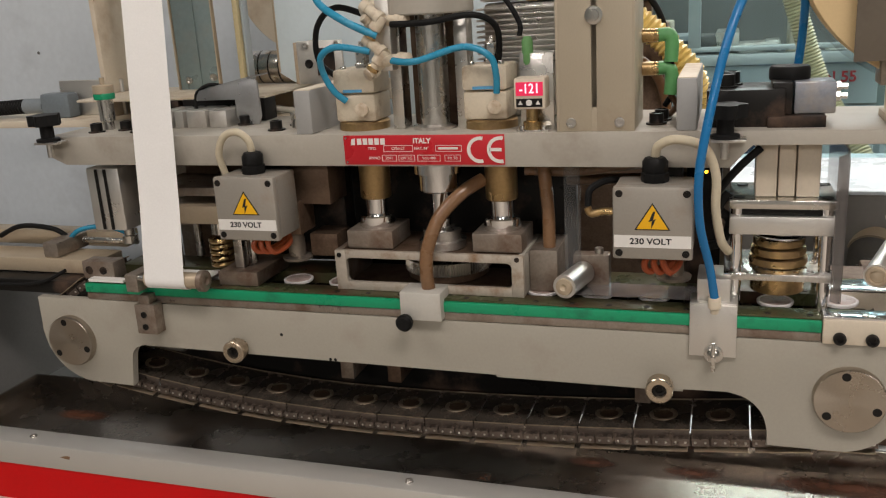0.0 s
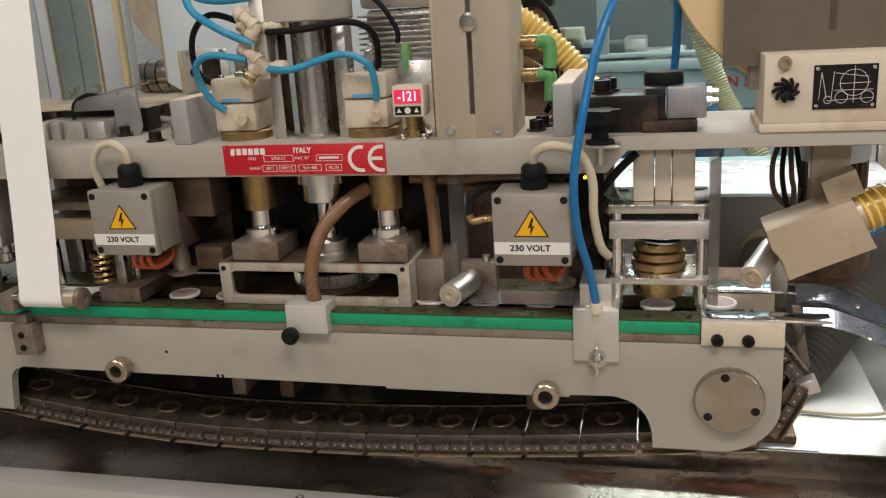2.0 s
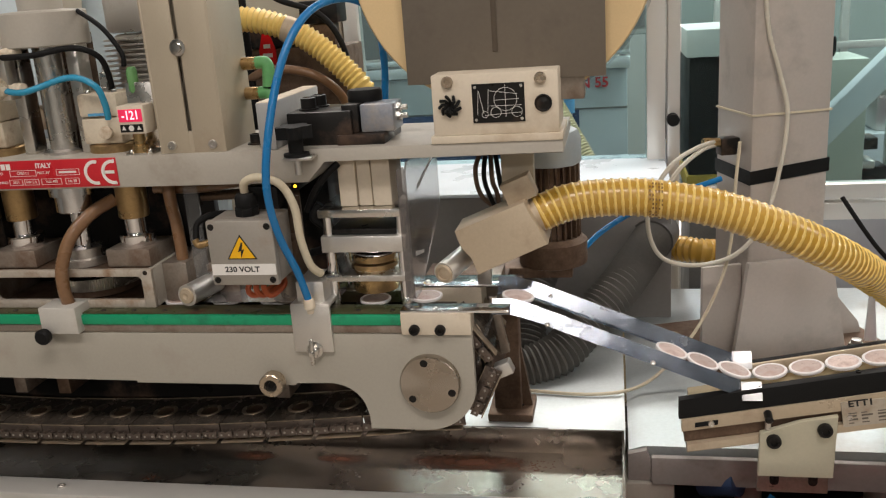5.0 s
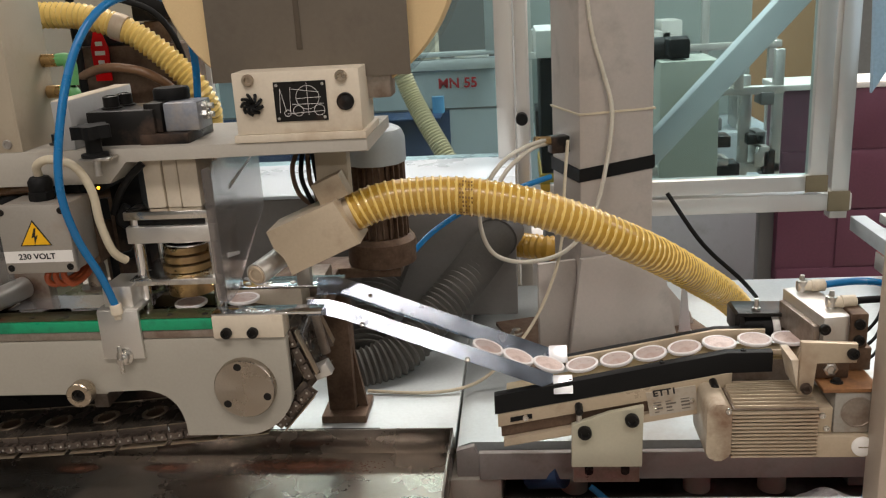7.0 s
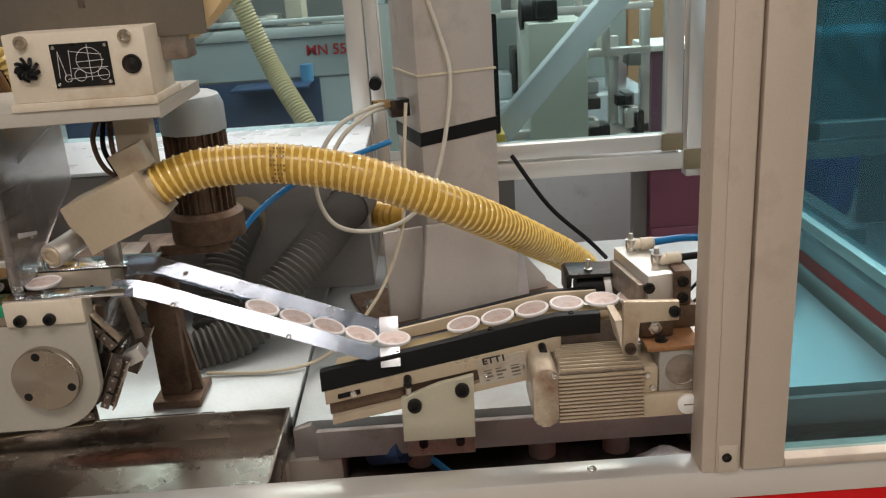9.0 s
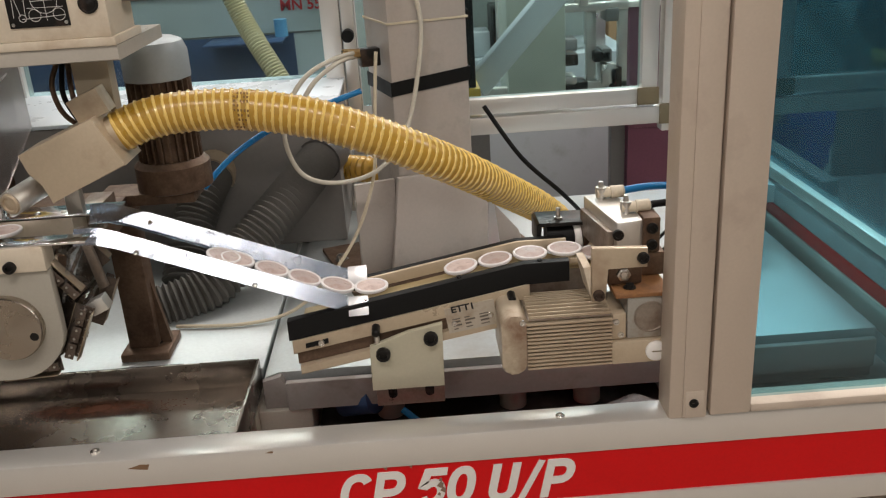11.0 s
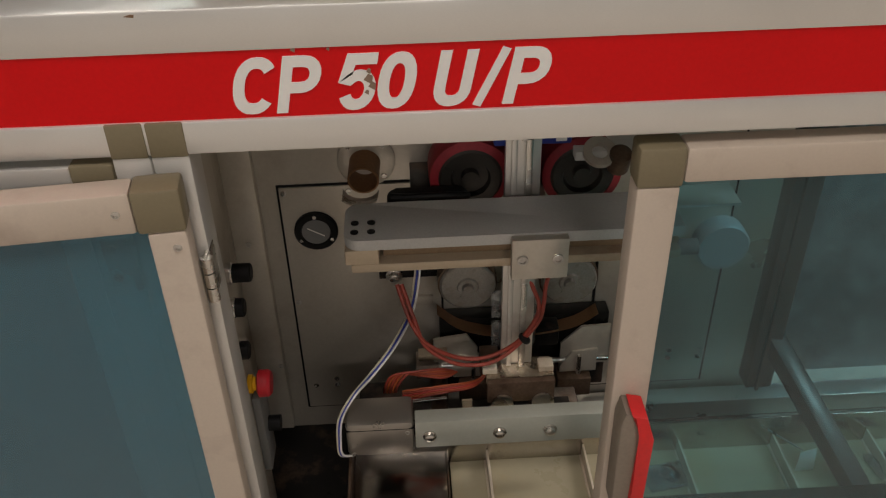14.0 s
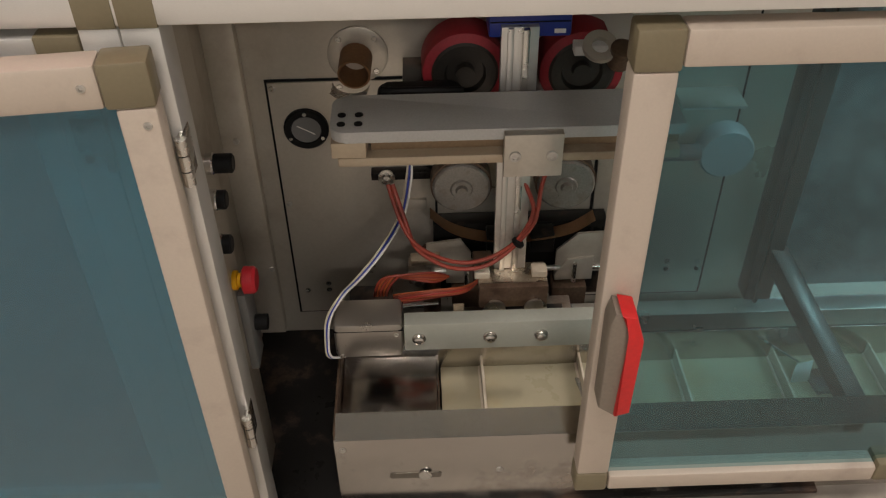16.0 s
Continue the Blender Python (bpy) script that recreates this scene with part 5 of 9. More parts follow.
each("groove", lambda bm, x: box(bm, x, x + 0.005, 1.1085, 1.111, 1.354, 1.450, 0), [(-0.938,), (-0.922,)], BLACKM, inf)
part("piston_foot", lathe(B(), (-0.915, 1.14, 1.325), (0, 0, 1), [(0.012, 0), (0.012, 0.012), (0.008, 0.013), (0.008, 0.027)], 16), STEEL, inf)
hose("air_hose", [(-1.09, 1.19, 1.30), (-1.05, 1.18, 1.33), (-1.0, 1.19, 1.335), (-0.955, 1.20, 1.318)], 0.004, TEALH, "turquoise air hose at the infeed", group="air hoses")
hose("air_hose", [(-1.0, 1.24, 1.33), (-0.99, 1.26, 1.37), (-0.96, 1.27, 1.40), (-0.945, 1.28, 1.44)], 0.005, TEALH, "turquoise air hose at the infeed", group="air hoses")
hose("black_hose", [(-1.24, 1.20, 1.31), (-1.18, 1.19, 1.332), (-1.11, 1.19, 1.328), (-1.08, 1.195, 1.305)], 0.0045, BLACK, "black air hose at the infeed", group="black hoses")
hose("black_hose", [(-1.35, 1.098, 1.255), (-1.2, 1.095, 1.257), (-1.08, 1.095, 1.262), (-1.02, 1.10, 1.285)], 0.003, BLACK, "thin black wire along the infeed", group="black hoses")

# punch with brass spring
pu = thing("punch_unit", (-0.76, 1.16, 1.27), "steel punch unit with brass spring guide", "punch")
part("top_plate", box(B(), -0.87, -0.70, 1.13, 1.24, 1.405, 1.418, 0.001), DIRTY, pu)
part("press_plate", box(B(), -0.84, -0.69, 1.125, 1.21, 1.362, 1.390, 0.0015), BEIGE, pu)
each("pillar", lambda bm, x, y: cyl(bm, (x, y, 1.285), (x, y, 1.405), 0.007, seg=16), [(-0.835, 1.15), (-0.700, 1.15), (-0.835, 1.21), (-0.700, 1.21)], STEEL, pu)
part("ram", cyl(B(), (-0.757, 1.155, 1.34), (-0.757, 1.155, 1.362), 0.013, seg=20), STEEL, pu)
each("brass_ring", lambda bm, z: lathe(bm, (-0.757, 1.155, z), (0, 0, 1), [(0.013, 0), (0.019, 0.001), (0.0205, 0.004), (0.019, 0.008), (0.013, 0.009)], 24), [(1.288 + 0.0095 * i,) for i in range(5)], BRASS, pu)
part("base_plate", box(B(), -0.735, -0.668, 1.10, 1.20, 1.2737, 1.296, 0.002), DIRTY, pu)
part("post", box(B(), -0.715, -0.700, 1.12, 1.135, 1.296, 1.405, 0.001), STEEL, pu)

# dark steel behind the heads, with sheets added for the shade there
bk = thing("tool_backing", (-0.4, 1.25, 1.27), "dark steel plates and added shade sheets between deck and beam", "plate")
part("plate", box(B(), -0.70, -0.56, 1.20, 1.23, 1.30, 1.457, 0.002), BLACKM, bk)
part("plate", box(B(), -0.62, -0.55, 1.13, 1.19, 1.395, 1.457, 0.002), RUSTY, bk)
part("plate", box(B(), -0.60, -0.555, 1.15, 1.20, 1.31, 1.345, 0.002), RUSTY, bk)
# three full-height sheets darken the gaps under the beam in place of shade
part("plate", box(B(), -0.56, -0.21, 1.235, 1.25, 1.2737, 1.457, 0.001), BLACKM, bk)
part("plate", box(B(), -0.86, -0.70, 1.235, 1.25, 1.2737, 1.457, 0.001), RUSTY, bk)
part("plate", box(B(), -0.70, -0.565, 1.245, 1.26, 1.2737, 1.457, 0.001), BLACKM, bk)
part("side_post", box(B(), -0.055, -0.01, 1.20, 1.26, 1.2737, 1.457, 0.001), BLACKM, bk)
part("bar", cyl(B(), (-0.22, 1.22, 1.415), (-0.02, 1.22, 1.420), 0.008, seg=12), RUSTY, bk)
hose("rust_bar_cable", [(-0.27, 1.17, 1.44), (-0.2, 1.18, 1.437), (-0.12, 1.19, 1.445), (-0.05, 1.2, 1.45)], 0.008, BROWNH, "brown hose under the beam", "hose")

# gear housing with pistons
gh = thing("gear_housing", (-0.40, 1.16, 1.2737), "dusty steel gear housing with a window", "housing")
def window_plate(bm, x0, x1, z0, z1, wx0, wx1, wz0, wz1, y0, y1):
    box(bm, x0, wx0, y0, y1, z0, z1, 0.0008)
    box(bm, wx1, x1, y0, y1, z0, z1, 0.0008)
    box(bm, wx0, wx1, y0, y1, z0, wz0, 0.0008)
    box(bm, wx0, wx1, y0, y1, wz1, z1, 0.0008)
    for cx, cz, a0 in ((wx0, wz0, 180), (wx1, wz0, 270), (wx1, wz1, 0), (wx0, wz1, 90)):
        sx, sz = (1 if cx == wx0 else -1), (1 if cz == wz0 else -1)
        prism(bm, [(cx, cz)] + arc(cx + sx * 0.006, cz + sz * 0.006, 0.006, a0, a0 + 90, 5), y0, y1)
GHM = mat("dusty_cream_casting", (0.50, 0.45, 0.38), 0.5, 0.3, 0.1, 40, 0.1, dirt=0.4, dirt_color=(0.26, 0.16, 0.09), dirt_scale=26)
bm = B()
window_plate(bm, -0.541, -0.262, 1.2738, 1.333, -0.524, -0.279, 1.286, 1.322, 1.108, 1.116)
part("front_plate", bm, GHM, gh)
part("side_plate", box(B(), -0.270, -0.262, 1.1165, 1.225, 1.2738, 1.333, 0.001), GREY, gh)
part("side_plate", box(B(), -0.541, -0.533, 1.1165, 1.225, 1.2738, 1.333, 0.001), DIRTY, gh)
part("cover", box(B(), -0.533, -0.270, 1.1165, 1.225, 1.327, 1.332, 0.0008), RUSTY, gh)
part("floor_plate", box(B(), -0.533, -0.270, 1.1165, 1.225, 1.2738, 1.277, 0), RUSTY, gh)
bm = B()
gn, gx, gy = 96, -0.395, 1.190
prof = []
for i in range(gn * 2):
    a = math.pi * i / gn
    r = 0.064 if i % 2 else 0.0600
    prof.append((gx + r * math.cos(a), gy + r * math.sin(a)))
lo = [bm.verts.new((x, y, 1.291)) for x, y in prof]
hi = [bm.verts.new((x, y, 1.309)) for x, y in prof]
bm.faces.new(lo)
bm.faces.new(hi)
for i in range(len(prof)):
    j = (i + 1) % len(prof)
    bm.faces.new((lo[i], lo[j], hi[j], hi[i]))
part("gear_wheel", bm, STEEL, gh, "toothed steel gear wheel")
part("gear_hub", lathe(B(), (gx, gy, 1.278), (0, 0, 1), [(0.04, 0), (0.06, 0.003), (0.06, 0.0125), (0.04, 0.013)], 32), RUSTY, gh)
screws("housing_screw", [(-0.534, 1.108, 1.326), (-0.271, 1.108, 1.328)], 0.0035, BLACKM, gh, h=0.0015)
part("side_knob", lathe(B(), (-0.262, 1.15, 1.318), (1, 0, 0), [(0.006, 0), (0.006, 0.006), (0.010, 0.008), (0.010, 0.016), (0.004, 0.018)], 16), BLACK, gh)
for cx, w in ((-0.488, 1), (-0.388, 0), (-0.300, 1)):
    pn = thing("piston", (cx, 1.155, 1.333), "bronze sleeved steel piston above the gear housing", "piston", "pistons under the beam") if w else thing("piston", (cx, 1.155, 1.333), "chrome centre piston with stepped collar", "piston", "pistons under the beam")
    if w:
        part("sleeve", lathe(B(), (cx, 1.155, 1.402), (0, 0, 1), [(0.021, 0), (0.0225, 0.002), (0.0225, 0.056)], 28), BRONZE, pn, "bronze sleeve")
        part("rod", cyl(B(), (cx, 1.155, 1.36), (cx, 1.155, 1.402), 0.0165, seg=24), CHROME, pn)
        part("collar", lathe(B(), (cx, 1.155, 1.360), (0, 0, 1), [(0.026, 0), (0.027, 0.002), (0.027, 0.016), (0.025, 0.018), (0.0165, 0.0185)], 28), CHROME, pn)
        part("foot_block", box(B(), cx - 0.036, cx + 0.034, 1.120, 1.195, 1.3335, 1.360, 0.0015), DIRTY, pn)
    else:
        part("collar", lathe(B(), (cx, 1.15, 1.415), (0, 0, 1), [(0.028, 0), (0.030, 0.002), (0.030, 0.026), (0.036, 0.0265), (0.036, 0.043)], 32), CHROME, pn)
        part("rod", cyl(B(), (cx, 1.15, 1.36), (cx, 1.15, 1.415), 0.013, seg=24), CHROME, pn)
        part("foot", lathe(B(), (cx, 1.15, 1.333), (0, 0, 1), [(0.034, 0), (0.034, 0.010), (0.028, 0.012), (0.028, 0.026), (0.013, 0.03)], 30), STEEL, pn)
hose("dosing_hose", [(-0.395, 1.096, 1.280), (-0.396, 1.092, 1.310), (-0.392, 1.093, 1.345), (-0.377, 1.105, 1.385), (-0.350, 1.125, 1.415), (-0.325, 1.15, 1.43)], 0.0095, BROWNH, "brown coffee dosing hose rising from the nozzle block", seg=16)
hose("dosing_hose", [(-0.236, 1.16, 1.333), (-0.236, 1.158, 1.38), (-0.238, 1.155, 1.42), (-0.242, 1.16, 1.455)], 0.009, BROWNH, "brown coffee dosing hose behind the piston", seg=16)
cbk = thing("hose_foot", (-0.235, 1.17, 1.2737), "dusty sheet metal hose foot", "bracket")
part("sheet", box(B(), -0.261, -0.222, 1.14, 1.225, 1.2737, 1.333, 0.001), DIRTY, cbk)

gs = thing("plexi_guard", (-0.20, 1.13, 1.30), "clear plexiglass strip guard", "guard")
part("strip", box(B(), -0.212, -0.190, 1.146, 1.149, 1.29, 1.457, 0.0006), PLEXI, gs).visible_shadow = False
fr = thing("film_roller", (-0.195, 1.12, 1.2737), "small aluminium film roller on an arm", "roller")
part("roller", cyl(B(), (-0.205, 1.098, 1.296), (-0.190, 1.165, 1.296), 0.016, seg=24), ALU, fr)
part("end_cap", lathe(B(), (-0.205, 1.098, 1.296), (-0.22, -1, 0), [(0.012, 0), (0.011, 0.003), (0.005, 0.004), (0.002, 0.002)], 18), BEIGE, fr)
part("arm", box(B(), -0.205, -0.155, 1.168, 1.19, 1.2737, 1.32, 0.002), DIRTY, fr)
part("cap_screw", cyl(B(), (-0.17, 1.178, 1.32), (-0.17, 1.178, 1.328), 0.006, seg=14), STEEL, fr)
fw = thing("film_web", (-0.11, 1.15, 1.277), "shiny transparent film web lying on the deck", "film")
bm = B()
n = 26
rows_ = []
for i in range(n + 1):
    x = -0.195 + (0.205) * i / n
    rows_.append([bm.verts.new((x, y, 1.2772 + 0.0012 * noise.noise((x * 40, y * 25, 0)))) for y in (1.122, 1.135, 1.15, 1.165, 1.178)])
for a, c in zip(rows_, rows_[1:]):
    for k in range(4):
        bm.faces.new((a[k], a[k + 1], c[k + 1], c[k]))
part("web", bm, FILM, fw)

# ---- moving heads ----
def sealing_head(cx, cy, cz, label, flip=1):
    """Terminal box of a heated sealing head, its front top edge at cx, cy, cz."""
    h = thing("sealing_head", (cx, cy, cz - 0.1), label, "sealing head", "sealing heads")
    w = 0.0465
    part("box", box(B(), cx - w, cx + w, cy + 0.012, cy + 0.068, cz - 0.089, cz, 0.004), mat("grey_cast_box", (0.31, 0.285, 0.25), 0.42, 0.25, 0.08, 50, 0.1, dirt=0.3, dirt_color=(0.26, 0.19, 0.13)), h)
    part("lid", box(B(), cx - w - 0.001, cx + w + 0.001, cy, cy + 0.0118, cz - 0.090, cz + 0.001, 0.004), mat("grey_cast_lid", (0.34, 0.315, 0.275), 0.42, 0.25, 0.06, 50, 0.1, dirt=0.2, dirt_color=(0.27, 0.2, 0.14)), h)
    screws("lid_screw", [(cx + sx * (w - 0.007), cy, cz - 0.0075 - sz) for sx in (-1, 1) for sz in (0, 0.074)], 0.0045, BLACKM, h, h=0.001)
    tri_ = lambda r: [(cx + r * math.cos(radians(a)), cz - 0.041 + r * 0.92 * math.sin(radians(a))) for a in (90, 210, 330)]
    part("warning_border", prism(B(), tri_(0.0245), cy - 0.0006, cy), INK, h)
    part("warning_sign", prism(B(), tri_(0.0215), cy - 0.001, cy - 0.0006), WARN, h, "yellow high voltage warning triangle")
    bz = cz - 0.041
    part("bolt_symbol", prism(B(), [(cx + 0.001, bz + 0.012), (cx - 0.0045, bz - 0.001), (cx - 0.0005, bz + 0.0005), (cx - 0.0015, bz - 0.010), (cx + 0.0045, bz + 0.003), (cx + 0.0008, bz + 0.0015), (cx + 0.0035, bz + 0.012)], cy - 0.0013, cy - 0.001), INK, h)
    sl = part("voltage_label", box(B(), cx - w + 0.001, cx + w - 0.001, cy - 0.0006, cy, cz - 0.0745, cz - 0.0592, 0), WHITE, h, "white label reading 230 VOLT")
    letters("writing", "230 VOLT", 0.0105, facing(cx - 0.002, cy - 0.0008, cz - 0.0668), INK, sl, 0.0002, fat=0.00025, wide=1.1)
    part("gland", lathe(B(), (cx + 0.000, cy + 0.035, cz), (0, 0, 1), [(0.016, 0), (0.017, 0.002), (0.017, 0.011), (0.0145, 0.012), (0.0155, 0.014), (0.0155, 0.025), (0.012, 0.030), (0.006, 0.031)], 8), BLACK, h, "black cable gland")
    part("heater_block", box(B(), cx - 0.02, cx + 0.045, cy + 0.07, cy + 0.12, cz - 0.10, cz - 0.05, 0.002), RUSTY, h)
    part("stem", box(B(), cx - 0.02, cx + 0.03, cy + 0.075, cy + 0.11, cz - 0.052, cz + 0.03, 0.002), BLACKM, h)
    part("seal_tool", lathe(B(), (cx + 0.02, cy + 0.10, cz - 0.145), (0, 0, 1), [(0.022, 0), (0.023, 0.004), (0.013, 0.006), (0.013, 0.03), (0.010, 0.045)], 24), DIRTY, h)
    for k in range(3):
        q = 0.006 * k
        part("heater_wire", cable([(cx - 0.004 + q, cy + 0.04, cz - 0.089), (cx - 0.012 + 2 * q, cy + 0.03, cz - 0.105), (cx - 0.004 + 2 * q, cy + 0.035, cz - 0.116), (cx + 0.018 + q, cy + 0.06, cz - 0.108), (cx + 0.02, cy + 0.072, cz - 0.09)], 0.0042, 8), WIRE, h, "orange silicone heater wire")
    return h


head_a = sealing_head(-0.640, 1.045, 1.452, "grey sealing head box marked 230 VOLT beside the paper strip")
head_b = sealing_head(-0.087, 1.045, 1.444, "grey sealing head box marked 230 VOLT beside the air hose")
part("cream_cable", cable([(-0.640, 1.08, 1.482), (-0.641, 1.075, 1.500), (-0.655, 1.07, 1.512), (-0.676, 1.07, 1.505), (-0.690, 1.075, 1.48), (-0.690, 1.085, 1.45)], 0.0052, 12), CREAM, head_a, "cream cable loop")
part("cream_cable", cable([(-0.087, 1.08, 1.474), (-0.082, 1.072, 1.490), (-0.060, 1.066, 1.498), (-0.030, 1.066, 1.488), (-0.016, 1.072, 1.455), (-0.015, 1.078, 1.41), (-0.008, 1.085, 1.37), (0.001, 1.10, 1.352)], 0.0056, 12), CREAM, head_b, "cream cable loop")
part("side_fitting", cable([(-0.135, 1.08, 1.405), (-0.150, 1.08, 1.405), (-0.165, 1.08, 1.402), (-0.17, 1.08, 1.41)], 0.005, 10), BRASS, head_b)
part("side_hose", cable([(-0.170, 1.085, 1.41), (-0.168, 1.09, 1.43), (-0.15, 1.10, 1.44), (-0.135, 1.12, 1.437)], 0.0045, 8), BLACK, head_b)

pr = thing("cutting_press", (0.062, 1.16, 1.27), "steel cutting press with brass punch", "press")
part("air_cylinder", box(B(), 0.030, 0.055, 1.128, 1.195, 1.415, 1.4865, 0.002), OFFWHITE, pr)
part("air_cylinder", box(B(), 0.0565, 0.076, 1.130, 1.195, 1.415, 1.4865, 0.002), OFFWHITE, pr)
part("air_cylinder", box(B(), 0.0775, 0.104, 1.128, 1.195, 1.415, 1.4865, 0.002), OFFWHITE, pr)
part("top_plate", box(B(), 0.000, 0.124, 1.112, 1.215, 1.403, 1.4145, 0.0012), STEEL, pr)
part("base_plate", box(B(), -0.004, 0.124, 1.108, 1.215, 1.312, 1.321, 0.0012), STEEL, pr)
each("pillar", lambda bm, x, y: cyl(bm, (x, y, 1.2737), (x, y, 1.403), 0.0075, seg=16), [(0.010, 1.125), (0.114, 1.125), (0.010, 1.20), (0.114, 1.20)], CHROME, pr)
each("plate_bolt", lambda bm, x, y: lathe(bm, (x, y, 1.4145), (0, 0, 1), [(0.007, 0), (0.007, 0.001), (0.004, 0.0012)], 14), [(0.012, 1.128), (0.114, 1.128), (0.016, 1.2), (0.112, 1.2)], BLACKM, pr)
part("die_ring", lathe(B(), (0.062, 1.16, 1.285), (0, 0, 1), [(0.026, 0), (0.033, 0.002), (0.033, 0.026)], 32), BRASS, pr)
pm = thing("press_ram", (0.062, 1.16, 1.33), "bright steel press ram plate with brass rings", "press ram")
part("ram_plate", box(B(), 0.001, 0.1225, 1.112, 1.205, 1.3705, 1.3935, 0.0012), ALU, pm)
part("black_pad", box(B(), 0.012, 0.112, 1.12, 1.20, 1.3938, 1.4015, 0.001), BLACKM, pm)
each("brass_ring", lambda bm, z, r: lathe(bm, (0.062, 1.16, z), (0, 0, 1), [(r * 0.7, 0), (r, 0.001), (r * 1.03, 0.005), (r, 0.010), (r * 0.7, 0.011)], 36), [(1.3215, 0.035), (1.334, 0.033), (1.3465, 0.031)], BRASS, pm)
each("spring_coil", lambda bm, z: lathe(bm, (0.062, 1.16, z), (0.05, 0, 1), [(0.029, 0), (0.032, 0.0008), (0.0325, 0.002), (0.032, 0.0032), (0.029, 0.004)], 32), [(1.358,), (1.3645,)], CHROME, pm)
hose("black_hose", [(0.035, 1.12, 1.478), (0.015, 1.115, 1.46), (-0.005, 1.12, 1.435), (-0.02, 1.13, 1.41)], 0.005, BLACK, "black hose beside the press", group="black hoses")
hose("black_hose", [(0.0, 1.13, 1.42), (-0.012, 1.13, 1.40), (0.002, 1.14, 1.38), (-0.008, 1.15, 1.35), (-0.03, 1.16, 1.34)], 0.006, BLACK, "black hose beside the press", group="black hoses")
li = thing("indicator_lamp", (-0.028, 1.13, 1.447), "tiny orange indicator lamp", "lamp")
part("lens", lathe(B(), (-0.028, 1.115, 1.449), (0, -1, 0), [(0.0022, 0), (0.0015, 0.0015), (0.0004, 0.002)], 10), LEDO, li)
part("socket", box(B(), -0.034, -0.022, 1.115, 1.2, 1.444, 1.454, 0.001), BLACK, li)

# blue air line looping over the beam
bl = thing("blue_air_line", (-0.013, 1.08, 1.27), "bright blue air line with cream fitting", "hose")
part("line", cable([(-0.0135, 1.077, 1.296), (-0.020, 1.066, 1.34), (-0.032, 1.045, 1.40), (-0.034, 1.03, 1.46), (-0.026, 1.03, 1.52), (-0.010, 1.05, 1.60), (0.008, 1.08, 1.655), (0.030, 1.12, 1.685), (0.060, 1.17, 1.69), (0.080, 1.21, 1.665), (0.082, 1.235, 1.60), (0.075, 1.24, 1.53)], 0.0052, 14), BLUE, bl)
part("fitting", lathe(B(), (-0.013, 1.079, 1.277), (-0.02, -0.1, 1), [(0.005, 0), (0.0055, 0.006), (0.008, 0.008), (0.008, 0.020), (0.0065, 0.022)], 14), FITTING, bl)


# ---- carrier chain ----
PITCH = 0.0763
WXL, WXR, WZ, WR = -0.968, 0.148, 1.1812, 0.0698
RUN = WXR - WXL
HALF = math.pi * WR
LOOP = 2 * RUN + 2 * HALF
NLINK = round(LOOP / PITCH)
STEP = LOOP / NLINK
REST = 0.0356


def hang(u):
    """Height of the slack lower run over a straight line, from the drive wheel (0) to the idler (1)."""
    return (0.1167 if u < 0.6 else 0.2625) * (u - 0.6) ** 2 - 0.042


def chain_pose(s):
    """Top run to the right, down round the right wheel, back along the sagging lower run, up round the left wheel."""
    s %= LOOP
    if s < RUN:
        return pose(WXL + s, 1.158, WZ + WR, 0, 0, 0)
    s -= RUN
    if s < HALF:
        a = s / WR
        return pose(WXR + WR * math.sin(a), 1.158, WZ + WR * math.cos(a), 0, math.degrees(a), 0)
    s -= HALF
    if s < RUN:
        u = s / RUN
        slope = (hang(u + 0.005) - hang(u - 0.005)) / (0.01 * RUN)
        return pose(WXR - s, 1.158, WZ - WR + hang(u), 0, 180 + math.degrees(math.atan(slope)), 0)
    s -= RUN
    a = math.pi + s / WR
    return pose(WXL + WR * math.sin(a), 1.158, WZ + WR * math.cos(a), 0, math.degrees(a), 0)


ln = thing("carrier_link", (0, 0, 0), "dark oily steel carrier plate with a capsule hole", "chain link", "carrier chain links")
h = STEP / 2 - 0.0009
bm = B()
segs = 32
outer, inner, outer2, inner2 = [], [], [], []
for i in range(segs):
    a = 2 * math.pi * i / segs
    cx, cy = math.cos(a), math.sin(a)
    k = min(h / abs(cx) if abs(cx) > 1e-6 else 9, 0.046 / abs(cy) if abs(cy) > 1e-6 else 9)
    for lst, r, z in ((outer, k, 0.002), (inner, 0.0225, 0.002), (outer2, k, -0.004), (inner2, 0.0150, -0.004)):
        lst.append(bm.verts.new((cx * r, cy * r, z)))
for i in range(segs):
    j = (i + 1) % segs
    bm.faces.new((outer[i], outer[j], inner[j], inner[i]))
    bm.faces.new((outer2[i], inner2[i], inner2[j], outer2[j]))
    bm.faces.new((outer[i], outer2[i], outer2[j], outer[j]))
    bm.faces.new((inner[i], inner[j], inner2[j], inner2[i]))
part("plate", bm, PALLET, ln)
part("seat_ring", lathe(B(), (0, 0, -0.0044), (0, 0, 1), [(0.0135, 0.0008), (0.0160, -0.0012), (0.0195, -0.0008), (0.0200, 0.0010), (0.0145, 0.0042)], 28, close=True), NICKEL, ln)
part("cup_floor", lathe(B(), (0, 0, -0.0030), (0, 0, 1), [(0.0150, 0), (0.0150, 0.001), (0.001, 0.001)], 20), RUSTY, ln)
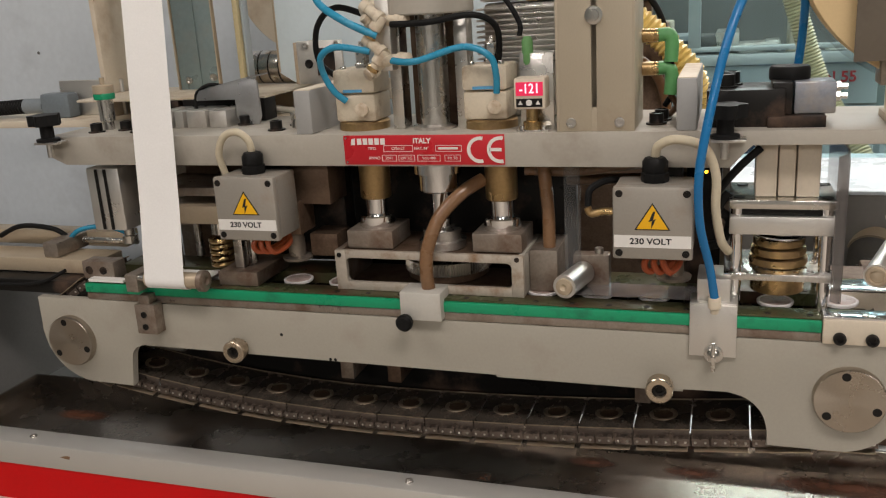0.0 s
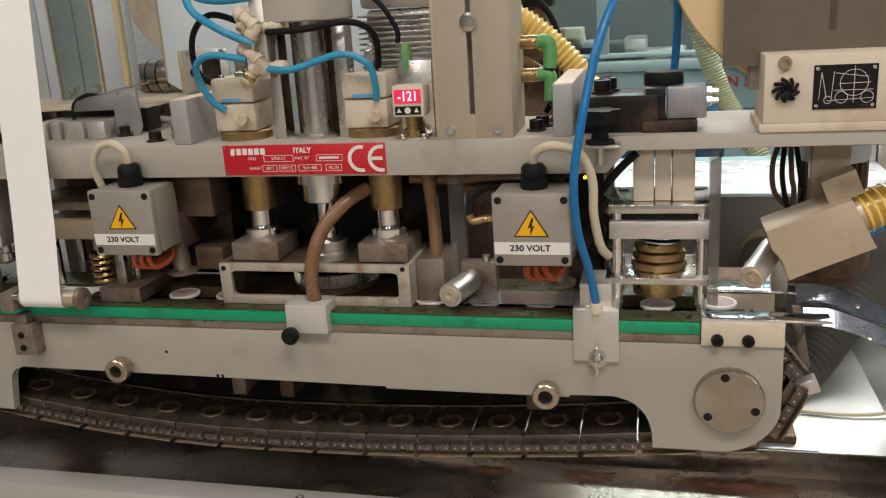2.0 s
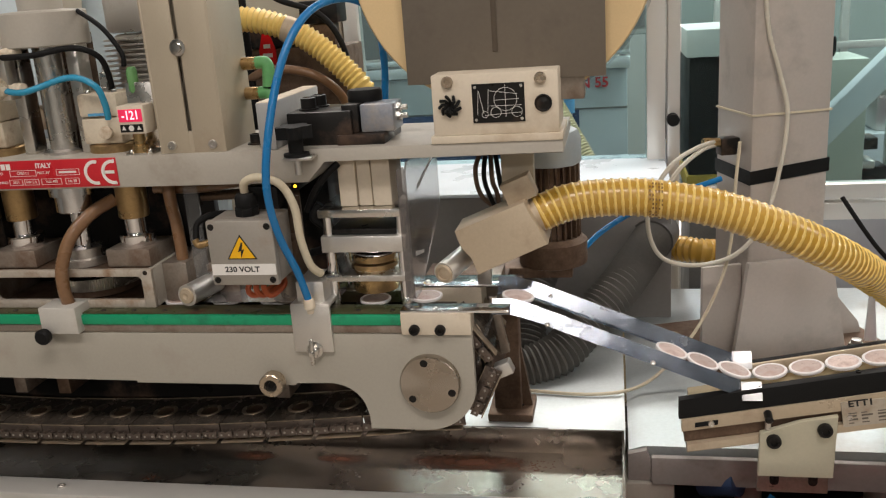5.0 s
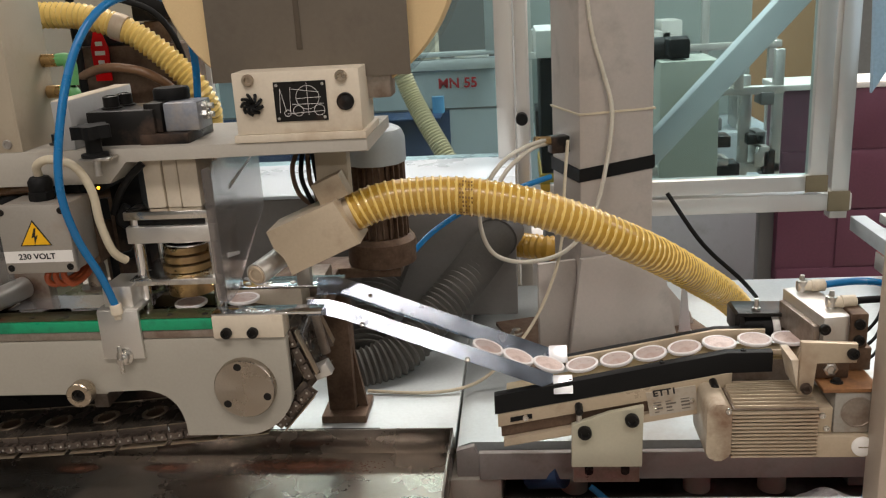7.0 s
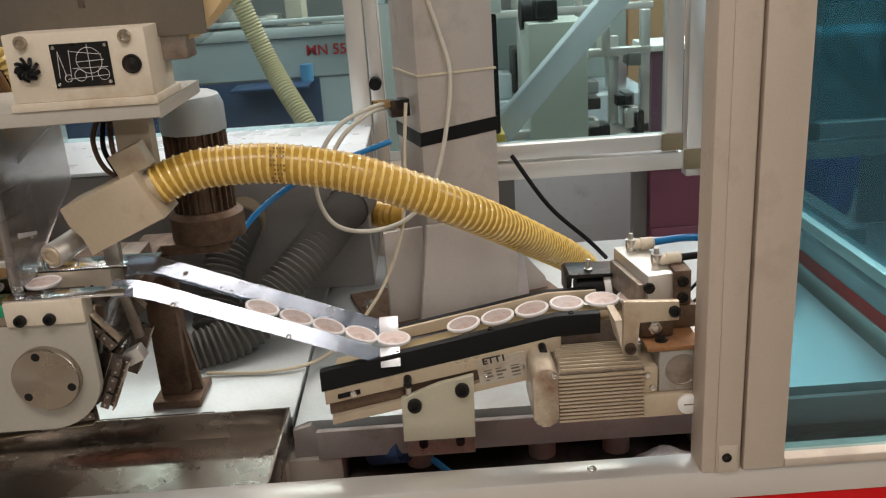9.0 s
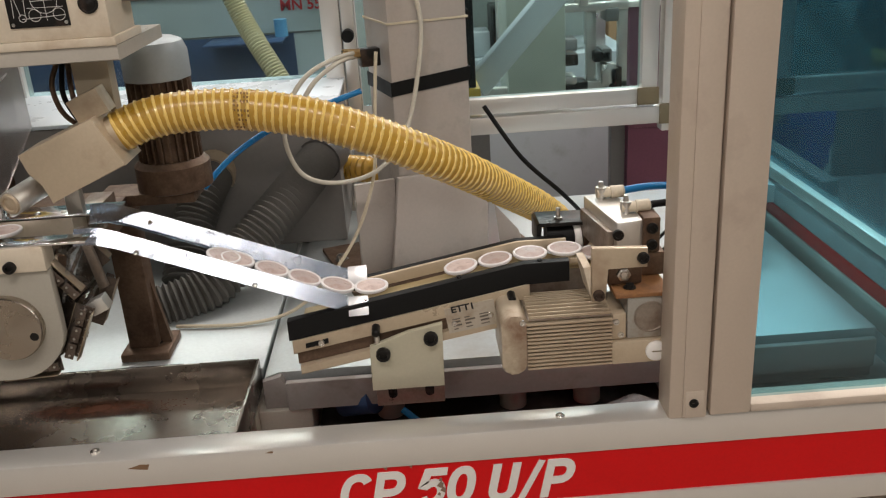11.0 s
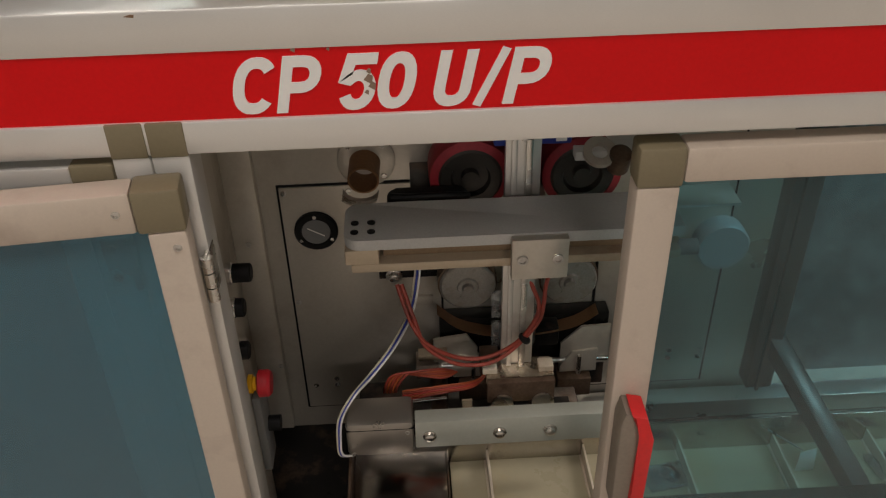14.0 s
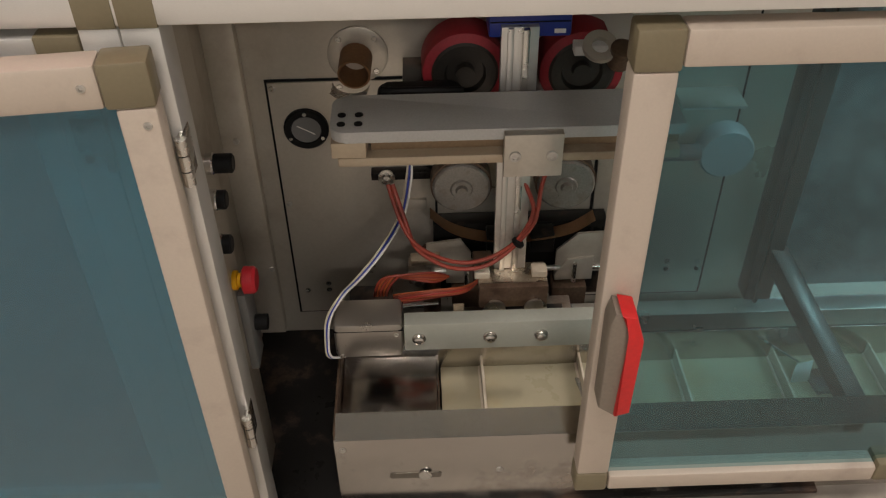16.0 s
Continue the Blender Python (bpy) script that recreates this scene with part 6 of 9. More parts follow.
for sy in (-1, 1):
    part("side_flange", box(B(), -h, h, sy * 0.0470 - 0.001, sy * 0.0470 + 0.001, -0.004, 0.020, 0.0005), CHAINM, ln)
    bm = B()
    for k in range(6):
        x = (k - 2.5) * STEP / 6
        cyl(bm, (x, sy * 0.049, 0.008), (x, sy * 0.058, 0.008), 0.0042, seg=8)
    for k in range(3):
        x = (k - 1) * STEP / 3
        box(bm, x - STEP / 12 - 0.0048, x + STEP / 12 + 0.0048, sy * 0.0592 - 0.0006, sy * 0.0592 + 0.0006, 0.0025, 0.0135, 0.0004)
        box(bm, x - STEP / 12 - 0.0048, x + STEP / 12 + 0.0048, sy * 0.0484 - 0.0004, sy * 0.0484 + 0.0004, 0.0025, 0.0135, 0)
    box(bm, -h, h, sy * 0.0484 - 0.0003, sy * 0.0484 + 0.0003, 0.013, 0.0185, 0)
    part("roller_chain", bm, CHAINM, ln)
    # lip and top edge are coloured paler, as if light caught them
    part("edge_lip", box(B(), -h + 0.003, h - 0.003, min(sy * 0.0482, sy * 0.0625), max(sy * 0.0482, sy * 0.0625), 0.0186, 0.0203, 0.0004), LIPM, ln, "flange edge in a paler colour for the light on it")
    part("top_edge", box(B(), -h, h, sy * 0.0470 - 0.0012, sy * 0.0470 + 0.0012, -0.0052, -0.0041, 0.0003), LIPM, ln, "flange edge in a paler colour for the light on it")
    bm = B()
    for k in range(6):
        x = (k - 2.5) * STEP / 6
        lathe(bm, (x, sy * 0.0596, 0.008), (0, sy, 0), [(0.0019, 0), (0.0015, 0.0014), (0.0005, 0.0018)], 8)
        lathe(bm, (x, sy * 0.0480, 0.0158), (0, sy, 0), [(0.0015, 0), (0.0012, 0.0012), (0.0005, 0.0016)], 8)
    part("chain_pin", bm, STEEL, ln)
LINKS = [ln] + [copy_thing(ln, Matrix.Identity(4)) for i in range(NLINK - 1)]

# inside of the chain frame
for i, px in enumerate((-0.58, -0.50, -0.12)):
    st = thing("chain_strut", (px, 1.16, 1.17), "thin steel strut inside the chain frame", "strut", "chain struts")
    part("strut", box(B(), px, px + 0.022, 1.17, 1.225, 1.10, 1.222, 0.001), DIRTY if i != 1 else RUSTY, st)
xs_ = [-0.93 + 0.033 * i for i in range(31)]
# black sheet added behind the chain in place of the shade there
part("shade_sheet", prism(B(), [(x, WZ - WR + hang((WXR - x) / RUN) - 0.024) for x in xs_] + [(0.06, 1.20), (-0.93, 1.20)], 1.2435, 1.2455), BLACKM, cf, "black sheet added for the dark inside of the chain frame")
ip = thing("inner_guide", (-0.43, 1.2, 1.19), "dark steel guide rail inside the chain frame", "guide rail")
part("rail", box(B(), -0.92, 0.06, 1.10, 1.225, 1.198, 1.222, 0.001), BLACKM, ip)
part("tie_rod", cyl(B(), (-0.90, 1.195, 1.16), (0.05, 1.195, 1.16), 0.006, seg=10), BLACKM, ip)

# ---- discharge slide ----
sl = thing("discharge_slide", (0.42, 1.15, 1.0), "polished steel discharge slide of two angled strips", "slide")
SLIDEM = mat("bluish_polished_strip", (0.52, 0.57, 0.65), 0.20, 1.0, 0.10, 12, 0.08, rvary=0.14, dirt=0.08, dirt_color=(0.3, 0.3, 0.32), dirt_scale=14)
TABM = mat("satin_bright_steel", (0.86, 0.86, 0.87), 0.4, 0.7, 0.04, 40, 0.03)
PTH = [(0.235, 1.2765), (0.262, 1.2765), (0.285, 1.270), (0.565, 1.159)]


def strip(y_top, y_bot, z_top, z_bot, ledge_y):
    bm = B()
    prev = None
    for x, z in PTH:
        vs = [bm.verts.new((x, y_top, z + z_top)), bm.verts.new((x, y_bot, z + z_bot)), bm.verts.new((x, ledge_y, z + z_bot - 0.001))]
        if prev:
            bm.faces.new((prev[0], prev[1], vs[1], vs[0]))
            bm.faces.new((prev[1], prev[2], vs[2], vs[1]))
        prev = vs
    bmesh.ops.solidify(bm, geom=bm.faces[:], thickness=0.0012)
    return bm


part("front_strip", strip(1.1240, 1.110, 0.004, -0.014, 1.1305), SLIDEM, sl)
part("rear_strip", strip(1.1925, 1.1795, 0.013, -0.006, 1.1725), SLIDEM, sl)
part("end_tab", box(B(), -0.013, 0.013, -0.013, 0.013, -0.001, 0.001, 0.0004, Matrix.Translation((0.578, 1.1110, 1.1535)) @ pose(0, 0, 0, 52, 0, 0) @ pose(0, 0, 0, 0, -6, 0)), TABM, sl, "bright bent end tab")
part("end_tab", box(B(), -0.013, 0.013, -0.013, 0.013, -0.001, 0.001, 0.0004, Matrix.Translation((0.575, 1.1835, 1.166)) @ pose(0, 0, 0, 54, 0, 0) @ pose(0, 0, 0, 0, -6, 0)), TABM, sl, "bright bent end tab")
part("stay", box(B(), 0.20, 0.232, 1.235, 1.30, 1.24, 1.275, 0.001), DIRTY, sl)
each("slide_screw", lambda bm, x, y, z: lathe(bm, (x, y, z), (0, -0.6, 0.8), [(0.004, 0), (0.003, 0.0015), (0.001, 0.002)], 10), [(0.31, 1.111, 1.248), (0.45, 1.111, 1.193), (0.31, 1.186, 1.262)], STEEL, sl)
co = thing("chute_cover", (0.25, 1.12, 1.2), "clear plastic flap beside the chain's end", "cover")
part("flap", box(B(), 0.222, 0.226, 1.10, 1.235, 1.19, 1.262, 0.0006, Matrix.Translation((0.224, 1.16, 1.23)) @ pose(0, 0, 0, 0, 18, 0) @ Matrix.Translation((-0.224, -1.16, -1.23))), PLEXI, co)

part("wiper_block", box(B(), 0.234, 0.258, 1.115, 1.135, 1.167, 1.186, 0.0015, Matrix.Translation((0.246, 0, 1.177)) @ pose(0, 0, 0, 0, -24, 0) @ Matrix.Translation((-0.246, 0, -1.177))), ALU, sl, "bright aluminium wiper block")
part("wiper_arm", prism(B(), [(0.226, 1.272), (0.236, 1.272), (0.252, 1.19), (0.240, 1.186)], 1.15, 1.158, b=0.0006), DIRTY, sl)

# ---- suction head with yellow hose ----
sh = thing("suction_head", (0.24, 1.14, 1.31), "beige sheet steel suction head over the discharge end", "suction head")
bm = prism(B(), [(0.188, 1.377), (0.283, 1.416), (0.314, 1.357), (0.234, 1.323), (0.217, 1.314), (0.210, 1.340), (0.196, 1.353)], 1.125, 1.195, b=0.0012)
part("box", bm, BEIGE, sh)
part("clip", prism(B(), [(0.250, 1.433), (0.288, 1.449), (0.300, 1.420), (0.262, 1.404)], 1.145, 1.175, b=0.001), BEIGE, sh)
part("collar", cyl(B(), (0.288, 1.165, 1.384), (0.312, 1.168, 1.394), 0.0245, seg=28), BEIGE, sh)
part("post", box(B(), 0.247, 0.292, 1.195, 1.22, 1.39, 1.4863, 0.001), SBM, sh)
rl = thing("discharge_roller", (0.18, 1.15, 1.3), "aluminium roller over the discharge end", "roller")
part("roller", cyl(B(), (0.172, 1.112, 1.322), (0.205, 1.20, 1.334), 0.0155, seg=28), ALU, rl)
part("end_cap", lathe(B(), (0.172, 1.112, 1.322), (-0.35, -1, -0.12), [(0.0135, 0), (0.012, 0.003), (0.009, 0.0035), (0.008, 0.001), (0.003, 0.003)], 20), BEIGE, rl)
part("arm", box(B(), 0.205, 0.225, 1.19, 1.205, 1.2786, 1.345, 0.001), ALU, rl)
HP = [(0.300, 1.166, 1.389), (0.330, 1.172, 1.400), (0.371, 1.178, 1.406), (0.444, 1.180, 1.405), (0.529, 1.178, 1.390), (0.60, 1.178, 1.365), (0.672, 1.195, 1.328), (0.735, 1.245, 1.283), (0.80, 1.335, 1.222), (0.860, 1.435, 1.160), (0.905, 1.52, 1.105)]
yh = thing("yellow_suction_hose", (0.6, 1.2, 1.0), "yellow spiral-ribbed suction hose arching over the conveyor", "hose")
HPE = even(smooth_path(HP, 12), 0.002)
part("wall", sweep(B(), HPE, 0.0252, 26), YHOSE, yh, "pale translucent yellow wall")
bm = B()
sp_path, side = [], None
dens = even(smooth_path(HP, 24), 0.0009)
for i, p in enumerate(dens):
    d = (dens[min(i + 1, len(dens) - 1)] - dens[max(i - 1, 0)]).normalized()
    side = d.orthogonal().normalized() if side is None else (side - d * side.dot(d)).normalized()
    a = 2 * math.pi * i * 0.0009 / 0.0102
    sp_path.append(p + 0.0243 * (math.cos(a) * side + math.sin(a) * d.cross(side)))
part("spiral", sweep(bm, sp_path, 0.0028, 6), YRIB, yh, "glossy orange-yellow spiral rib")
bm = B()
for i, p in enumerate(HPE):
    if 74 < i < 86 and i % 2 == 0:
        for a in range(-50, 70, 12):
            q = random.random()
            if q > 0.3:
                v = Vector((0, -math.cos(radians(a)), math.sin(radians(a)))) * 0.0283
                bmesh.ops.create_cube(bm, size=1, matrix=Matrix.Translation(p + v) @ pose(0, 0, 0, -a, 0, 0) @ Matrix.Diagonal((0.0022, 0.0006, 0.003, 1)))
part("print_mark", bm, mat("faded_hose_print", (0.22, 0.12, 0.03), 0.6), yh, "faded dark print marks")
mo = thing("vertical_motor", (0.30, 1.36, 1.25), "brown-stained vertical motor with grey cover", "motor")
part("cover", lathe(B(), (0.303, 1.365, 1.420), (0, 0, 1), [(0.047, 0), (0.049, 0.003), (0.049, 0.040), (0.044, 0.052), (0.03, 0.058), (0.002, 0.060)], 10), BLUEGREY, mo)
part("core", cyl(B(), (0.303, 1.365, 1.27), (0.303, 1.365, 1.42), 0.037, seg=24), RUSTY, mo)
each("fin", lambda bm, a: box(bm, 0.036, 0.046, -0.0012, 0.0012, 1.30, 1.42, 0.0003, Matrix.Translation((0.303, 1.365, 0)) @ pose(0, 0, 0, 0, 0, a)), [(i * 15,) for i in range(24)], RUSTY, mo)
part("flange", lathe(B(), (0.303, 1.365, 1.255), (0, 0, 1), [(0.045, 0), (0.055, 0.004), (0.055, 0.04), (0.047, 0.048)], 28), RUSTY, mo)
part("carrier_arm", box(B(), 0.19, 0.335, 1.335, 1.40, 1.238, 1.256, 0.003), RUSTY, mo)
pg = thing("plexi_cover", (0.16, 1.16, 1.29), "scratched clear plexiglass cover with rounded edge", "cover")
TURNED_X = Matrix(((0, 1, 0, 0), (1, 0, 0, 0), (0, 0, 1, 0), (0, 0, 0, 1)))
part("sheet", prism(B(), [(1.112, 1.478), (1.29, 1.474), (1.312, 1.455), (1.312, 1.372), (1.14, 1.287), (1.106, 1.287), (1.100, 1.293), (1.100, 1.466)], 0.130, 0.1328, TURNED_X), SCUFFED, pg).visible_shadow = False
part("bent_edge", prism(B(), [(0.120, 1.292), (0.130, 1.289), (0.130, 1.474), (0.120, 1.470)], 1.0995, 1.1018), SCUFFED, pg).visible_shadow = False
part("scuff", prism(B(), [(1.16, 1.43), (1.27, 1.452), (1.272, 1.455), (1.165, 1.437)], 0.1332, 0.1336, TURNED_X), mat("pale_scuff", (0.5, 0.48, 0.46), 0.5), pg)
part("scuff", prism(B(), [(1.12, 1.345), (1.17, 1.335), (1.172, 1.339), (1.12, 1.352)], 0.1332, 0.1336, TURNED_X), mat("pale_scuff", (0.5, 0.48, 0.46), 0.5), pg)
part("clip", box(B(), 0.1245, 0.1405, 1.20, 1.22, 1.470, 1.4862, 0.001), STEEL, pg)
for i in range(4):
    hose("black_hose", [(0.215 + 0.006 * i, 1.24, 1.47), (0.205 + 0.012 * i, 1.23, 1.44 - 0.008 * i), (0.21 + 0.012 * i, 1.24, 1.40), (0.235, 1.26, 1.37 - 0.012 * i)], 0.0035, BLACK if i % 2 else RUSTY, "thin dark hose behind the plexiglass cover", group="black hoses")

# ---- exit conveyor ----
ec = thing("exit_conveyor", (0.68, 1.15, 1.0), "inclined belt conveyor with black guide rails", "conveyor")
SL = (1.196 - 1.139) / (0.793 - 0.484)


def along(x0, x1, z_top, z_bot, y0, y1, x_bend=0.793, b=0.001):
    """A bar that follows the conveyor's slope, flat past the bend; heights over the black rail's top."""
    f = lambda x: 1.139 + SL * (min(x, x_bend) - 0.484)
    xs = [x0] + ([x_bend] if x0 < x_bend < x1 else []) + [x1]
    return prism(B(), [(x, f(x) + z_bot) for x in xs] + [(x, f(x) + z_top) for x in xs[::-1]], y0, y1, b=b)


part("guide_rail", along(0.484, 0.852, 0.0, -0.028, 1.108, 1.122), BLACK, ec, "black plastic guide rail")
part("guide_rail", along(0.56, 0.86, 0.004, -0.012, 1.184, 1.194), BLACK, ec, "black plastic guide rail")
part("inner_strip", along(0.585, 0.86, 0.004, -0.012, 1.1775, 1.183), BEIGE, ec)
part("inner_strip", along(0.60, 0.875, -0.003, -0.010, 1.1225, 1.1255), BEIGE, ec)
part("belt", along(0.50, 0.90, -0.016, -0.019, 1.128, 1.176, b=0), BELT, ec, "tan conveyor belt")
part("belt_bed", along(0.50, 0.88, -0.0195, -0.055, 1.126, 1.178), DIRTY, ec)
part("side_profile", along(0.488, 0.80, -0.0285, -0.047, 1.106, 1.126), BEIGE, ec, "cream side profile")
part("lower_profile", along(0.495, 0.80, -0.066, -0.078, 1.104, 1.175), BEIGE, ec)
part("lower_web", along(0.492, 0.80, -0.048, -0.0655, 1.112, 1.175), RUSTY, ec)
part("tension_slot", prism(B(), [(0.505, 1.1075), (0.535, 1.1130), (0.535, 1.1065), (0.505, 1.101)], 1.1045, 1.1062), BLACK, ec)
part("tension_screw", lathe(B(), (0.526, 1.105, 1.108), (0, -1, 0), [(0.004, 0), (0.004, 0.004), (0.001, 0.0045)], 10), STEEL, ec)
screws("rail_screw", [(0.588, 1.116, 1.1585), (0.71, 1.116, 1.181), (0.815, 1.116, 1.196)], 0.0035, BLACKM, ec, (0, 0, 1), 0.002)
for px in (0.598, 0.775):
    zz = 1.139 + SL * (px - 0.484) - 0.036
    part("clamp_pin", lathe(B(), (px, 1.106, zz), (0, -1, -0.15), [(0.0055, 0), (0.0055, 0.016), (0.003, 0.018)], 12), BLACKM, ec)
    part("clamp_tip", cyl(B(), (px, 1.10, zz - 0.006), (px, 1.10, zz - 0.020), 0.004, seg=10), STEEL, ec)
bp_ = part("support_plate", prism(B(), [(0.587, 1.036), (0.682, 1.036), (0.684, 1.127), (0.640, 1.118), (0.588, 1.100)], 1.095, 1.1035, b=0.001), mat("cream_green_plate", (0.52, 0.49, 0.37), 0.45, 0.2, 0.05, 40, 0.05, dirt=0.1, dirt_color=(0.4, 0.33, 0.22)), ec, "cream support plate")
screws("plate_bolt", [(0.605, 1.095, 1.090), (0.668, 1.095, 1.108)], 0.0095, BLACKM, bp_, h=0.008)
part("foot_plate", box(B(), 0.590, 0.682, 1.118, 1.124, 0.998, 1.06, 0.001), DIRTY, ec)
each("foot_slot", lambda bm, x: prism(bm, rbox(x - 0.006, x + 0.006, 1.010, 1.030, 0.0058), 1.1165, 1.1185), [(0.612,), (0.662,)], BLACKM, ec)
ty = part("type_plate", box(B(), 0.690, 0.755, 1.1035, 1.1058, 1.112, 1.147, 0, Matrix.Translation((0.72, 1.1, 1.13)) @ pose(0, 0, 0, 0, -9, 0) @ Matrix.Translation((-0.72, -1.1, -1.13))), mat("dulled_type_plate", (0.50, 0.45, 0.37), 0.45, 0.3, 0.08, 40, 0.05, dirt=0.3, dirt_color=(0.34, 0.25, 0.17), dirt_scale=25), ec, "printed dull type plate")
letters("writing", "ETT1", 0.0125, facing(0.712, 1.1032, 1.1430, 0, 9), INK, ty, 0.0002, fat=0.0004, wide=1.15)
bm = B()
tm = Matrix.Translation((0.722, 1.1034, 1.126)) @ pose(0, 0, 0, 0, -9, 0)
for dz, hz in ((0.005, 0.0007), (0.001, 0.0012), (-0.004, 0.0012), (-0.009, 0.0007)):
    for dx, w in ((-0.024, 0.012), (-0.008, 0.014), (0.012, 0.016)):
        box(bm, dx, dx + w * random.uniform(0.5, 1), -0.0003, 0.0003, dz - hz, dz + hz, 0, tm)
part("print_bar", bm, mat("faded_print", (0.14, 0.12, 0.10), 0.6), ty)
screws("plate_rivet", [(0.700, 1.1030, 1.122), (0.748, 1.1030, 1.131)], 0.0035, STEEL, ty, h=0.0012)
# motor
mt = part("motor_body", cyl(B(), (0.79, 1.085, 1.112), (0.896, 1.085, 1.112), 0.034, seg=32), BEIGE, ec, "cream finned conveyor motor")
for i in range(13):
    z = 1.079 + 0.0051 * i
    part("cooling_fin", box(B(), 0.787, 0.893, 1.042, 1.125, z, z + 0.0024, 0.0005), BEIGE, mt)
part("motor_top", box(B(), 0.788, 0.893, 1.046, 1.124, 1.1445, 1.147, 0.001), DIRTY, mt)
for i in range(10):
    part("cooling_fin", box(B(), 0.790, 0.892, 1.047 + 0.0078 * i, 1.0494 + 0.0078 * i, 1.147, 1.1505 + 0.0012 * min(i, 9 - i), 0.0005), BEIGE, mt)
part("fan_cover", prism(B(), rbox(0.755, 0.786, 1.076, 1.156, 0.011), 1.040, 1.126, b=0.004), mat("stained_cream_cover", (0.50, 0.42, 0.31), 0.42, 0.15, 0.08, 40, 0.06, dirt=0.42, dirt_color=(0.22, 0.13, 0.08), dirt_scale=16), mt)
part("cover_screw", screw(B(), (0.781, 1.040, 1.147), 0.004, h=0.003), STEEL, mt)
part("gearbox", box(B(), 0.913, 0.967, 1.05, 1.15, 1.1085, 1.165, 0.003), mat("dusty_cast_gearbox", (0.36, 0.34, 0.30), 0.45, 0.3, 0.12, 40, 0.15, dirt=0.3, dirt_color=(0.22, 0.13, 0.07), dirt_scale=18), ec, "dusty cast gearbox")
part("gearbox_disc", lathe(B(), (0.942, 1.05, 1.138), (0, -1, 0), [(0.021, 0), (0.021, 0.0012), (0.0195, 0.0015), (0.0185, 0.0006), (0.001, 0.0006)], 32), DIRTY, ec)
part("gear_flange", box(B(), 0.893, 0.972, 1.045, 1.15, 1.076, 1.108, 0.003), BEIGE, ec)
part("flange_neck", box(B(), 0.894, 0.9125, 1.05, 1.12, 1.1085, 1.145, 0.003), BEIGE, ec)
screws("flange_screw", [(0.899, 1.05, 1.134), (0.905, 1.05, 1.116)], 0.004, STEEL, ec, h=0.003)
part("oil_plug", lathe(B(), (0.949, 1.045, 1.093), (0, -1, 0), [(0.0135, 0), (0.0135, 0.003), (0.012, 0.004), (0.001, 0.004)], 24), WHITE, ec, "white oil plug")
part("oil_plug_slot", box(B(), 0.943, 0.956, 1.0405, 1.0412, 1.0925, 1.0940, 0), BROWNC, ec)
part("end_bracket", prism(B(), [(0.870, 1.232), (0.938, 1.228), (0.938, 1.203), (0.889, 1.204), (0.887, 1.161), (0.870, 1.161)], 1.055, 1.064, b=0.0008), BEIGE, ec, "cream angle bracket")
part("bracket_web", prism(B(), [(0.860, 1.206), (0.8695, 1.206), (0.8695, 1.165)], 1.06, 1.11, b=0.0006), OFFWHITE, ec)
screws("bracket_bolt", [(0.932, 1.055, 1.216), (0.878, 1.055, 1.170)], 0.0072, BLACKM, ec, h=0.006)
RUSTO = mat("orange_rusted_plate", (0.30, 0.145, 0.06), 0.55, 0.35, 0.25, 40, 0.2, dirt=0.45, dirt_color=(0.12, 0.06, 0.035), dirt_scale=22)
part("slotted_foot", box(B(), 0.898, 0.967, 1.048, 1.115, 1.1655, 1.171, 0.001), RUSTO, ec, "rust-stained slotted plate")
part("plate_bolt", lathe(B(), (0.920, 1.068, 1.171), (0, 0, 1), [(0.008, 0), (0.008, 0.001), (0.005, 0.0015), (0.005, 0.005), (0.002, 0.0055)], 16), BLACKM, ec)
part("clevis", box(B(), 0.896, 0.938, 1.078, 1.115, 1.1715, 1.200, 0.002), RUSTY, ec)
part("clevis_nut", lathe(B(), (0.914, 1.078, 1.186), (0, -1, 0), [(0.009, 0), (0.009, 0.005), (0.006, 0.006), (0.004, 0.004)], 6), STEEL, ec)
part("brown_cover", box(B(), 0.938, 0.973, 1.10, 1.17, 1.1715, 1.203, 0.002), RUSTY, ec)
part("end_roller", cyl(B(), (0.905, 1.125, 1.178), (0.905, 1.18, 1.178), 0.018, seg=24), BEIGE, ec)
part("roller_frame", prism(B(), [(0.823, 1.186), (0.823, 1.214), (0.827, 1.2175), (0.904, 1.2155), (0.904, 1.2105), (0.8295, 1.2125), (0.8285, 1.186)], 1.195, 1.245, b=0.0005), BLACKM, ec, "dark bent roller frame")
part("frame_stud", lathe(B(), (0.855, 1.21, 1.216), (0, 0, 1), [(0.006, 0), (0.006, 0.004), (0.0032, 0.005), (0.0032, 0.017), (0.001, 0.018)], 12), STEEL, ec)
part("stop_roller", cyl(B(), (0.838, 1.215, 1.190), (0.876, 1.215, 1.190), 0.0195, seg=28), BLACK, ec, "black rubber stop roller")
part("white_band", lathe(B(), (0.8765, 1.215, 1.190), (1, 0, 0.1), [(0.021, 0), (0.0215, 0.001), (0.0215, 0.009), (0.020, 0.010)], 28), WHITE, ec, "white band on the stop roller")
part("roller_hub", lathe(B(), (0.888, 1.215, 1.190), (1, 0, 0), [(0.0195, 0), (0.0195, 0.007), (0.010, 0.008), (0.009, 0.016)], 24), RUSTY, ec)
part("column_stay", prism(B(), [(0.765, 1.148), (0.783, 1.148), (0.775, 1.225), (0.768, 1.225)], 1.30, 1.304, b=0.0005), TABM, ec, "bright pointed stay")
yaw_ = Matrix.Translation((0.922, 1.16, 0)) @ pose(0, 0, 0, 0, 0, 9)
ac = part("air_cylinder", box(B(), -0.021, 0.021, -0.058, 0.062, 1.204, 1.246, 0.003, yaw_), ALU, ec, "small aluminium air cylinder")
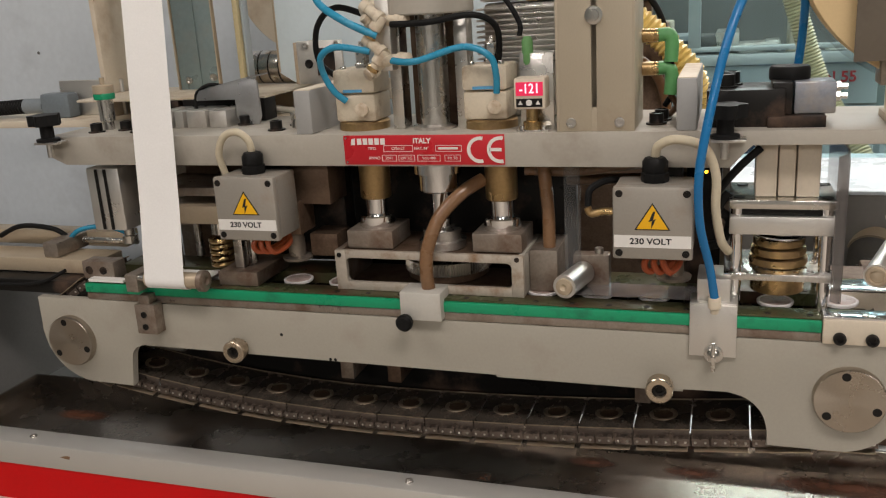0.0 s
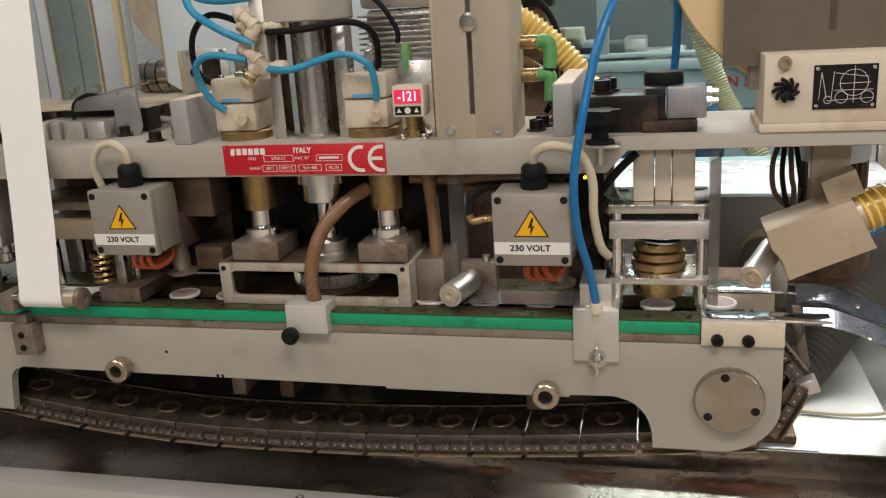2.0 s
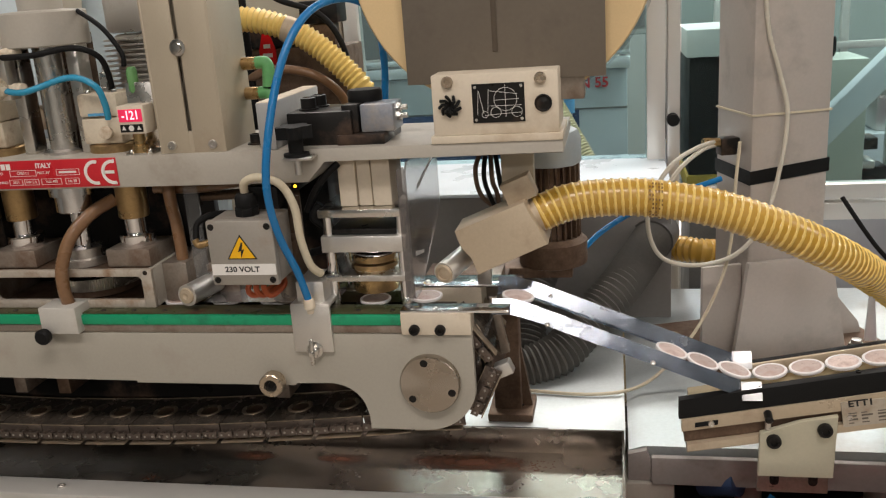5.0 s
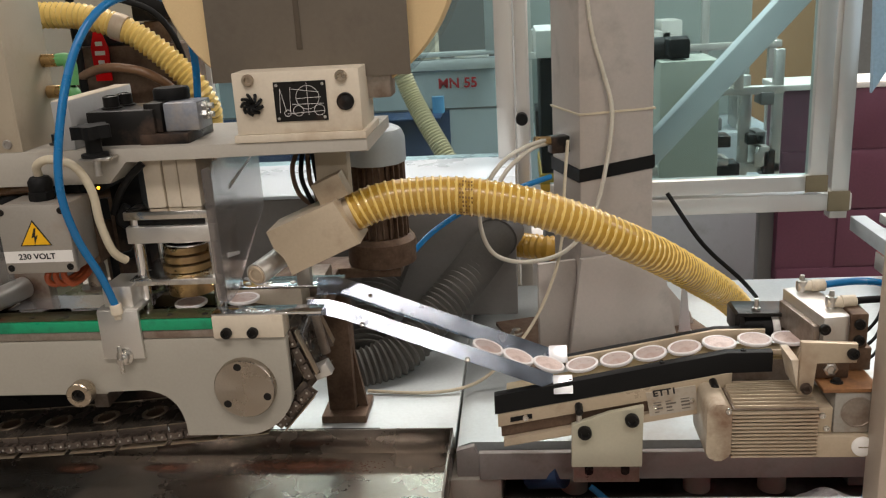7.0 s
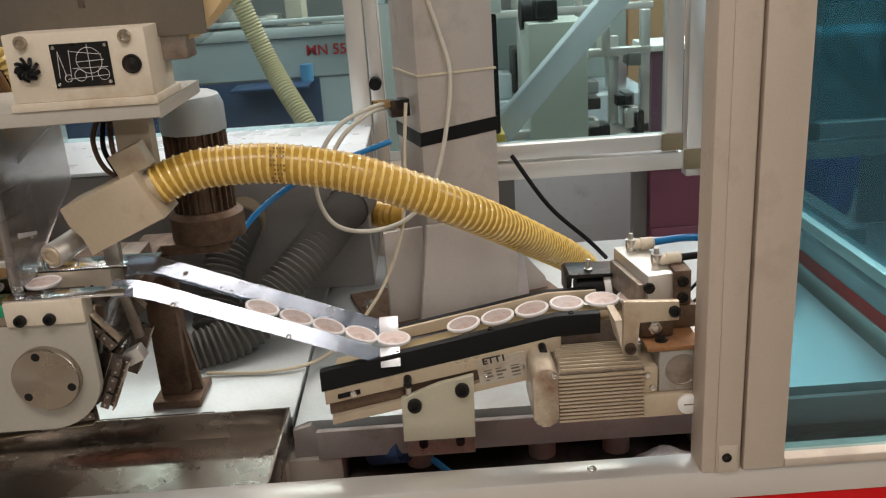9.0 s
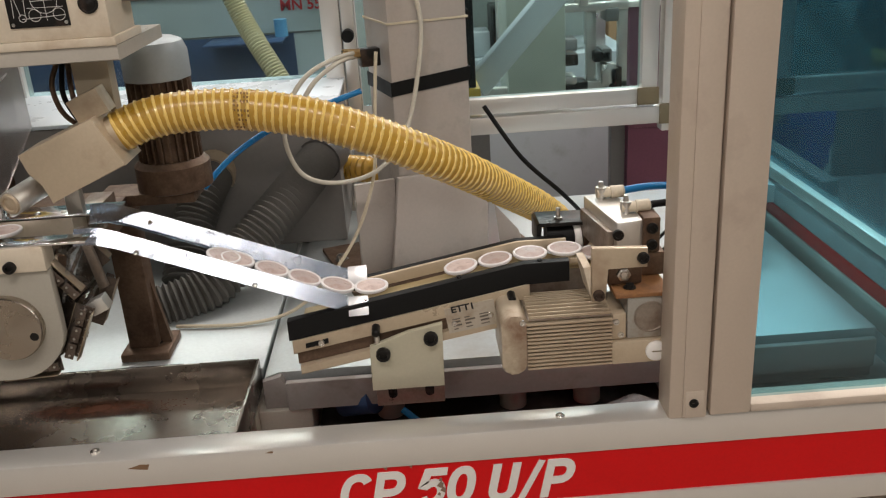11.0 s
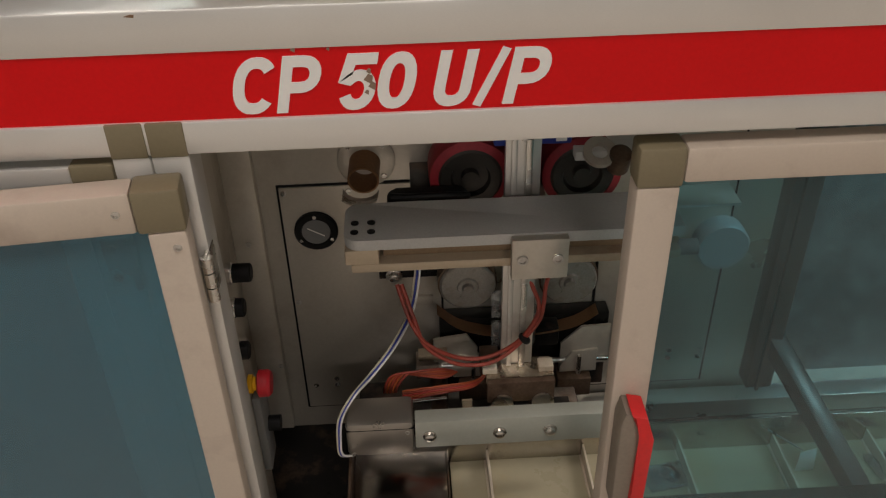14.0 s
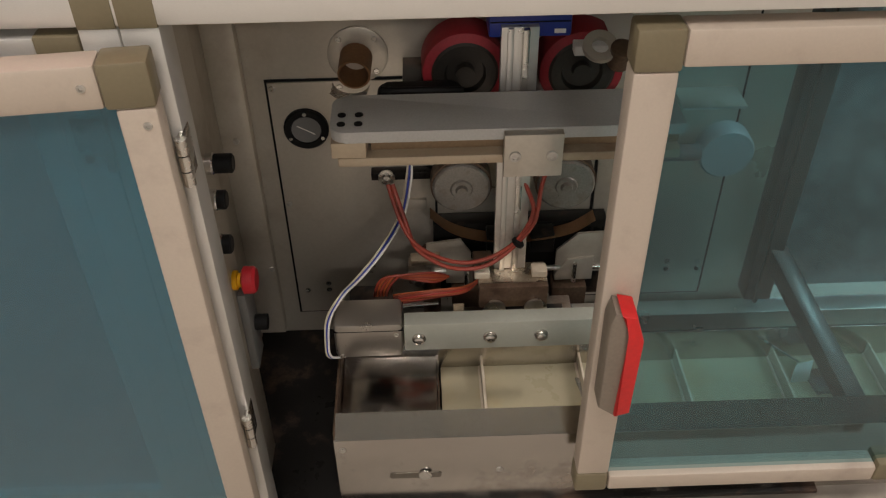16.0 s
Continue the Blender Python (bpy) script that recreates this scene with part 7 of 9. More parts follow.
part("cylinder_slide", box(B(), -0.030, -0.0215, -0.05, 0.05, 1.196, 1.232, 0.001, yaw_), DIRTY, ec)
part("cylinder_base", box(B(), -0.018, 0.018, -0.05, 0.055, 1.171, 1.2035, 0.002, yaw_), RUSTY, ec)
part("cylinder_head", box(B(), 0.944, 0.966, 1.10, 1.15, 1.2035, 1.250, 0.002), RUSTY, ec)
screws("cylinder_screw", [(0.912, 1.100, 1.230), (0.955, 1.10, 1.236), (0.955, 1.10, 1.214)], 0.0072, BLACKM, ec, h=0.004)
each("port_fitting", lambda bm, x, y: lathe(bm, (x, y, 1.246), (0, 0, 1), [(0.006, 0), (0.006, 0.004), (0.0075, 0.005), (0.0075, 0.016), (0.004, 0.017), (0.003, 0.024)], 12), [(0.912, 1.20), (0.930, 1.135)], STEEL, ac)
each("elbow", lambda bm, x, y: lathe(bm, (x, y, 1.254), (1, 0, 0.02), [(0.007, -0.006), (0.0075, 0.010), (0.007, 0.012), (0.0085, 0.013), (0.0085, 0.030), (0.005, 0.032)], 12), [(0.912, 1.20), (0.930, 1.135)], FITTING, ac)
hose("air_hose", [(0.940, 1.20, 1.255), (0.99, 1.21, 1.255), (1.04, 1.23, 1.24), (1.10, 1.26, 1.19), (1.16, 1.30, 1.10)], 0.0052, BLUE, "blue air hose leaving the conveyor's cylinder", group="air hoses")
hose("black_hose", [(0.958, 1.135, 1.255), (1.01, 1.14, 1.253), (1.07, 1.17, 1.22), (1.13, 1.22, 1.12)], 0.0048, BLACK, "black air hose leaving the conveyor's cylinder", group="black hoses")
for i in range(3):
    hose("thin_cable", [(0.962, 1.13, 1.20 - 0.02 * i), (0.995, 1.15, 1.22 - 0.025 * i), (1.03, 1.2, 1.24 - 0.035 * i), (1.08, 1.26, 1.20 - 0.03 * i)], 0.0022, BLACK, "thin black cable by the conveyor", "cable", "thin cables")
FRAMEG = mat("dark_frame_paint", (0.26, 0.235, 0.22), 0.45, 0.1, 0.08, 30, 0.06, dirt=0.25, dirt_color=(0.15, 0.12, 0.10), dirt_scale=12)
fb = thing("table_frame", (0.7, 1.24, 0.6), "dark grey painted frame under the work table", "frame")
part("front_tube", prism(B(), [(0.417, 0.990), (0.445, 0.9975), (0.452, 0.976), (1.33, 0.9765), (1.33, 0.945), (0.417, 0.945)], 1.222, 1.234, b=0.001), FRAMEG, fb)
part("front_tube", box(B(), 0.452, 1.33, 1.21, 1.2215, 0.946, 0.992, 0.002), FRAMEG, fb)
part("corner_cover", box(B(), 0.405, 0.486, 1.215, 1.30, 0.882, 0.944, 0.004), GREY, fb)
each("leg", lambda bm, x: cyl(bm, (x, 1.26, 0.90), (x, 1.26, 0.976), 0.021, seg=20), [(0.79,), (0.905,), (0.60,)], GREYCOL, fb)
part("blue_valve", cyl(B(), (0.53, 1.25, 0.93), (0.58, 1.22, 0.95), 0.022, seg=18), NAVY, fb)
# near-black shelf colour carries the shade under the work table
part("dark_shelf", box(B(), 0.49, 1.40, 1.06, 1.9, 0.890, 0.898, 0.002), mat("shaded_shelf_brown", (0.06, 0.05, 0.045), 0.5, 0.3, 0.2, 20, 0.1, dirt=0.3, dirt_color=(0.24, 0.22, 0.22), dirt_scale=9), fb)
hose("air_hose", [(0.62, 1.20, 0.94), (0.68, 1.17, 0.905), (0.75, 1.15, 0.900), (0.82, 1.18, 0.93)], 0.005, BLUE, "blue air hose under the work table", group="air hoses")
hose("air_hose", [(0.93, 1.2, 0.90), (0.97, 1.15, 0.92), (1.0, 1.14, 0.96), (1.03, 1.2, 0.98)], 0.006, BLUE, "blue air hose under the work table", group="air hoses")

def crumpled(name, label, cx, cy, cz, rx, ry, rz, amp, material, seed):
    """A crumpled plastic film heap lying at height cz."""
    q = thing(name, (cx, cy, cz), label, "plastic film")
    bm = B()
    bmesh.ops.create_icosphere(bm, subdivisions=4, radius=1, matrix=Matrix.Translation((cx, cy, cz + rz * 0.5)) @ Matrix.Diagonal((rx, ry, rz, 1)))
    for v in bm.verts:
        k = v.co * 26 + Vector((seed, 0, 0))
        v.co += Vector((noise.noise(k), noise.noise(k + Vector((9, 0, 0))), noise.noise(k + Vector((0, 9, 0))))) * amp
        v.co.z = max(v.co.z, cz)
    part("film", bm, material, q)
    return q


DIMFILM = mat("dark_clear_film", (0.16, 0.145, 0.14), 0.22, 0.0, 0.3, 12, 0.4, coat=0.4)
PALEFILM = mat("pale_plastic_bag", (0.52, 0.48, 0.48), 0.3, 0.0, 0.1, 12, 0.3, coat=0.2)
crumpled("plastic_film", "crumpled dark clear film under the work table", 0.69, 1.14, 0.899, 0.10, 0.05, 0.022, 0.014, DIMFILM, 0)
crumpled("plastic_bag", "pale folded plastic bag under the work table", 0.96, 1.17, 0.899, 0.055, 0.04, 0.03, 0.012, PALEFILM, 4)

# ---- column behind ----
colm = Matrix.Translation((0.634, 1.56, 0)) @ pose(0, 0, 0, 0, 0, 17.7)
cl = thing("steel_column", (0.70, 1.63, 0.998), "grey painted square steel column with black tape", "column", kind="structure")
part("shaft", box(B(), 0, 0.142, 0, 0.142, 0.999, 2.4, 0.006, colm), GREYCOL, cl)
part("base_sheet", prism(B(), [(-0.03, 0.999), (0.19, 0.999), (0.152, 1.19), (-0.004, 1.19)], -0.014, -0.002, colm, b=0.001), GREYCOL, cl)
part("gusset", box(B(), -0.075, -0.002, 0.02, 0.03, 0.999, 1.18, 0.001, colm), GREYCOL, cl)
part("gusset", prism(B(), [(0.144, 0.999), (0.26, 0.999), (0.25, 1.03), (0.144, 1.16)], 0.05, 0.06, colm, b=0.0008), GREYCOL, cl)
part("base_flange", box(B(), -0.11, 0.27, -0.04, 0.2, 0.9982, 1.006, 0.001, colm), RUSTY, cl)
each("anchor_bolt", lambda bm, x, y: lathe(bm, colm @ Vector((x, y, 1.006)), (0, 0, 1), [(0.014, 0), (0.014, 0.003), (0.010, 0.003), (0.010, 0.011), (0.003, 0.012)], 6), [(-0.085, -0.02), (0.215, -0.005), (-0.09, 0.12)], STEEL, cl)
bm = B()
prism(bm, [(-0.0015, 1.330), (0.1435, 1.343), (0.1435, 1.367), (-0.0015, 1.354)], -0.0015, -0.0002, colm)
box(bm, -0.0015, -0.0002, 0.0, 0.1435, 1.329, 1.354, 0, colm)
box(bm, 0.1422, 0.1435, 0.0, 0.142, 1.343, 1.367, 0, colm)
part("tape_band", bm, BLACK, cl, "black insulating tape")
part("cable_tie", box(B(), -0.0015, 0.1435, -0.0018, 0.1435, 1.449, 1.4525, 0, colm), CREAM, cl)
part("hose_union", box(B(), -0.04, -0.006, 0.03, 0.055, 1.38, 1.41, 0.002, colm), BLACKM, cl)
part("union_nut", cyl(B(), colm @ Vector((-0.07, 0.04, 1.405)), colm @ Vector((-0.035, 0.04, 1.402)), 0.008, seg=6), BRASS, cl)
hose("milky_tube", [(0.575, 1.58, 1.405), (0.54, 1.54, 1.402), (0.50, 1.50, 1.385), (0.47, 1.48, 1.345), (0.457, 1.48, 1.285), (0.478, 1.49, 1.225), (0.532, 1.50, 1.204), (0.60, 1.50, 1.22), (0.648, 1.515, 1.27), (0.675, 1.535, 1.35), (0.690, 1.555, 1.45), (0.676, 1.56, 1.52), (0.655, 1.56, 1.60), (0.64, 1.55, 1.75)], 0.0039, CLEARH, "milky plastic tube looped beside the column", "tube", seg=12)
hose("milky_tube", [(0.578, 1.585, 1.398), (0.55, 1.55, 1.396), (0.51, 1.51, 1.372), (0.48, 1.49, 1.33)], 0.0039, CLEARH, "milky plastic tube beside the column", "tube", seg=12)
hose("thin_tube", [(0.613, 1.545, 1.41), (0.605, 1.53, 1.33), (0.60, 1.52, 1.25), (0.585, 1.51, 1.18), (0.55, 1.50, 1.10), (0.50, 1.46, 1.045), (0.44, 1.42, 1.01), (0.36, 1.40, 1.003), (0.25, 1.41, 1.003)], 0.003, CREAM, "thin cream tube trailing over the table", "tube")
hose("air_hose", [(0.33, 1.42, 1.235), (0.378, 1.47, 1.275), (0.46, 1.50, 1.315), (0.583, 1.54, 1.348)], 0.005, BLUE, "blue air hose to the column", group="air hoses")
hose("black_hose", [(0.79, 1.58, 1.30), (0.85, 1.56, 1.21), (0.92, 1.56, 1.14), (0.96, 1.60, 1.09)], 0.004, BLACK, "black cable running down beside the column", group="black hoses")

# cabinet and grey ducts behind the table
bc = thing("rear_cabinet", (0.2, 1.95, 0.998), "dark grey cabinet with glare put into the pale top's colour", "cabinet")
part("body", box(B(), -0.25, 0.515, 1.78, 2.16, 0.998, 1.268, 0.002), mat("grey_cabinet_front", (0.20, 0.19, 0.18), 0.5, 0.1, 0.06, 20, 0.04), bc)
# the top's pale blue holds the bright reflection that lies on it
part("top", box(B(), -0.252, 0.518, 1.776, 2.163, 1.268, 1.276, 0.002), mat("cabinet_top_glare", (0.66, 0.73, 0.78), 0.32, 0.1, 0.03, 20, 0.02), bc)
for nm, pts in (("grey_duct", [(0.475, 1.775, 1.17), (0.45, 1.70, 1.155), (0.41, 1.62, 1.125), (0.35, 1.56, 1.075), (0.29, 1.50, 1.03), (0.20, 1.46, 1.01)]), ("grey_duct", [(0.262, 1.775, 1.155), (0.25, 1.72, 1.13), (0.235, 1.68, 1.09), (0.225, 1.64, 1.04), (0.22, 1.60, 1.0)])):
    dk_ = thing(nm, (0.35, 1.65, 1.0), "grey corrugated exhaust duct behind the table", "duct", "grey exhaust ducts")
    e_ = even(smooth_path(pts, 14), 0.0028)
    part("corrugated_wall", sweep(B(), e_, [0.038 + 0.0035 * math.sin(i * 1.57) for i in range(len(e_))], 24), RUBBER, dk_)
    part("cuff", cyl(B(), pts[0], Vector(pts[0]) + (Vector(pts[0]) - Vector(pts[1])).normalized() * 0.05, 0.045, seg=24), mat("dark_cuff", (0.09, 0.085, 0.08), 0.5) if pts[0][0] > 0.4 else BEIGE, dk_)
e_ = even(smooth_path([(0.10, 2.55, 1.75), (0.16, 2.55, 1.56), (0.22, 2.55, 1.39), (0.27, 2.5, 1.30), (0.33, 2.45, 1.20), (0.40, 2.4, 1.05), (0.44, 2.36, 0.6), (0.45, 2.35, 0.03)], 14), 0.0022)
cd = thing("cream_duct", (0.25, 2.5, 1.0), "cream-yellow ribbed duct hanging behind", "duct")
part("corrugated_wall", sweep(B(), e_, [0.0265 + 0.0018 * math.sin(i * 1.57) for i in range(len(e_))], 18), YCREAM, cd)
e_ = even(smooth_path([(-0.50, 1.66, 1.665), (-0.42, 1.65, 1.668), (-0.339, 1.65, 1.667), (-0.274, 1.65, 1.661), (-0.214, 1.65, 1.643), (-0.167, 1.65, 1.616), (-0.127, 1.65, 1.582), (-0.095, 1.65, 1.549), (-0.07, 1.65, 1.516), (-0.062, 1.67, 1.47), (-0.085, 1.70, 1.42), (-0.12, 1.74, 1.38), (-0.17, 1.78, 1.36)], 12), 0.0026)
cd = thing("yellow_duct", (-0.1, 1.65, 1.0), "yellow ribbed duct behind the bracket column", "duct")
part("corrugated_wall", sweep(B(), e_, [0.0225 + 0.0022 * math.sin(i * 1.57) for i in range(len(e_))], 20), YRIB, cd)
part("dirty_patch", lathe(B(), (-0.205, 1.65, 1.638), (0.9, 0, -0.38), [(0.0252, -0.012), (0.0256, -0.006), (0.0256, 0.006), (0.0252, 0.012)], 24), BEIGE, cd, "grubby taped patch")
ru = thing("rear_drive_unit", (-0.28, 1.72, 0.998), "dark oily drive unit with hoses behind the tool column", "drive unit")
part("housing", box(B(), -0.355, -0.125, 1.74, 1.86, 0.998, 1.60, 0.004), RUSTY, ru)
part("upper_block", box(B(), -0.345, -0.205, 1.75, 1.84, 1.602, 1.64, 0.003), BLACKM, ru)
part("valve_box", box(B(), -0.215, -0.135, 1.735, 1.80, 1.645, 1.69, 0.003), BLACKM, ru)
part("valve_stand", box(B(), -0.20, -0.15, 1.75, 1.79, 1.602, 1.644, 0.002), RUSTY, ru)
part("red_tag", prism(B(), [(-0.305, 1.535), (-0.272, 1.535), (-0.270, 1.60), (-0.281, 1.632), (-0.296, 1.632), (-0.306, 1.60)], 1.728, 1.7305, b=0.0005), RED, ru, "red tag with white marks")
each("tag_mark", lambda bm, z, w: box(bm, -0.288 - w, -0.288 + w, 1.7265, 1.728, z, z + 0.008, 0), [(1.603, 0.007), (1.585, 0.010), (1.567, 0.006)], WHITE, ru)
part("side_tube", cyl(B(), (-0.318, 1.70, 0.999), (-0.318, 1.70, 1.76), 0.008, seg=14), BLACK, ru)
part("drain_hose", cable([(-0.32, 1.70, 1.548), (-0.27, 1.68, 1.562), (-0.22, 1.67, 1.562), (-0.17, 1.68, 1.545), (-0.13, 1.70, 1.50), (-0.11, 1.73, 1.40)], 0.009, 12), BROWNH, ru, "brown hose bent over the unit")
part("cable_loom", cable([(-0.30, 1.71, 1.75), (-0.25, 1.705, 1.70), (-0.16, 1.71, 1.66), (-0.12, 1.72, 1.58), (-0.115, 1.73, 1.45)], 0.006, 10), BLACK, ru)
rpn = thing("rear_panel", (-0.4, 2.11, 0.998), "beige-grey sheet panel with an upright post behind the machine", "panel", kind="structure")
part("sheet", box(B(), -0.66, -0.286, 2.115, 2.125, 0.998, 2.3, 0.001), SBM, rpn)
part("post", box(B(), -0.285, -0.240, 2.09, 2.14, 0.998, 2.3, 0.003), SBM, rpn)
part("post", box(B(), -0.236, -0.198, 2.095, 2.14, 0.998, 2.3, 0.003), PROFILE, rpn)
e_ = even(smooth_path([(0.50, 1.9, 1.12), (0.56, 1.85, 1.125), (0.60, 1.85, 1.12), (0.66, 1.9, 1.10)], 12), 0.003)
cd = thing("yellow_duct", (0.58, 1.87, 1.1), "short piece of yellow ribbed duct behind the column", "duct")
part("corrugated_wall", sweep(B(), e_, [0.026 + 0.002 * math.sin(i * 1.57) for i in range(len(e_))], 18), YHOSE, cd)

# ---- capsules ----
def capsule():
    c = thing("coffee_capsule", (0, 0, 0), "white plastic coffee capsule with brown filter lid", "capsule", "coffee capsules")
    part("rim", lathe(B(), (0, 0, -0.0055), (0, 0, 1), [(0.0175, 0), (0.0205, 0.0), (0.0225, 0.0015), (0.0228, 0.0045), (0.0215, 0.0055), (0.0195, 0.0052), (0.0190, 0.0042)], 30, close=True), POD, c, "white rim")
    bm = B()
    lathe(bm, (0, 0, -0.0052), (0, 0, 1), [(0.0185, 0.0), (0.0190, 0.0043), (0.001, 0.0047)], 30)
    part("lid", bm, PODTOP, c, "brown ribbed filter lid")
    return c


CAPS = [capsule()]
for i in range(36):
    CAPS.append(copy_thing(CAPS[0], Matrix.Identity(4)))


# ---- lower compartment ----
INOX = mat("satin_compartment_sheet", (0.56, 0.515, 0.44), 0.38, 0.5, 0.06, 30, 0.05, dirt=0.2, dirt_color=(0.34, 0.28, 0.21), dirt_scale=4)
lc = thing("compartment_wall", (0.9, 1.47, 0), "satin steel back and side walls of the lower compartment", "wall", kind="structure")
part("back_sheet", box(B(), 0.40, 1.345, 1.462, 1.475, 0.02, 0.95, 0.001), INOX, lc)
part("side_sheet", box(B(), 0.395, 0.406, 1.19, 1.462, 0.0, 0.95, 0.001), INOX, lc)
part("side_strip", box(B(), 0.406, 0.455, 1.438, 1.46, 0.04, 0.92, 0.001), INOX, lc)
part("control_strip", box(B(), 0.440, 0.460, 1.052, 1.19, 0.0, 0.868, 0.001), INOX, lc)
part("partition", box(B(), -1.3, 0.40, 1.46, 1.475, 0.0, 0.95, 0.001), BLUEGREY, lc)
part("end_sheet", box(B(), 1.346, 1.95, 1.462, 1.475, 0.10, 0.95, 0.001), mat("slate_end_sheet", (0.25, 0.27, 0.28), 0.35, 0.3, 0.2, 14, 0.06, dirt=0.3, dirt_color=(0.42, 0.46, 0.47), dirt_scale=7), lc)
part("top_sheet", box(B(), 0.40, 1.345, 1.24, 1.462, 0.868, 0.880, 0.001), INOX, lc)
part("floor_sheet", box(B(), 0.40, 1.345, 1.06, 1.47, 0.012, 0.02, 0.001), BLACKM, lc)
pn = part("inset_panel", box(B(), 0.488, 0.745, 1.4575, 1.4615, 0.075, 0.562, 0.001), INOX, lc)
part("panel_gap", box(B(), 0.484, 0.749, 1.4608, 1.4618, 0.071, 0.566, 0), BLACK, lc)
screws("panel_screw", [(0.495, 1.4575, 0.552), (0.495, 1.4575, 0.33), (0.545, 1.4575, 0.13), (0.545, 1.4575, 0.145), (0.505, 1.4575, 0.13), (0.60, 1.4575, 0.552), (0.72, 1.4575, 0.552), (0.43, 1.438, 0.47), (0.45, 1.438, 0.20)], 0.005, STEEL, lc, h=0.002)
pn2 = part("inset_panel", box(B(), 1.02, 1.238, 1.4575, 1.4615, 0.095, 0.80, 0.001), INOX, lc)
part("panel_gap", box(B(), 1.015, 1.2425, 1.4608, 1.4618, 0.0905, 0.80, 0), BLACK, lc)
screws("panel_screw", [(1.17, 1.4575, 0.155), (1.227, 1.4575, 0.155), (1.17, 1.4575, 0.173), (1.227, 1.4575, 0.17), (1.15, 1.4575, 0.50)], 0.005, STEEL, lc, h=0.002)
for i, z in enumerate((0.622, 0.580, 0.523)):
    kn = thing("selector_knob", (0.46, 1.135 - 0.012 * i, z), "black knob with chrome collar on the control strip", "knob", "selector knobs")
    yy = 1.150 - 0.018 * i
    part("collar", lathe(B(), (0.46, yy, z), (1, 0, 0), [(0.014, 0), (0.014, 0.008), (0.012, 0.010)], 22), CHROME, kn)
    part("cap", lathe(B(), (0.469, yy, z), (1, 0, 0), [(0.0125, 0), (0.0125, 0.010 if i else 0.022), (0.010, 0.012 if i else 0.024), (0.001, 0.012 if i else 0.024)], 22), BLACK, kn)
eb = thing("emergency_button", (0.46, 1.155, 0.41), "red mushroom emergency button", "button")
part("collar", lathe(B(), (0.46, 1.155, 0.425), (1, 0, 0), [(0.014, 0), (0.014, 0.006), (0.010, 0.007), (0.010, 0.014)], 20), WARN, eb)
part("mushroom", lathe(B(), (0.472, 1.155, 0.425), (1, 0, 0), [(0.014, 0), (0.0195, 0.003), (0.0195, 0.016), (0.016, 0.020), (0.001, 0.0205)], 26), mat("red_button", (0.50, 0.02, 0.03), 0.4), eb)
ga = thing("round_gauge", (0.541, 1.455, 0.445), "round black dial gauge on the back panel", "gauge")
part("bezel", lathe(B(), (0.541, 1.4575, 0.480), (0, -1, 0), [(0.036, 0), (0.036, 0.006), (0.033, 0.009), (0.025, 0.009), (0.024, 0.006), (0.001, 0.006)], 40), BLACK, ga)
part("dial", lathe(B(), (0.541, 1.4515, 0.480), (0, -1, 0), [(0.0235, 0), (0.0235, 0.0008), (0.001, 0.0008)], 32), DARKG, ga)
part("needle", box(B(), -0.016, 0.016, 1.4495, 1.4503, -0.0008, 0.0008, 0, Matrix.Translation((0.541, 0, 0.480)) @ pose(0, 0, 0, 0, 30, 0)), WHITE, ga)
screws("bezel_screw", [(0.541 + 0.0295 * math.cos(radians(a)), 1.4485, 0.480 + 0.0295 * math.sin(radians(a))) for a in (90, 210, 330)], 0.003, STEEL, ga, h=0.0012)
pf = thing("dust_pipe", (0.63, 1.44, 0.56), "brown-stained pipe stub on a round flange", "pipe")
part("flange", lathe(B(), (0.632, 1.4615, 0.606), (0, -1, 0), [(0.046, 0), (0.046, 0.005), (0.044, 0.006), (0.026, 0.006)], 36), INOX, pf)
screws("flange_screw", [(0.632 + 0.038 * math.cos(radians(a)), 1.4555, 0.606 + 0.038 * math.sin(radians(a))) for a in (45, 135, 225, 315)], 0.0045, STEEL, pf, h=0.002)
part("pipe", lathe(B(), (0.630, 1.456, 0.604), (-0.04, -1, -0.12), [(0.0215, 0), (0.0245, 0.0), (0.0245, 0.048), (0.0215, 0.048)], 28, close=True), mat("rusty_pipe", (0.22, 0.11, 0.05), 0.6, 0.3, 0.2, 40, 0.2), pf)
bm = B()
bmr = []
for j, (y, z) in enumerate(((1.39, 0.600), (1.33, 0.614), (1.285, 0.640))):
    bmr.append([bm.verts.new((0.626 + (0.028 - 0.002 * j) * math.cos(radians(a)), y, z + 0.022 * math.sin(radians(a)) * (1 - 0.45 * j))) for a in range(180, 361, 20)])
for a, c in zip(bmr, bmr[1:]):
    for k in range(len(a) - 1):
        bm.faces.new((a[k], a[k + 1], c[k + 1], c[k]))
bmesh.ops.solidify(bm, geom=bm.faces[:], thickness=0.0015)
part("scoop", bm, STEEL, pf)
rc = thing("rubber_chute", (0.74, 1.35, 0.54), "black rubber chute lip", "chute")
part("lip", prism(B(), rbox(0.665, 0.785, 0.574, 0.621, 0.014), 1.315, 1.345, b=0.004), BLACK, rc)
part("lip_edge", cable([(0.672, 1.318, 0.623), (0.70, 1.312, 0.625), (0.75, 1.312, 0.625), (0.785, 1.318, 0.620)], 0.005, 8), BLACK, rc)
part("stay", box(B(), 0.70, 0.74, 1.345, 1.4575, 0.585, 0.60, 0.001), BLACKM, rc)
PULLEYM = mat("oily_pulley_steel", (0.30, 0.285, 0.26), 0.4, 0.6, 0.2, 60, 0.1, dirt=0.3, dirt_color=(0.16, 0.12, 0.09), dirt_scale=30)
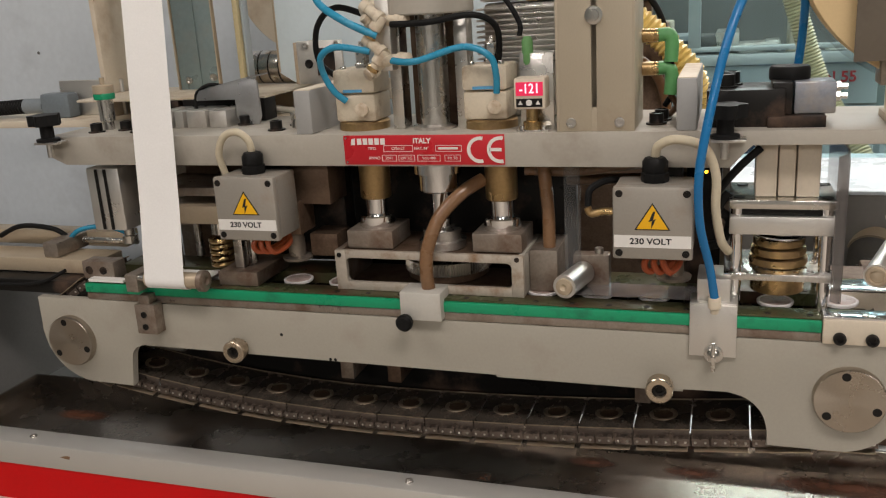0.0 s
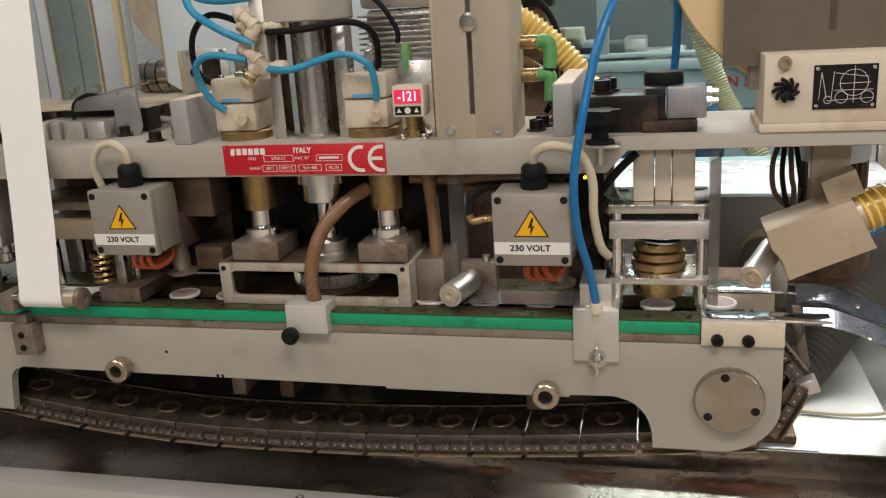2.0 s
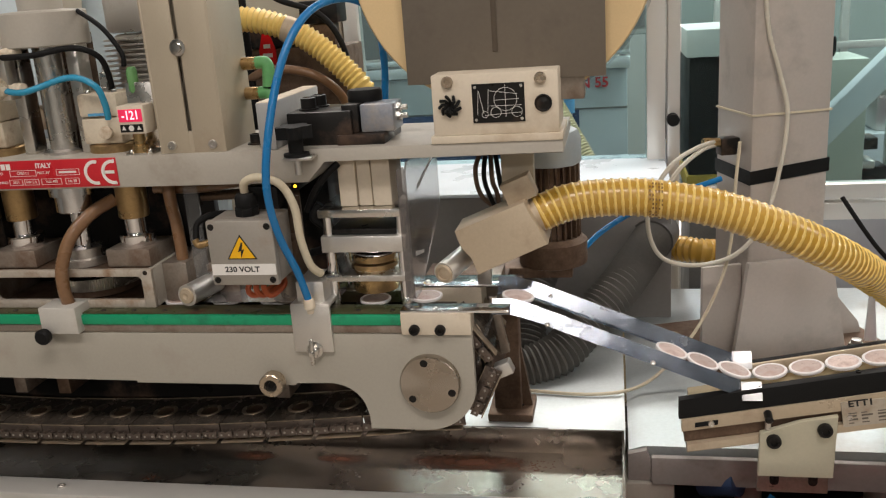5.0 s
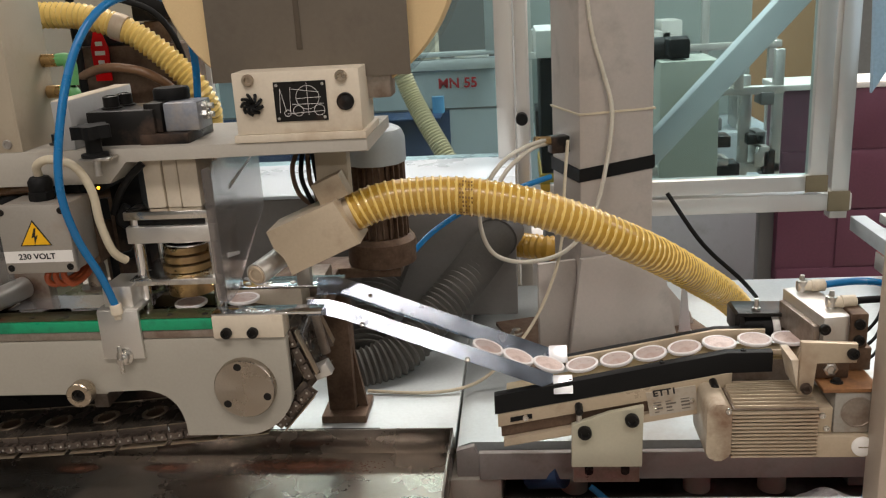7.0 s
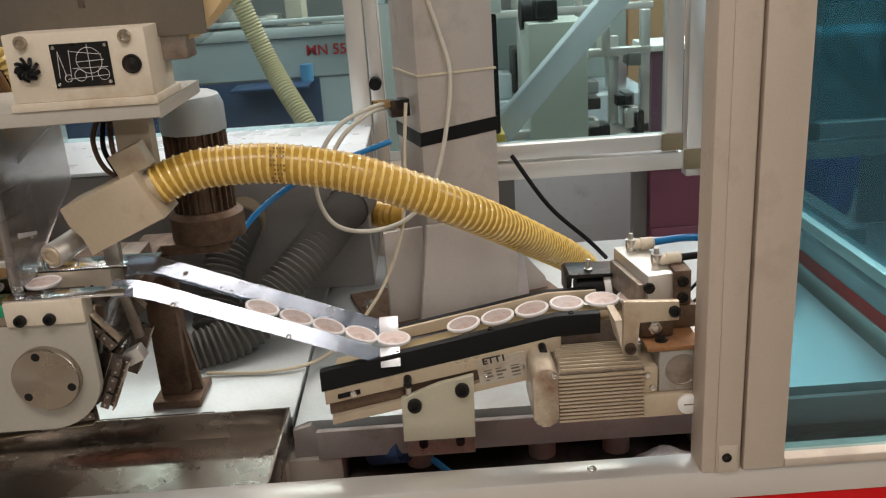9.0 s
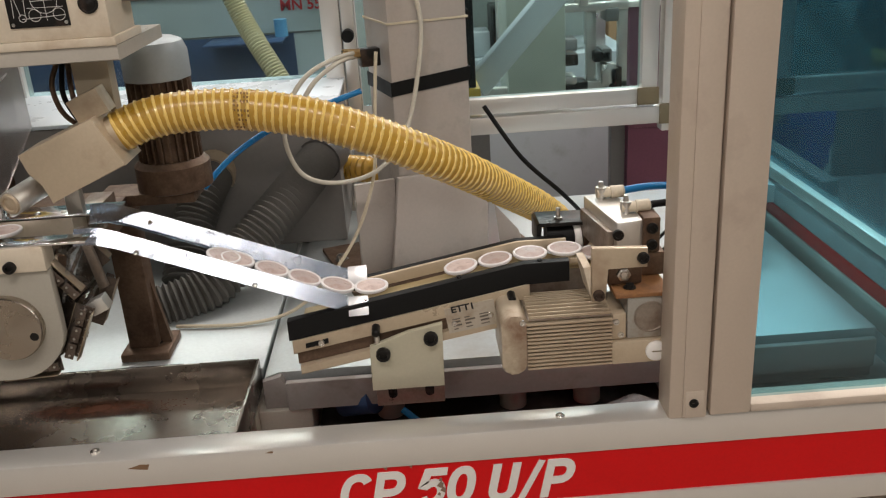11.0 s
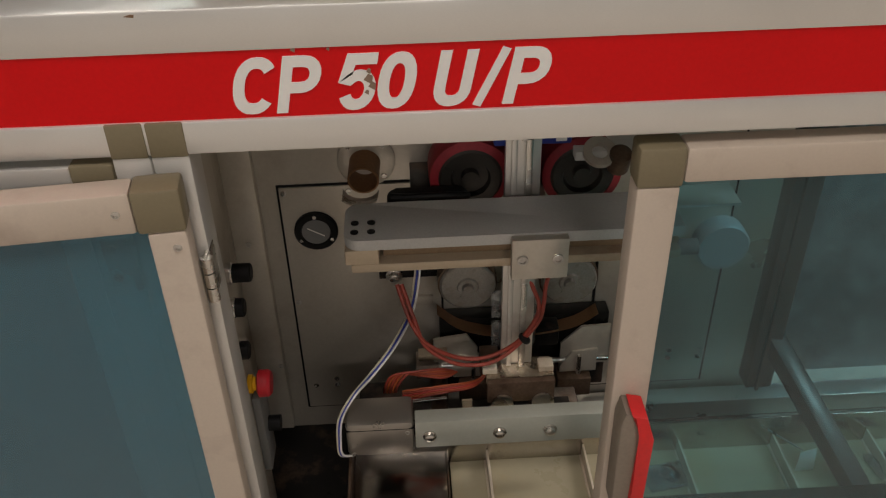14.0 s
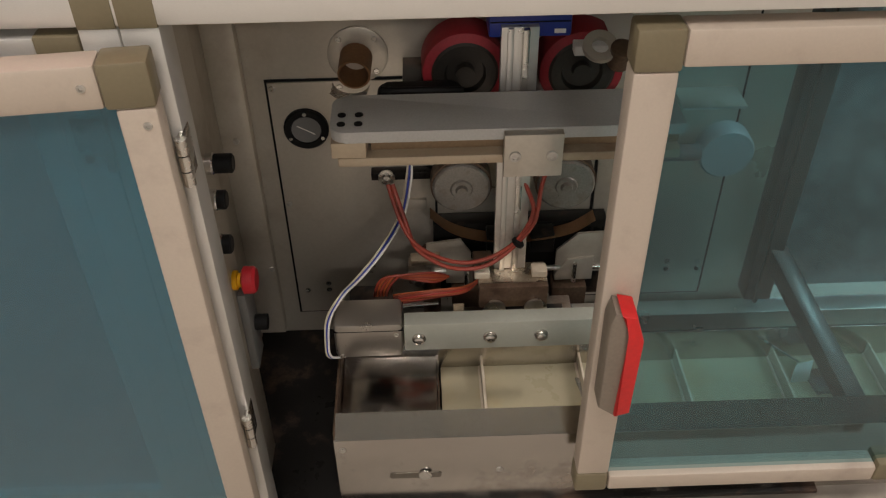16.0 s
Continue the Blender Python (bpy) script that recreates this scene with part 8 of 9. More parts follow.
for cx, cz, yy in ((0.790, 0.622, 1.36), (0.957, 0.620, 1.36)):
    rw = thing("red_drive_wheel", (cx, yy, cz - 0.06), "red rubber drive wheel with dark hub", "wheel", "red drive wheels")
    part("tyre", lathe(B(), (cx, yy, cz), (0, 1, 0), [(0.048, 0), (0.060, 0.004), (0.062, 0.012), (0.062, 0.055), (0.060, 0.06), (0.045, 0.06)], 44, close=True), REDW, rw)
    part("hub", lathe(B(), (cx, yy + 0.002, cz), (0, -1, 0), [(0.049, -0.03), (0.049, 0), (0.044, 0.004), (0.030, 0.004), (0.027, -0.006), (0.014, -0.006), (0.013, 0.006), (0.001, 0.006)], 36), mat("black_iron_hub", (0.04, 0.035, 0.03), 0.45, 0.4, 0.2, 40, 0.1), rw)
    part("shaft", cyl(B(), (cx, yy + 0.03, cz), (cx, 1.4575, cz), 0.014, seg=16), STEEL, rw)
    lw = thing("belt_pulley", (cx, 1.37, 0.30), "steel belt pulley with brown belt", "pulley", "belt pulleys")
    pz = 0.411
    part("disc", lathe(B(), (cx - 0.004, 1.375, pz), (0, -1, 0), [(0.044, -0.03), (0.046, -0.028), (0.046, 0), (0.043, 0.003), (0.018, 0.003), (0.016, 0.006), (0.010, 0.006), (0.008, 0.012), (0.001, 0.012)], 40), PULLEYM, lw)
    part("belt_rim", lathe(B(), (cx - 0.004, 1.38, pz), (0, 1, 0), [(0.046, 0), (0.049, 0.001), (0.049, 0.03), (0.046, 0.031)], 40, close=True), RUSTY, lw)
    part("shaft", cyl(B(), (cx - 0.004, 1.40, pz), (cx - 0.004, 1.4575, pz), 0.012, seg=14), STEEL, lw)
bx = thing("blue_sensor_box", (0.89, 1.34, 0.66), "dark blue plastic sensor box", "box")
part("box", box(B(), 0.818, 0.928, 1.31, 1.40, 0.700, 0.742, 0.004), mat("deep_blue_plastic", (0.02, 0.035, 0.22), 0.4), bx)
part("lid_line", box(B(), 0.820, 0.926, 1.3085, 1.31, 0.722, 0.7235, 0), BLACK, bx)
part("bracket", box(B(), 0.85, 0.90, 1.40, 1.4575, 0.70, 0.735, 0.002), INOX, bx)
part("print_bar", box(B(), 0.905, 0.920, 1.3088, 1.31, 0.706, 0.712, 0), WHITE, bx)
ec2 = thing("eye_bracket", (0.97, 1.3, 0.66), "steel eye bracket with rusty pin", "bracket")
part("eye", lathe(B(), (0.972, 1.33, 0.672), (0, -0.5, 0.8), [(0.012, 0), (0.024, 0), (0.024, 0.008), (0.012, 0.008)], 22, close=True), INOX, ec2)
part("pin", lathe(B(), (1.0, 1.32, 0.668), (0, -0.4, 0.9), [(0.016, -0.02), (0.016, 0.012), (0.012, 0.014), (0.001, 0.014)], 18), RUSTY, ec2)
part("stay", box(B(), 0.94, 1.04, 1.34, 1.4575, 0.655, 0.670, 0.002), WHITE, ec2)
vs = thing("strap_rail", (0.885, 1.44, 0.15), "bright aluminium vertical rail", "rail")
part("rail", box(B(), 0.834, 0.884, 1.30, 1.312, 0.305, 0.72, 0.001), ALU, vs)
part("rib", box(B(), 0.842, 0.850, 1.294, 1.2997, 0.305, 0.72, 0.0008), ALU, vs)
part("rib", box(B(), 0.862, 0.871, 1.290, 1.2997, 0.305, 0.72, 0.0008), STEEL, vs)
part("foot", box(B(), 0.808, 0.917, 1.268, 1.315, 0.289, 0.3045, 0.002), NICKEL, vs)
part("foot_lip", box(B(), 0.808, 0.917, 1.255, 1.2675, 0.262, 0.3045, 0.002), RUSTY, vs)
for px in (0.814, 0.905):
    part("foot_tab", box(B(), px - 0.012, px + 0.012, 1.276, 1.298, 0.305, 0.316, 0.001), OFFWHITE, vs)
part("mount", box(B(), 0.85, 0.88, 1.3125, 1.4575, 0.64, 0.66, 0.001), INOX, vs)
ga_ = thing("film_guide", (0.80, 1.2, 0.58), "grey steel film guide of two plates with a block", "film guide")
part("top_plate", prism(B(), [(0.98, 0)] + [(1.06, 0), (1.06, 0.092), (0.63, 0.092)] + [(0.63 + 0.0 - 0.02 * math.sin(radians(a)), 0.092 - 0.02 + 0.02 * math.cos(radians(a))) for a in range(15, 91, 15)] + [(0.61, 0.02)] + [(0.63 - 0.02 * math.cos(radians(a)), 0.02 - 0.02 * math.sin(radians(a))) for a in range(15, 91, 15)], -0.642, -0.626, Matrix(((1, 0, 0, 0), (0, 0, 1, 1.18), (0, -1, 0, 0), (0, 0, 0, 1))), b=0.0015), mat("cast_grey_arm", (0.50, 0.495, 0.47), 0.42, 0.15, 0.1, 60, 0.1), ga_)
part("low_plate", box(B(), 0.617, 1.06, 1.182, 1.262, 0.588, 0.602, 0.003), BEIGE, ga_)
part("spacer", box(B(), 0.610, 0.655, 1.181, 1.225, 0.6025, 0.6255, 0.002), BEIGE, ga_)
part("inner_strip", box(B(), 0.66, 1.06, 1.20, 1.24, 0.6025, 0.6255, 0.001), mat("worn_wood_strip", (0.25, 0.17, 0.10), 0.6, 0, 0.2, 30, 0.1), ga_)
blk = part("front_block", box(B(), 0.829, 0.904, 1.166, 1.1795, 0.577, 0.640, 0.0015), INOX, ga_)
screws("block_screw", [(0.843, 1.166, 0.609), (0.890, 1.166, 0.609)], 0.0075, STEEL, blk, h=0.003)
screws("top_screw", [(0.624 + dx, 1.20 + dy, 0.642) for dx in (0, 0.022) for dy in (0, 0.022)], 0.0055, BLACKM, ga_, (0, 0, 1), 0.0015)
part("hanger", box(B(), 0.84, 0.90, 1.262, 1.43, 0.59, 0.60, 0.001), INOX, ga_)
cm = thing("clamp_cross", (0.70, 1.43, 0.39), "small steel clamp on a dark bar", "clamp")
part("bar", box(B(), 0.64, 0.80, 1.44, 1.4575, 0.385, 0.40, 0.001), BLACKM, cm)
part("screw", lathe(B(), (0.665, 1.44, 0.392), (0, -1, 0), [(0.014, 0), (0.014, 0.003), (0.008, 0.004), (0.008, 0.012), (0.002, 0.013)], 18), STEEL, cm)
part("tab", box(B(), 0.67, 0.73, 1.45, 1.4575, 0.315, 0.335, 0.001), INOX, cm)
bl_ = thing("drive_belt", (0.88, 1.40, 0.27), "brown flat drive belt", "belt")
bm = B()
pb = smooth_path([(0.735, 1.40, 0.345), (0.77, 1.40, 0.312), (0.82, 1.40, 0.293), (0.88, 1.40, 0.288), (0.93, 1.40, 0.293), (0.975, 1.40, 0.305), (1.01, 1.40, 0.33)], 6)
pv = None
for p in pb:
    v = [bm.verts.new((p.x, y, p.z)) for y in (1.385, 1.415)]
    if pv:
        bm.faces.new((pv[0], pv[1], v[1], v[0]))
    pv = v
bmesh.ops.solidify(bm, geom=bm.faces[:], thickness=0.003)
part("belt", bm, mat("brown_leather_belt", (0.30, 0.17, 0.09), 0.5, 0, 0.15, 30, 0.05), bl_)
cmx = thing("crimp_mechanism", (0.86, 1.40, 0.1), "oily steel crimping mechanism with rods and brackets", "mechanism")
part("back_block", box(B(), 0.74, 1.04, 1.425, 1.4575, 0.13, 0.30, 0.002), BLACKM, cmx)
for sx, x0 in ((1, 0.79), (-1, 0.985)):
    part("jaw_bracket", prism(B(), [(x0 - 0.03 * sx, 0.20), (x0 + 0.035 * sx, 0.20), (x0 + 0.035 * sx, 0.215), (x0 + 0.015 * sx, 0.245), (x0 - 0.03 * sx, 0.250)], 1.385, 1.40, b=0.001), INOX, cmx)
    part("jaw_rod", cyl(B(), (x0 - 0.05 * sx, 1.39, 0.225), (x0 + 0.06 * sx, 1.39, 0.225), 0.005, seg=12), STEEL, cmx)
    part("jaw_screw", cyl(B(), (x0 + 0.005 * sx, 1.37, 0.21), (x0 + 0.005 * sx, 1.37, 0.250), 0.004, seg=10), STEEL, cmx)
    part("slide_block", box(B(), x0 + 0.01 * sx - 0.03, x0 + 0.01 * sx + 0.03, 1.37, 1.42, 0.155, 0.195, 0.002), RUSTY, cmx)
    part("pulley_arm", box(B(), x0 + 0.06 * sx - 0.02, x0 + 0.06 * sx + 0.02, 1.39, 1.42, 0.26, 0.30, 0.002), BLACKM, cmx)
part("left_block", box(B(), 0.695, 0.735, 1.38, 1.42, 0.205, 0.235, 0.002), DIRTY, cmx)
part("left_bolt", lathe(B(), (0.712, 1.38, 0.215), (0, -1, 0), [(0.013, 0), (0.013, 0.003), (0.008, 0.004), (0.008, 0.012), (0.002, 0.012)], 6), STEEL, cmx)
part("left_bar", box(B(), 0.70, 0.75, 1.37, 1.39, 0.256, 0.268, 0.001), BEIGE, cmx)
part("heater_bar", box(B(), 0.84, 0.975, 1.33, 1.37, 0.155, 0.178, 0.002), DIRTY, cmx)
part("brass_block", box(B(), 0.804, 0.835, 1.335, 1.365, 0.238, 0.290, 0.002), RUSTY, cmx)
part("jaw_plate", prism(B(), [(0.727, 0.214), (0.80, 0.214), (0.804, 0.262), (0.785, 0.293), (0.727, 0.285)], 1.39, 1.396, b=0.001), INOX, cmx)
part("jaw_plate", prism(B(), [(0.95, 0.214), (1.035, 0.214), (1.035, 0.30), (0.985, 0.298), (0.95, 0.262)], 1.39, 1.396, b=0.001), INOX, cmx)
part("column", cyl(B(), (0.735, 1.41, 0.05), (0.735, 1.41, 0.26), 0.016, seg=16), RUSTY, cmx)
part("tie_rod", cyl(B(), (0.62, 1.33, 0.195), (0.745, 1.33, 0.205), 0.0035, seg=10), CHROME, cmx)
part("upright", box(B(), 0.768, 0.785, 1.27, 1.275, 0.20, 0.255, 0.0008), BEIGE, cmx)
part("cover_plate", box(B(), 0.84, 0.95, 1.262, 1.30, 0.215, 0.225, 0.002), BLACKM, cmx)
for i in range(2):
    part("roll_cap", lathe(B(), (0.832 + 0.066 * i, 1.254, 0.262), (0, -1, 0), [(0.018, 0), (0.018, 0.004), (0.012, 0.006), (0.001, 0.006)], 22), STEEL, cmx)
random.seed(5)
SHEATH = mat("red_silicone_sheath", (0.33, 0.055, 0.035), 0.4, 0.0, 0.15, 40, 0.05, dirt=0.25, dirt_color=(0.16, 0.04, 0.03), dirt_scale=30)
for q in (0.0, 0.007):
    hose("orange_wire", [(0.672 + q, 1.33, 0.455), (0.690 + q, 1.30, 0.405), (0.712, 1.285, 0.372 - q), (0.749, 1.283 - q, 0.345 - q), (0.785, 1.282 - q, 0.335 - q), (0.822, 1.282 - q, 0.342 - q), (0.858, 1.283, 0.366 - q), (0.882 + q, 1.285, 0.402), (0.890 + q, 1.29, 0.432), (0.880 + 3 * q, 1.30, 0.462), (0.868 + 6 * q, 1.31, 0.49)], 0.0034, SHEATH, "red silicone wire loop in the compartment", "wire", "red wires")
part("cable_tie", lathe(B(), (0.868, 1.280, 0.374), (0.6, 0, 0.8), [(0.0095, -0.003), (0.0105, -0.002), (0.0105, 0.002), (0.0095, 0.003)], 14), BLACK, cmx)
for i in range(5):
    jit, q = random.uniform(-0.006, 0.006), 0.006 * i
    hose("orange_wire", [(0.640 + q, 1.30, 0.225), (0.642 + 0.8 * q, 1.292, 0.268), (0.656 + q, 1.29, 0.298 + jit), (0.690, 1.29 + 0.4 * q, 0.306 - 0.6 * q), (0.735 + jit, 1.30, 0.300 - 0.8 * q), (0.762, 1.315, 0.278)], 0.0022, WIRE if i % 2 else SHEATH, "orange silicone wire loop by the junction box", "wire", "orange wires")
for i in range(5):
    hose("orange_wire", [(0.614 + 0.008 * i, 1.31, 0.222), (0.66, 1.305, 0.247 - 0.005 * i), (0.735, 1.30, 0.262 - 0.004 * i), (0.79, 1.31, 0.260 - 0.003 * i), (0.82, 1.34, 0.255)], 0.0019, (WIRE, SHEATH, REDWIRE)[i % 3], "orange silicone wire along the beam", "wire", "orange wires")
lb = thing("cross_beam", (0.83, 1.2, 0.24), "pale grey-green cross beam with three bolts", "beam")
part("beam", box(B(), 0.690, 0.985, 1.18, 1.208, 0.248, 0.303, 0.002), mat("pale_sage_paint", (0.36, 0.365, 0.31), 0.42, 0.1, 0.05, 30, 0.03), lb)
each("beam_bolt", lambda bm, x: lathe(bm, (x, 1.18, 0.274), (0, -1, 0), [(0.0105, 0), (0.0105, 0.002), (0.0075, 0.0025), (0.0075, 0.007), (0.006, 0.008), (0.001, 0.008)], 18), [(0.712,), (0.82,), (0.898,)], STEEL, lb)
jx = thing("junction_box", (0.637, 1.2, 0.23), "brushed grey metal junction box", "junction box")
part("box", box(B(), 0.584, 0.688, 1.178, 1.240, 0.236, 0.306, 0.008), mat("brushed_pewter", (0.36, 0.33, 0.29), 0.35, 0.8, 0.08, 40, 0.05, stretch=(1, 8, 8)), jx)
part("lid_seam", box(B(), 0.5835, 0.6885, 1.1775, 1.241, 0.293, 0.2942, 0.0003), BLACK, jx)
screws("box_screw", [(0.594, 1.179, 0.243), (0.678, 1.179, 0.285)], 0.004, STEEL, jx, h=0.0015)
part("support", box(B(), 0.60, 0.67, 1.240, 1.32, 0.24, 0.26, 0.002), BLACKM, jx)
for i, (m_, off) in enumerate(((BLUEWIRE, 0.0), (WHITE, 0.0042), (CREAM, -0.0038))):
    hose("signal_cable", [(0.706 + off * 0.6, 1.38, 0.47), (0.703 + off, 1.36, 0.441), (0.690 + off, 1.345, 0.385), (0.662 + off, 1.28, 0.373), (0.626 + off, 1.25, 0.342), (0.600 + off * 0.7, 1.2, 0.348), (0.578 + off * 0.7, 1.19, 0.312), (0.572 + off * 0.6, 1.185, 0.27), (0.574 + off * 0.6, 1.185, 0.235), (0.60 + off, 1.20, 0.222), (0.63 + off, 1.21, 0.228), (0.635, 1.215, 0.24)], 0.0018, m_, ("dark blue", "white", "cream")[i] + " signal cable looping to the junction box", "cable", "signal cables")
wb = thing("waste_bin", (0.78, 1.15, 0.02), "stainless waste bin with folded rim and cream divider", "bin")
part("front_sheet", box(B(), 0.580, 1.75, 1.068, 1.072, 0.02, 0.176, 0.001), STAINLESS, wb)
bm = B()
a = [bm.verts.new(v) for v in ((0.582, 1.068, 0.1765), (1.75, 1.068, 0.1765), (1.75, 1.088, 0.216), (0.586, 1.088, 0.216))]
bm.faces.new(a)
bmesh.ops.solidify(bm, geom=bm.faces[:], thickness=0.002)
part("folded_rim", bm, STAINLESS, wb)
part("side_sheet", box(B(), 0.580, 0.584, 1.0725, 1.262, 0.02, 0.19, 0.001), RUSTY, wb)
part("back_sheet", box(B(), 0.584, 1.75, 1.258, 1.262, 0.02, 0.19, 0.001), STAINLESS, wb)
part("side_tray", box(B(), 0.586, 0.738, 1.10, 1.258, 0.148, 0.152, 0.001), STAINLESS, wb)
part("cream_tray", box(B(), 0.745, 1.755, 1.10, 1.258, 0.120, 0.124, 0.001), mat("cream_laminate", (0.46, 0.41, 0.28), 0.4, 0, 0.05, 10, 0.02, dirt=0.25, dirt_color=(0.45, 0.36, 0.2)), wb)
part("divider", box(B(), 0.7385, 0.7415, 1.10, 1.256, 0.10, 0.156, 0.0008), STAINLESS, wb)
screws("rim_screw", [(0.592, 1.068, 0.155), (0.83, 1.068, 0.095), (0.905, 1.088, 0.20)], 0.005, STEEL, wb, h=0.002)
part("slot", prism(B(), rbox(0.66, 0.74, 0.082, 0.094, 0.0055), 1.0665, 1.0685), mat("shadowed_steel", (0.2, 0.18, 0.15), 0.4, 0.8), wb)
part("slot_bolt", lathe(B(), (0.715, 1.0665, 0.091), (0, -1, 0), [(0.010, 0), (0.010, 0.003), (0.001, 0.004)], 18), STEEL, wb)
BELT_V, CLEAT = 0.33, 0.168
BX0, BX1, BR, BZ = 0.772, 1.755, 0.0259, 0.124
BLOOP = 2 * (BX1 - BX0) + 2 * math.pi * BR
NCLEAT = round(BLOOP / CLEAT)


def cleat_pose(s):
    """Along the belt's top run to the right, round, and back below."""
    s %= BLOOP
    run, half = BX1 - BX0, math.pi * BR
    if s < run:
        return pose(BX0 + s, 1.18, BZ)
    s -= run
    if s < half:
        a = s / BR
        return pose(BX1 + BR * math.sin(a), 1.18, BZ - BR + BR * math.cos(a), 0, math.degrees(a), 0)
    s -= half
    if s < run:
        return pose(BX1 - s, 1.18, BZ - 2 * BR, 0, 180, 0)
    a = math.pi + (s - run) / BR
    return pose(BX0 + BR * math.sin(a), 1.18, BZ - BR + BR * math.cos(a), 0, math.degrees(a), 0)


ck = thing("belt_cleat", (0, 0, 0), "cream plastic cleat on the sachet belt", "cleat", "belt cleats")
part("bar", box(B(), -0.0018, 0.0018, -0.078, 0.076, 0.0004, 0.028, 0.0006), OFFWHITE, ck)
part("foot", box(B(), -0.005, 0.005, -0.078, 0.076, 0.0002, 0.003, 0.0005), OFFWHITE, ck)
CLEATS = [ck] + [copy_thing(ck, Matrix.Identity(4)) for i in range(NCLEAT - 1)]

sa = thing("sachet", (0, 0, 0), "clear film sachet holding a black capsule", "sachet", "film sachets")
bm = B()
bmesh.ops.create_grid(bm, x_segments=16, y_segments=12, size=1, matrix=Matrix.Diagonal((0.036, 0.027, 1, 1)))
for v in bm.verts:
    e = max(0.0, 1 - (v.co.x / 0.030) ** 2) * max(0.0, 1 - (v.co.y / 0.022) ** 2)
    v.co.z = 0.004 + 0.012 * e + 0.004 * noise.noise(v.co * 90)
bmesh.ops.solidify(bm, geom=bm.faces[:], thickness=0.0006)
part("film", bm, glass("shiny_sachet_film", (0.86, 0.88, 0.88), 0.08, 0.86, 0.30), sa, "shiny clear film")
part("capsule", lathe(B(), (0.008, 0.003, 0.002), (0.2, 0.1, 1), [(0.014, 0), (0.0185, 0.002), (0.0185, 0.007), (0.012, 0.010)], 20), BLACK, sa, "black capsule")
part("print", box(B(), -0.024, -0.008, -0.012, 0.012, 0.0025, 0.0030, 0.0002), DARKG, sa)
part("seal", box(B(), -0.002, 0.030, -0.0262, -0.0215, 0.0040, 0.0052, 0.0004), FILM, sa, "bright crimped seal")
SACHETS = [sa] + [copy_thing(sa, Matrix.Identity(4)) for i in range(4)]
lk = thing("latch_plate", (0.47, 1.2, 0.3), "dark latch plate behind the open door", "latch")
part("plate", box(B(), 0.460, 0.472, 1.15, 1.20, 0.25, 0.40, 0.002), DARKG, lk)
part("roller", cyl(B(), (0.472, 1.18, 0.32), (0.49, 1.18, 0.32), 0.012, seg=16), BLACK, lk)

# machinery seen through the lower glass door
rg = thing("inner_profile", (1.2, 1.25, 0.1), "dark profile frame behind the lower glass door", "frame")
DPROF = mat("dark_bronze_profile", (0.085, 0.08, 0.072), 0.38, 0.4, 0.1, 40, 0.05)
part("upright", box(B(), 1.285, 1.332, 1.36, 1.40, 0.16, 0.868, 0.003), DPROF, rg)
part("upright_web", box(B(), 1.300, 1.306, 1.352, 1.3598, 0.16, 0.868, 0.001), DPROF, rg)
d0, d1 = Vector((1.320, 1.375, 0.262)), Vector((1.42, 1.10, 0.105))
part("diagonal", box(B(), -0.017, 0.017, -0.017, 0.017, 0, (d1 - d0).length, 0.003, Matrix.Translation(d0) @ (d1 - d0).to_track_quat("Z", "X").to_matrix().to_4x4()), DPROF, rg)
part("rail", box(B(), 1.0, 1.94, 1.415, 1.455, 0.034, 0.076, 0.002), ALU, rg, "bright aluminium cross rail")
part("rail_foot", box(B(), 1.0, 1.94, 1.425, 1.455, 0.0205, 0.0335, 0.001), DARKG, rg)
part("rod", cyl(B(), (1.244, 1.2, 0.234), (1.324, 1.2, 0.172), 0.0018, seg=10), STEEL, rg)
hr = thing("round_hub", (1.222, 1.43, 0.39), "blue-grey round hub on a shaft", "hub")
part("disc", lathe(B(), (1.222, 1.457, 0.427), (0, -1, 0), [(0.045, 0), (0.045, 0.03), (0.042, 0.034), (0.001, 0.034)], 32), BLUEGREY, hr)
part("shaft", cyl(B(), (1.10, 1.43, 0.43), (1.178, 1.43, 0.43), 0.014, seg=14), DARKG, hr)
br2 = thing("wall_bracket", (1.177, 1.43, 0.53), "folded grey wall bracket on the back sheet", "bracket")
part("shelf", box(B(), 1.125, 1.225, 1.395, 1.4575, 0.530, 0.535, 0.001), ALU, br2)
part("web", prism(B(), [(1.13, 0.529), (1.22, 0.529), (1.175, 0.495)], 1.452, 1.4573, b=0.0005), DARKG, br2)
pt = thing("paper_tag", (1.34, 1.2, 0.124), "white paper tag lying in the bin", "paper")
part("sheet", prism(B(), [(1.322, 0.1245), (1.352, 0.1245), (1.348, 0.175), (1.322, 0.168)], 1.198, 1.1995, pose(0, 0, 0, 0, 0, 0), b=0.0003), WHITE, pt)


# ---- surroundings ----
lp = thing("partition_panel", (-1.8, 1.76, 0), "pale blue-grey smooth partition panel behind the machine", "panel", kind="structure")
part("panel", box(B(), -4.5, -0.66, 1.75, 1.78, 0, 2.6, 0.002), PANELW, lp)
part("rivet", lathe(B(), (-1.58, 1.75, 1.60), (0, -1, 0), [(0.004, 0), (0.003, 0.002), (0.001, 0.002)], 10), DARKG, lp)
db = thing("dark_base_panel", (-1.6, 1.6, 0.9), "dark grey base panel at the infeed", "panel", kind="structure")
part("panel", box(B(), -2.6, -1.276, 1.06, 1.40, 0.60, 1.245, 0.003), DARKG, db)

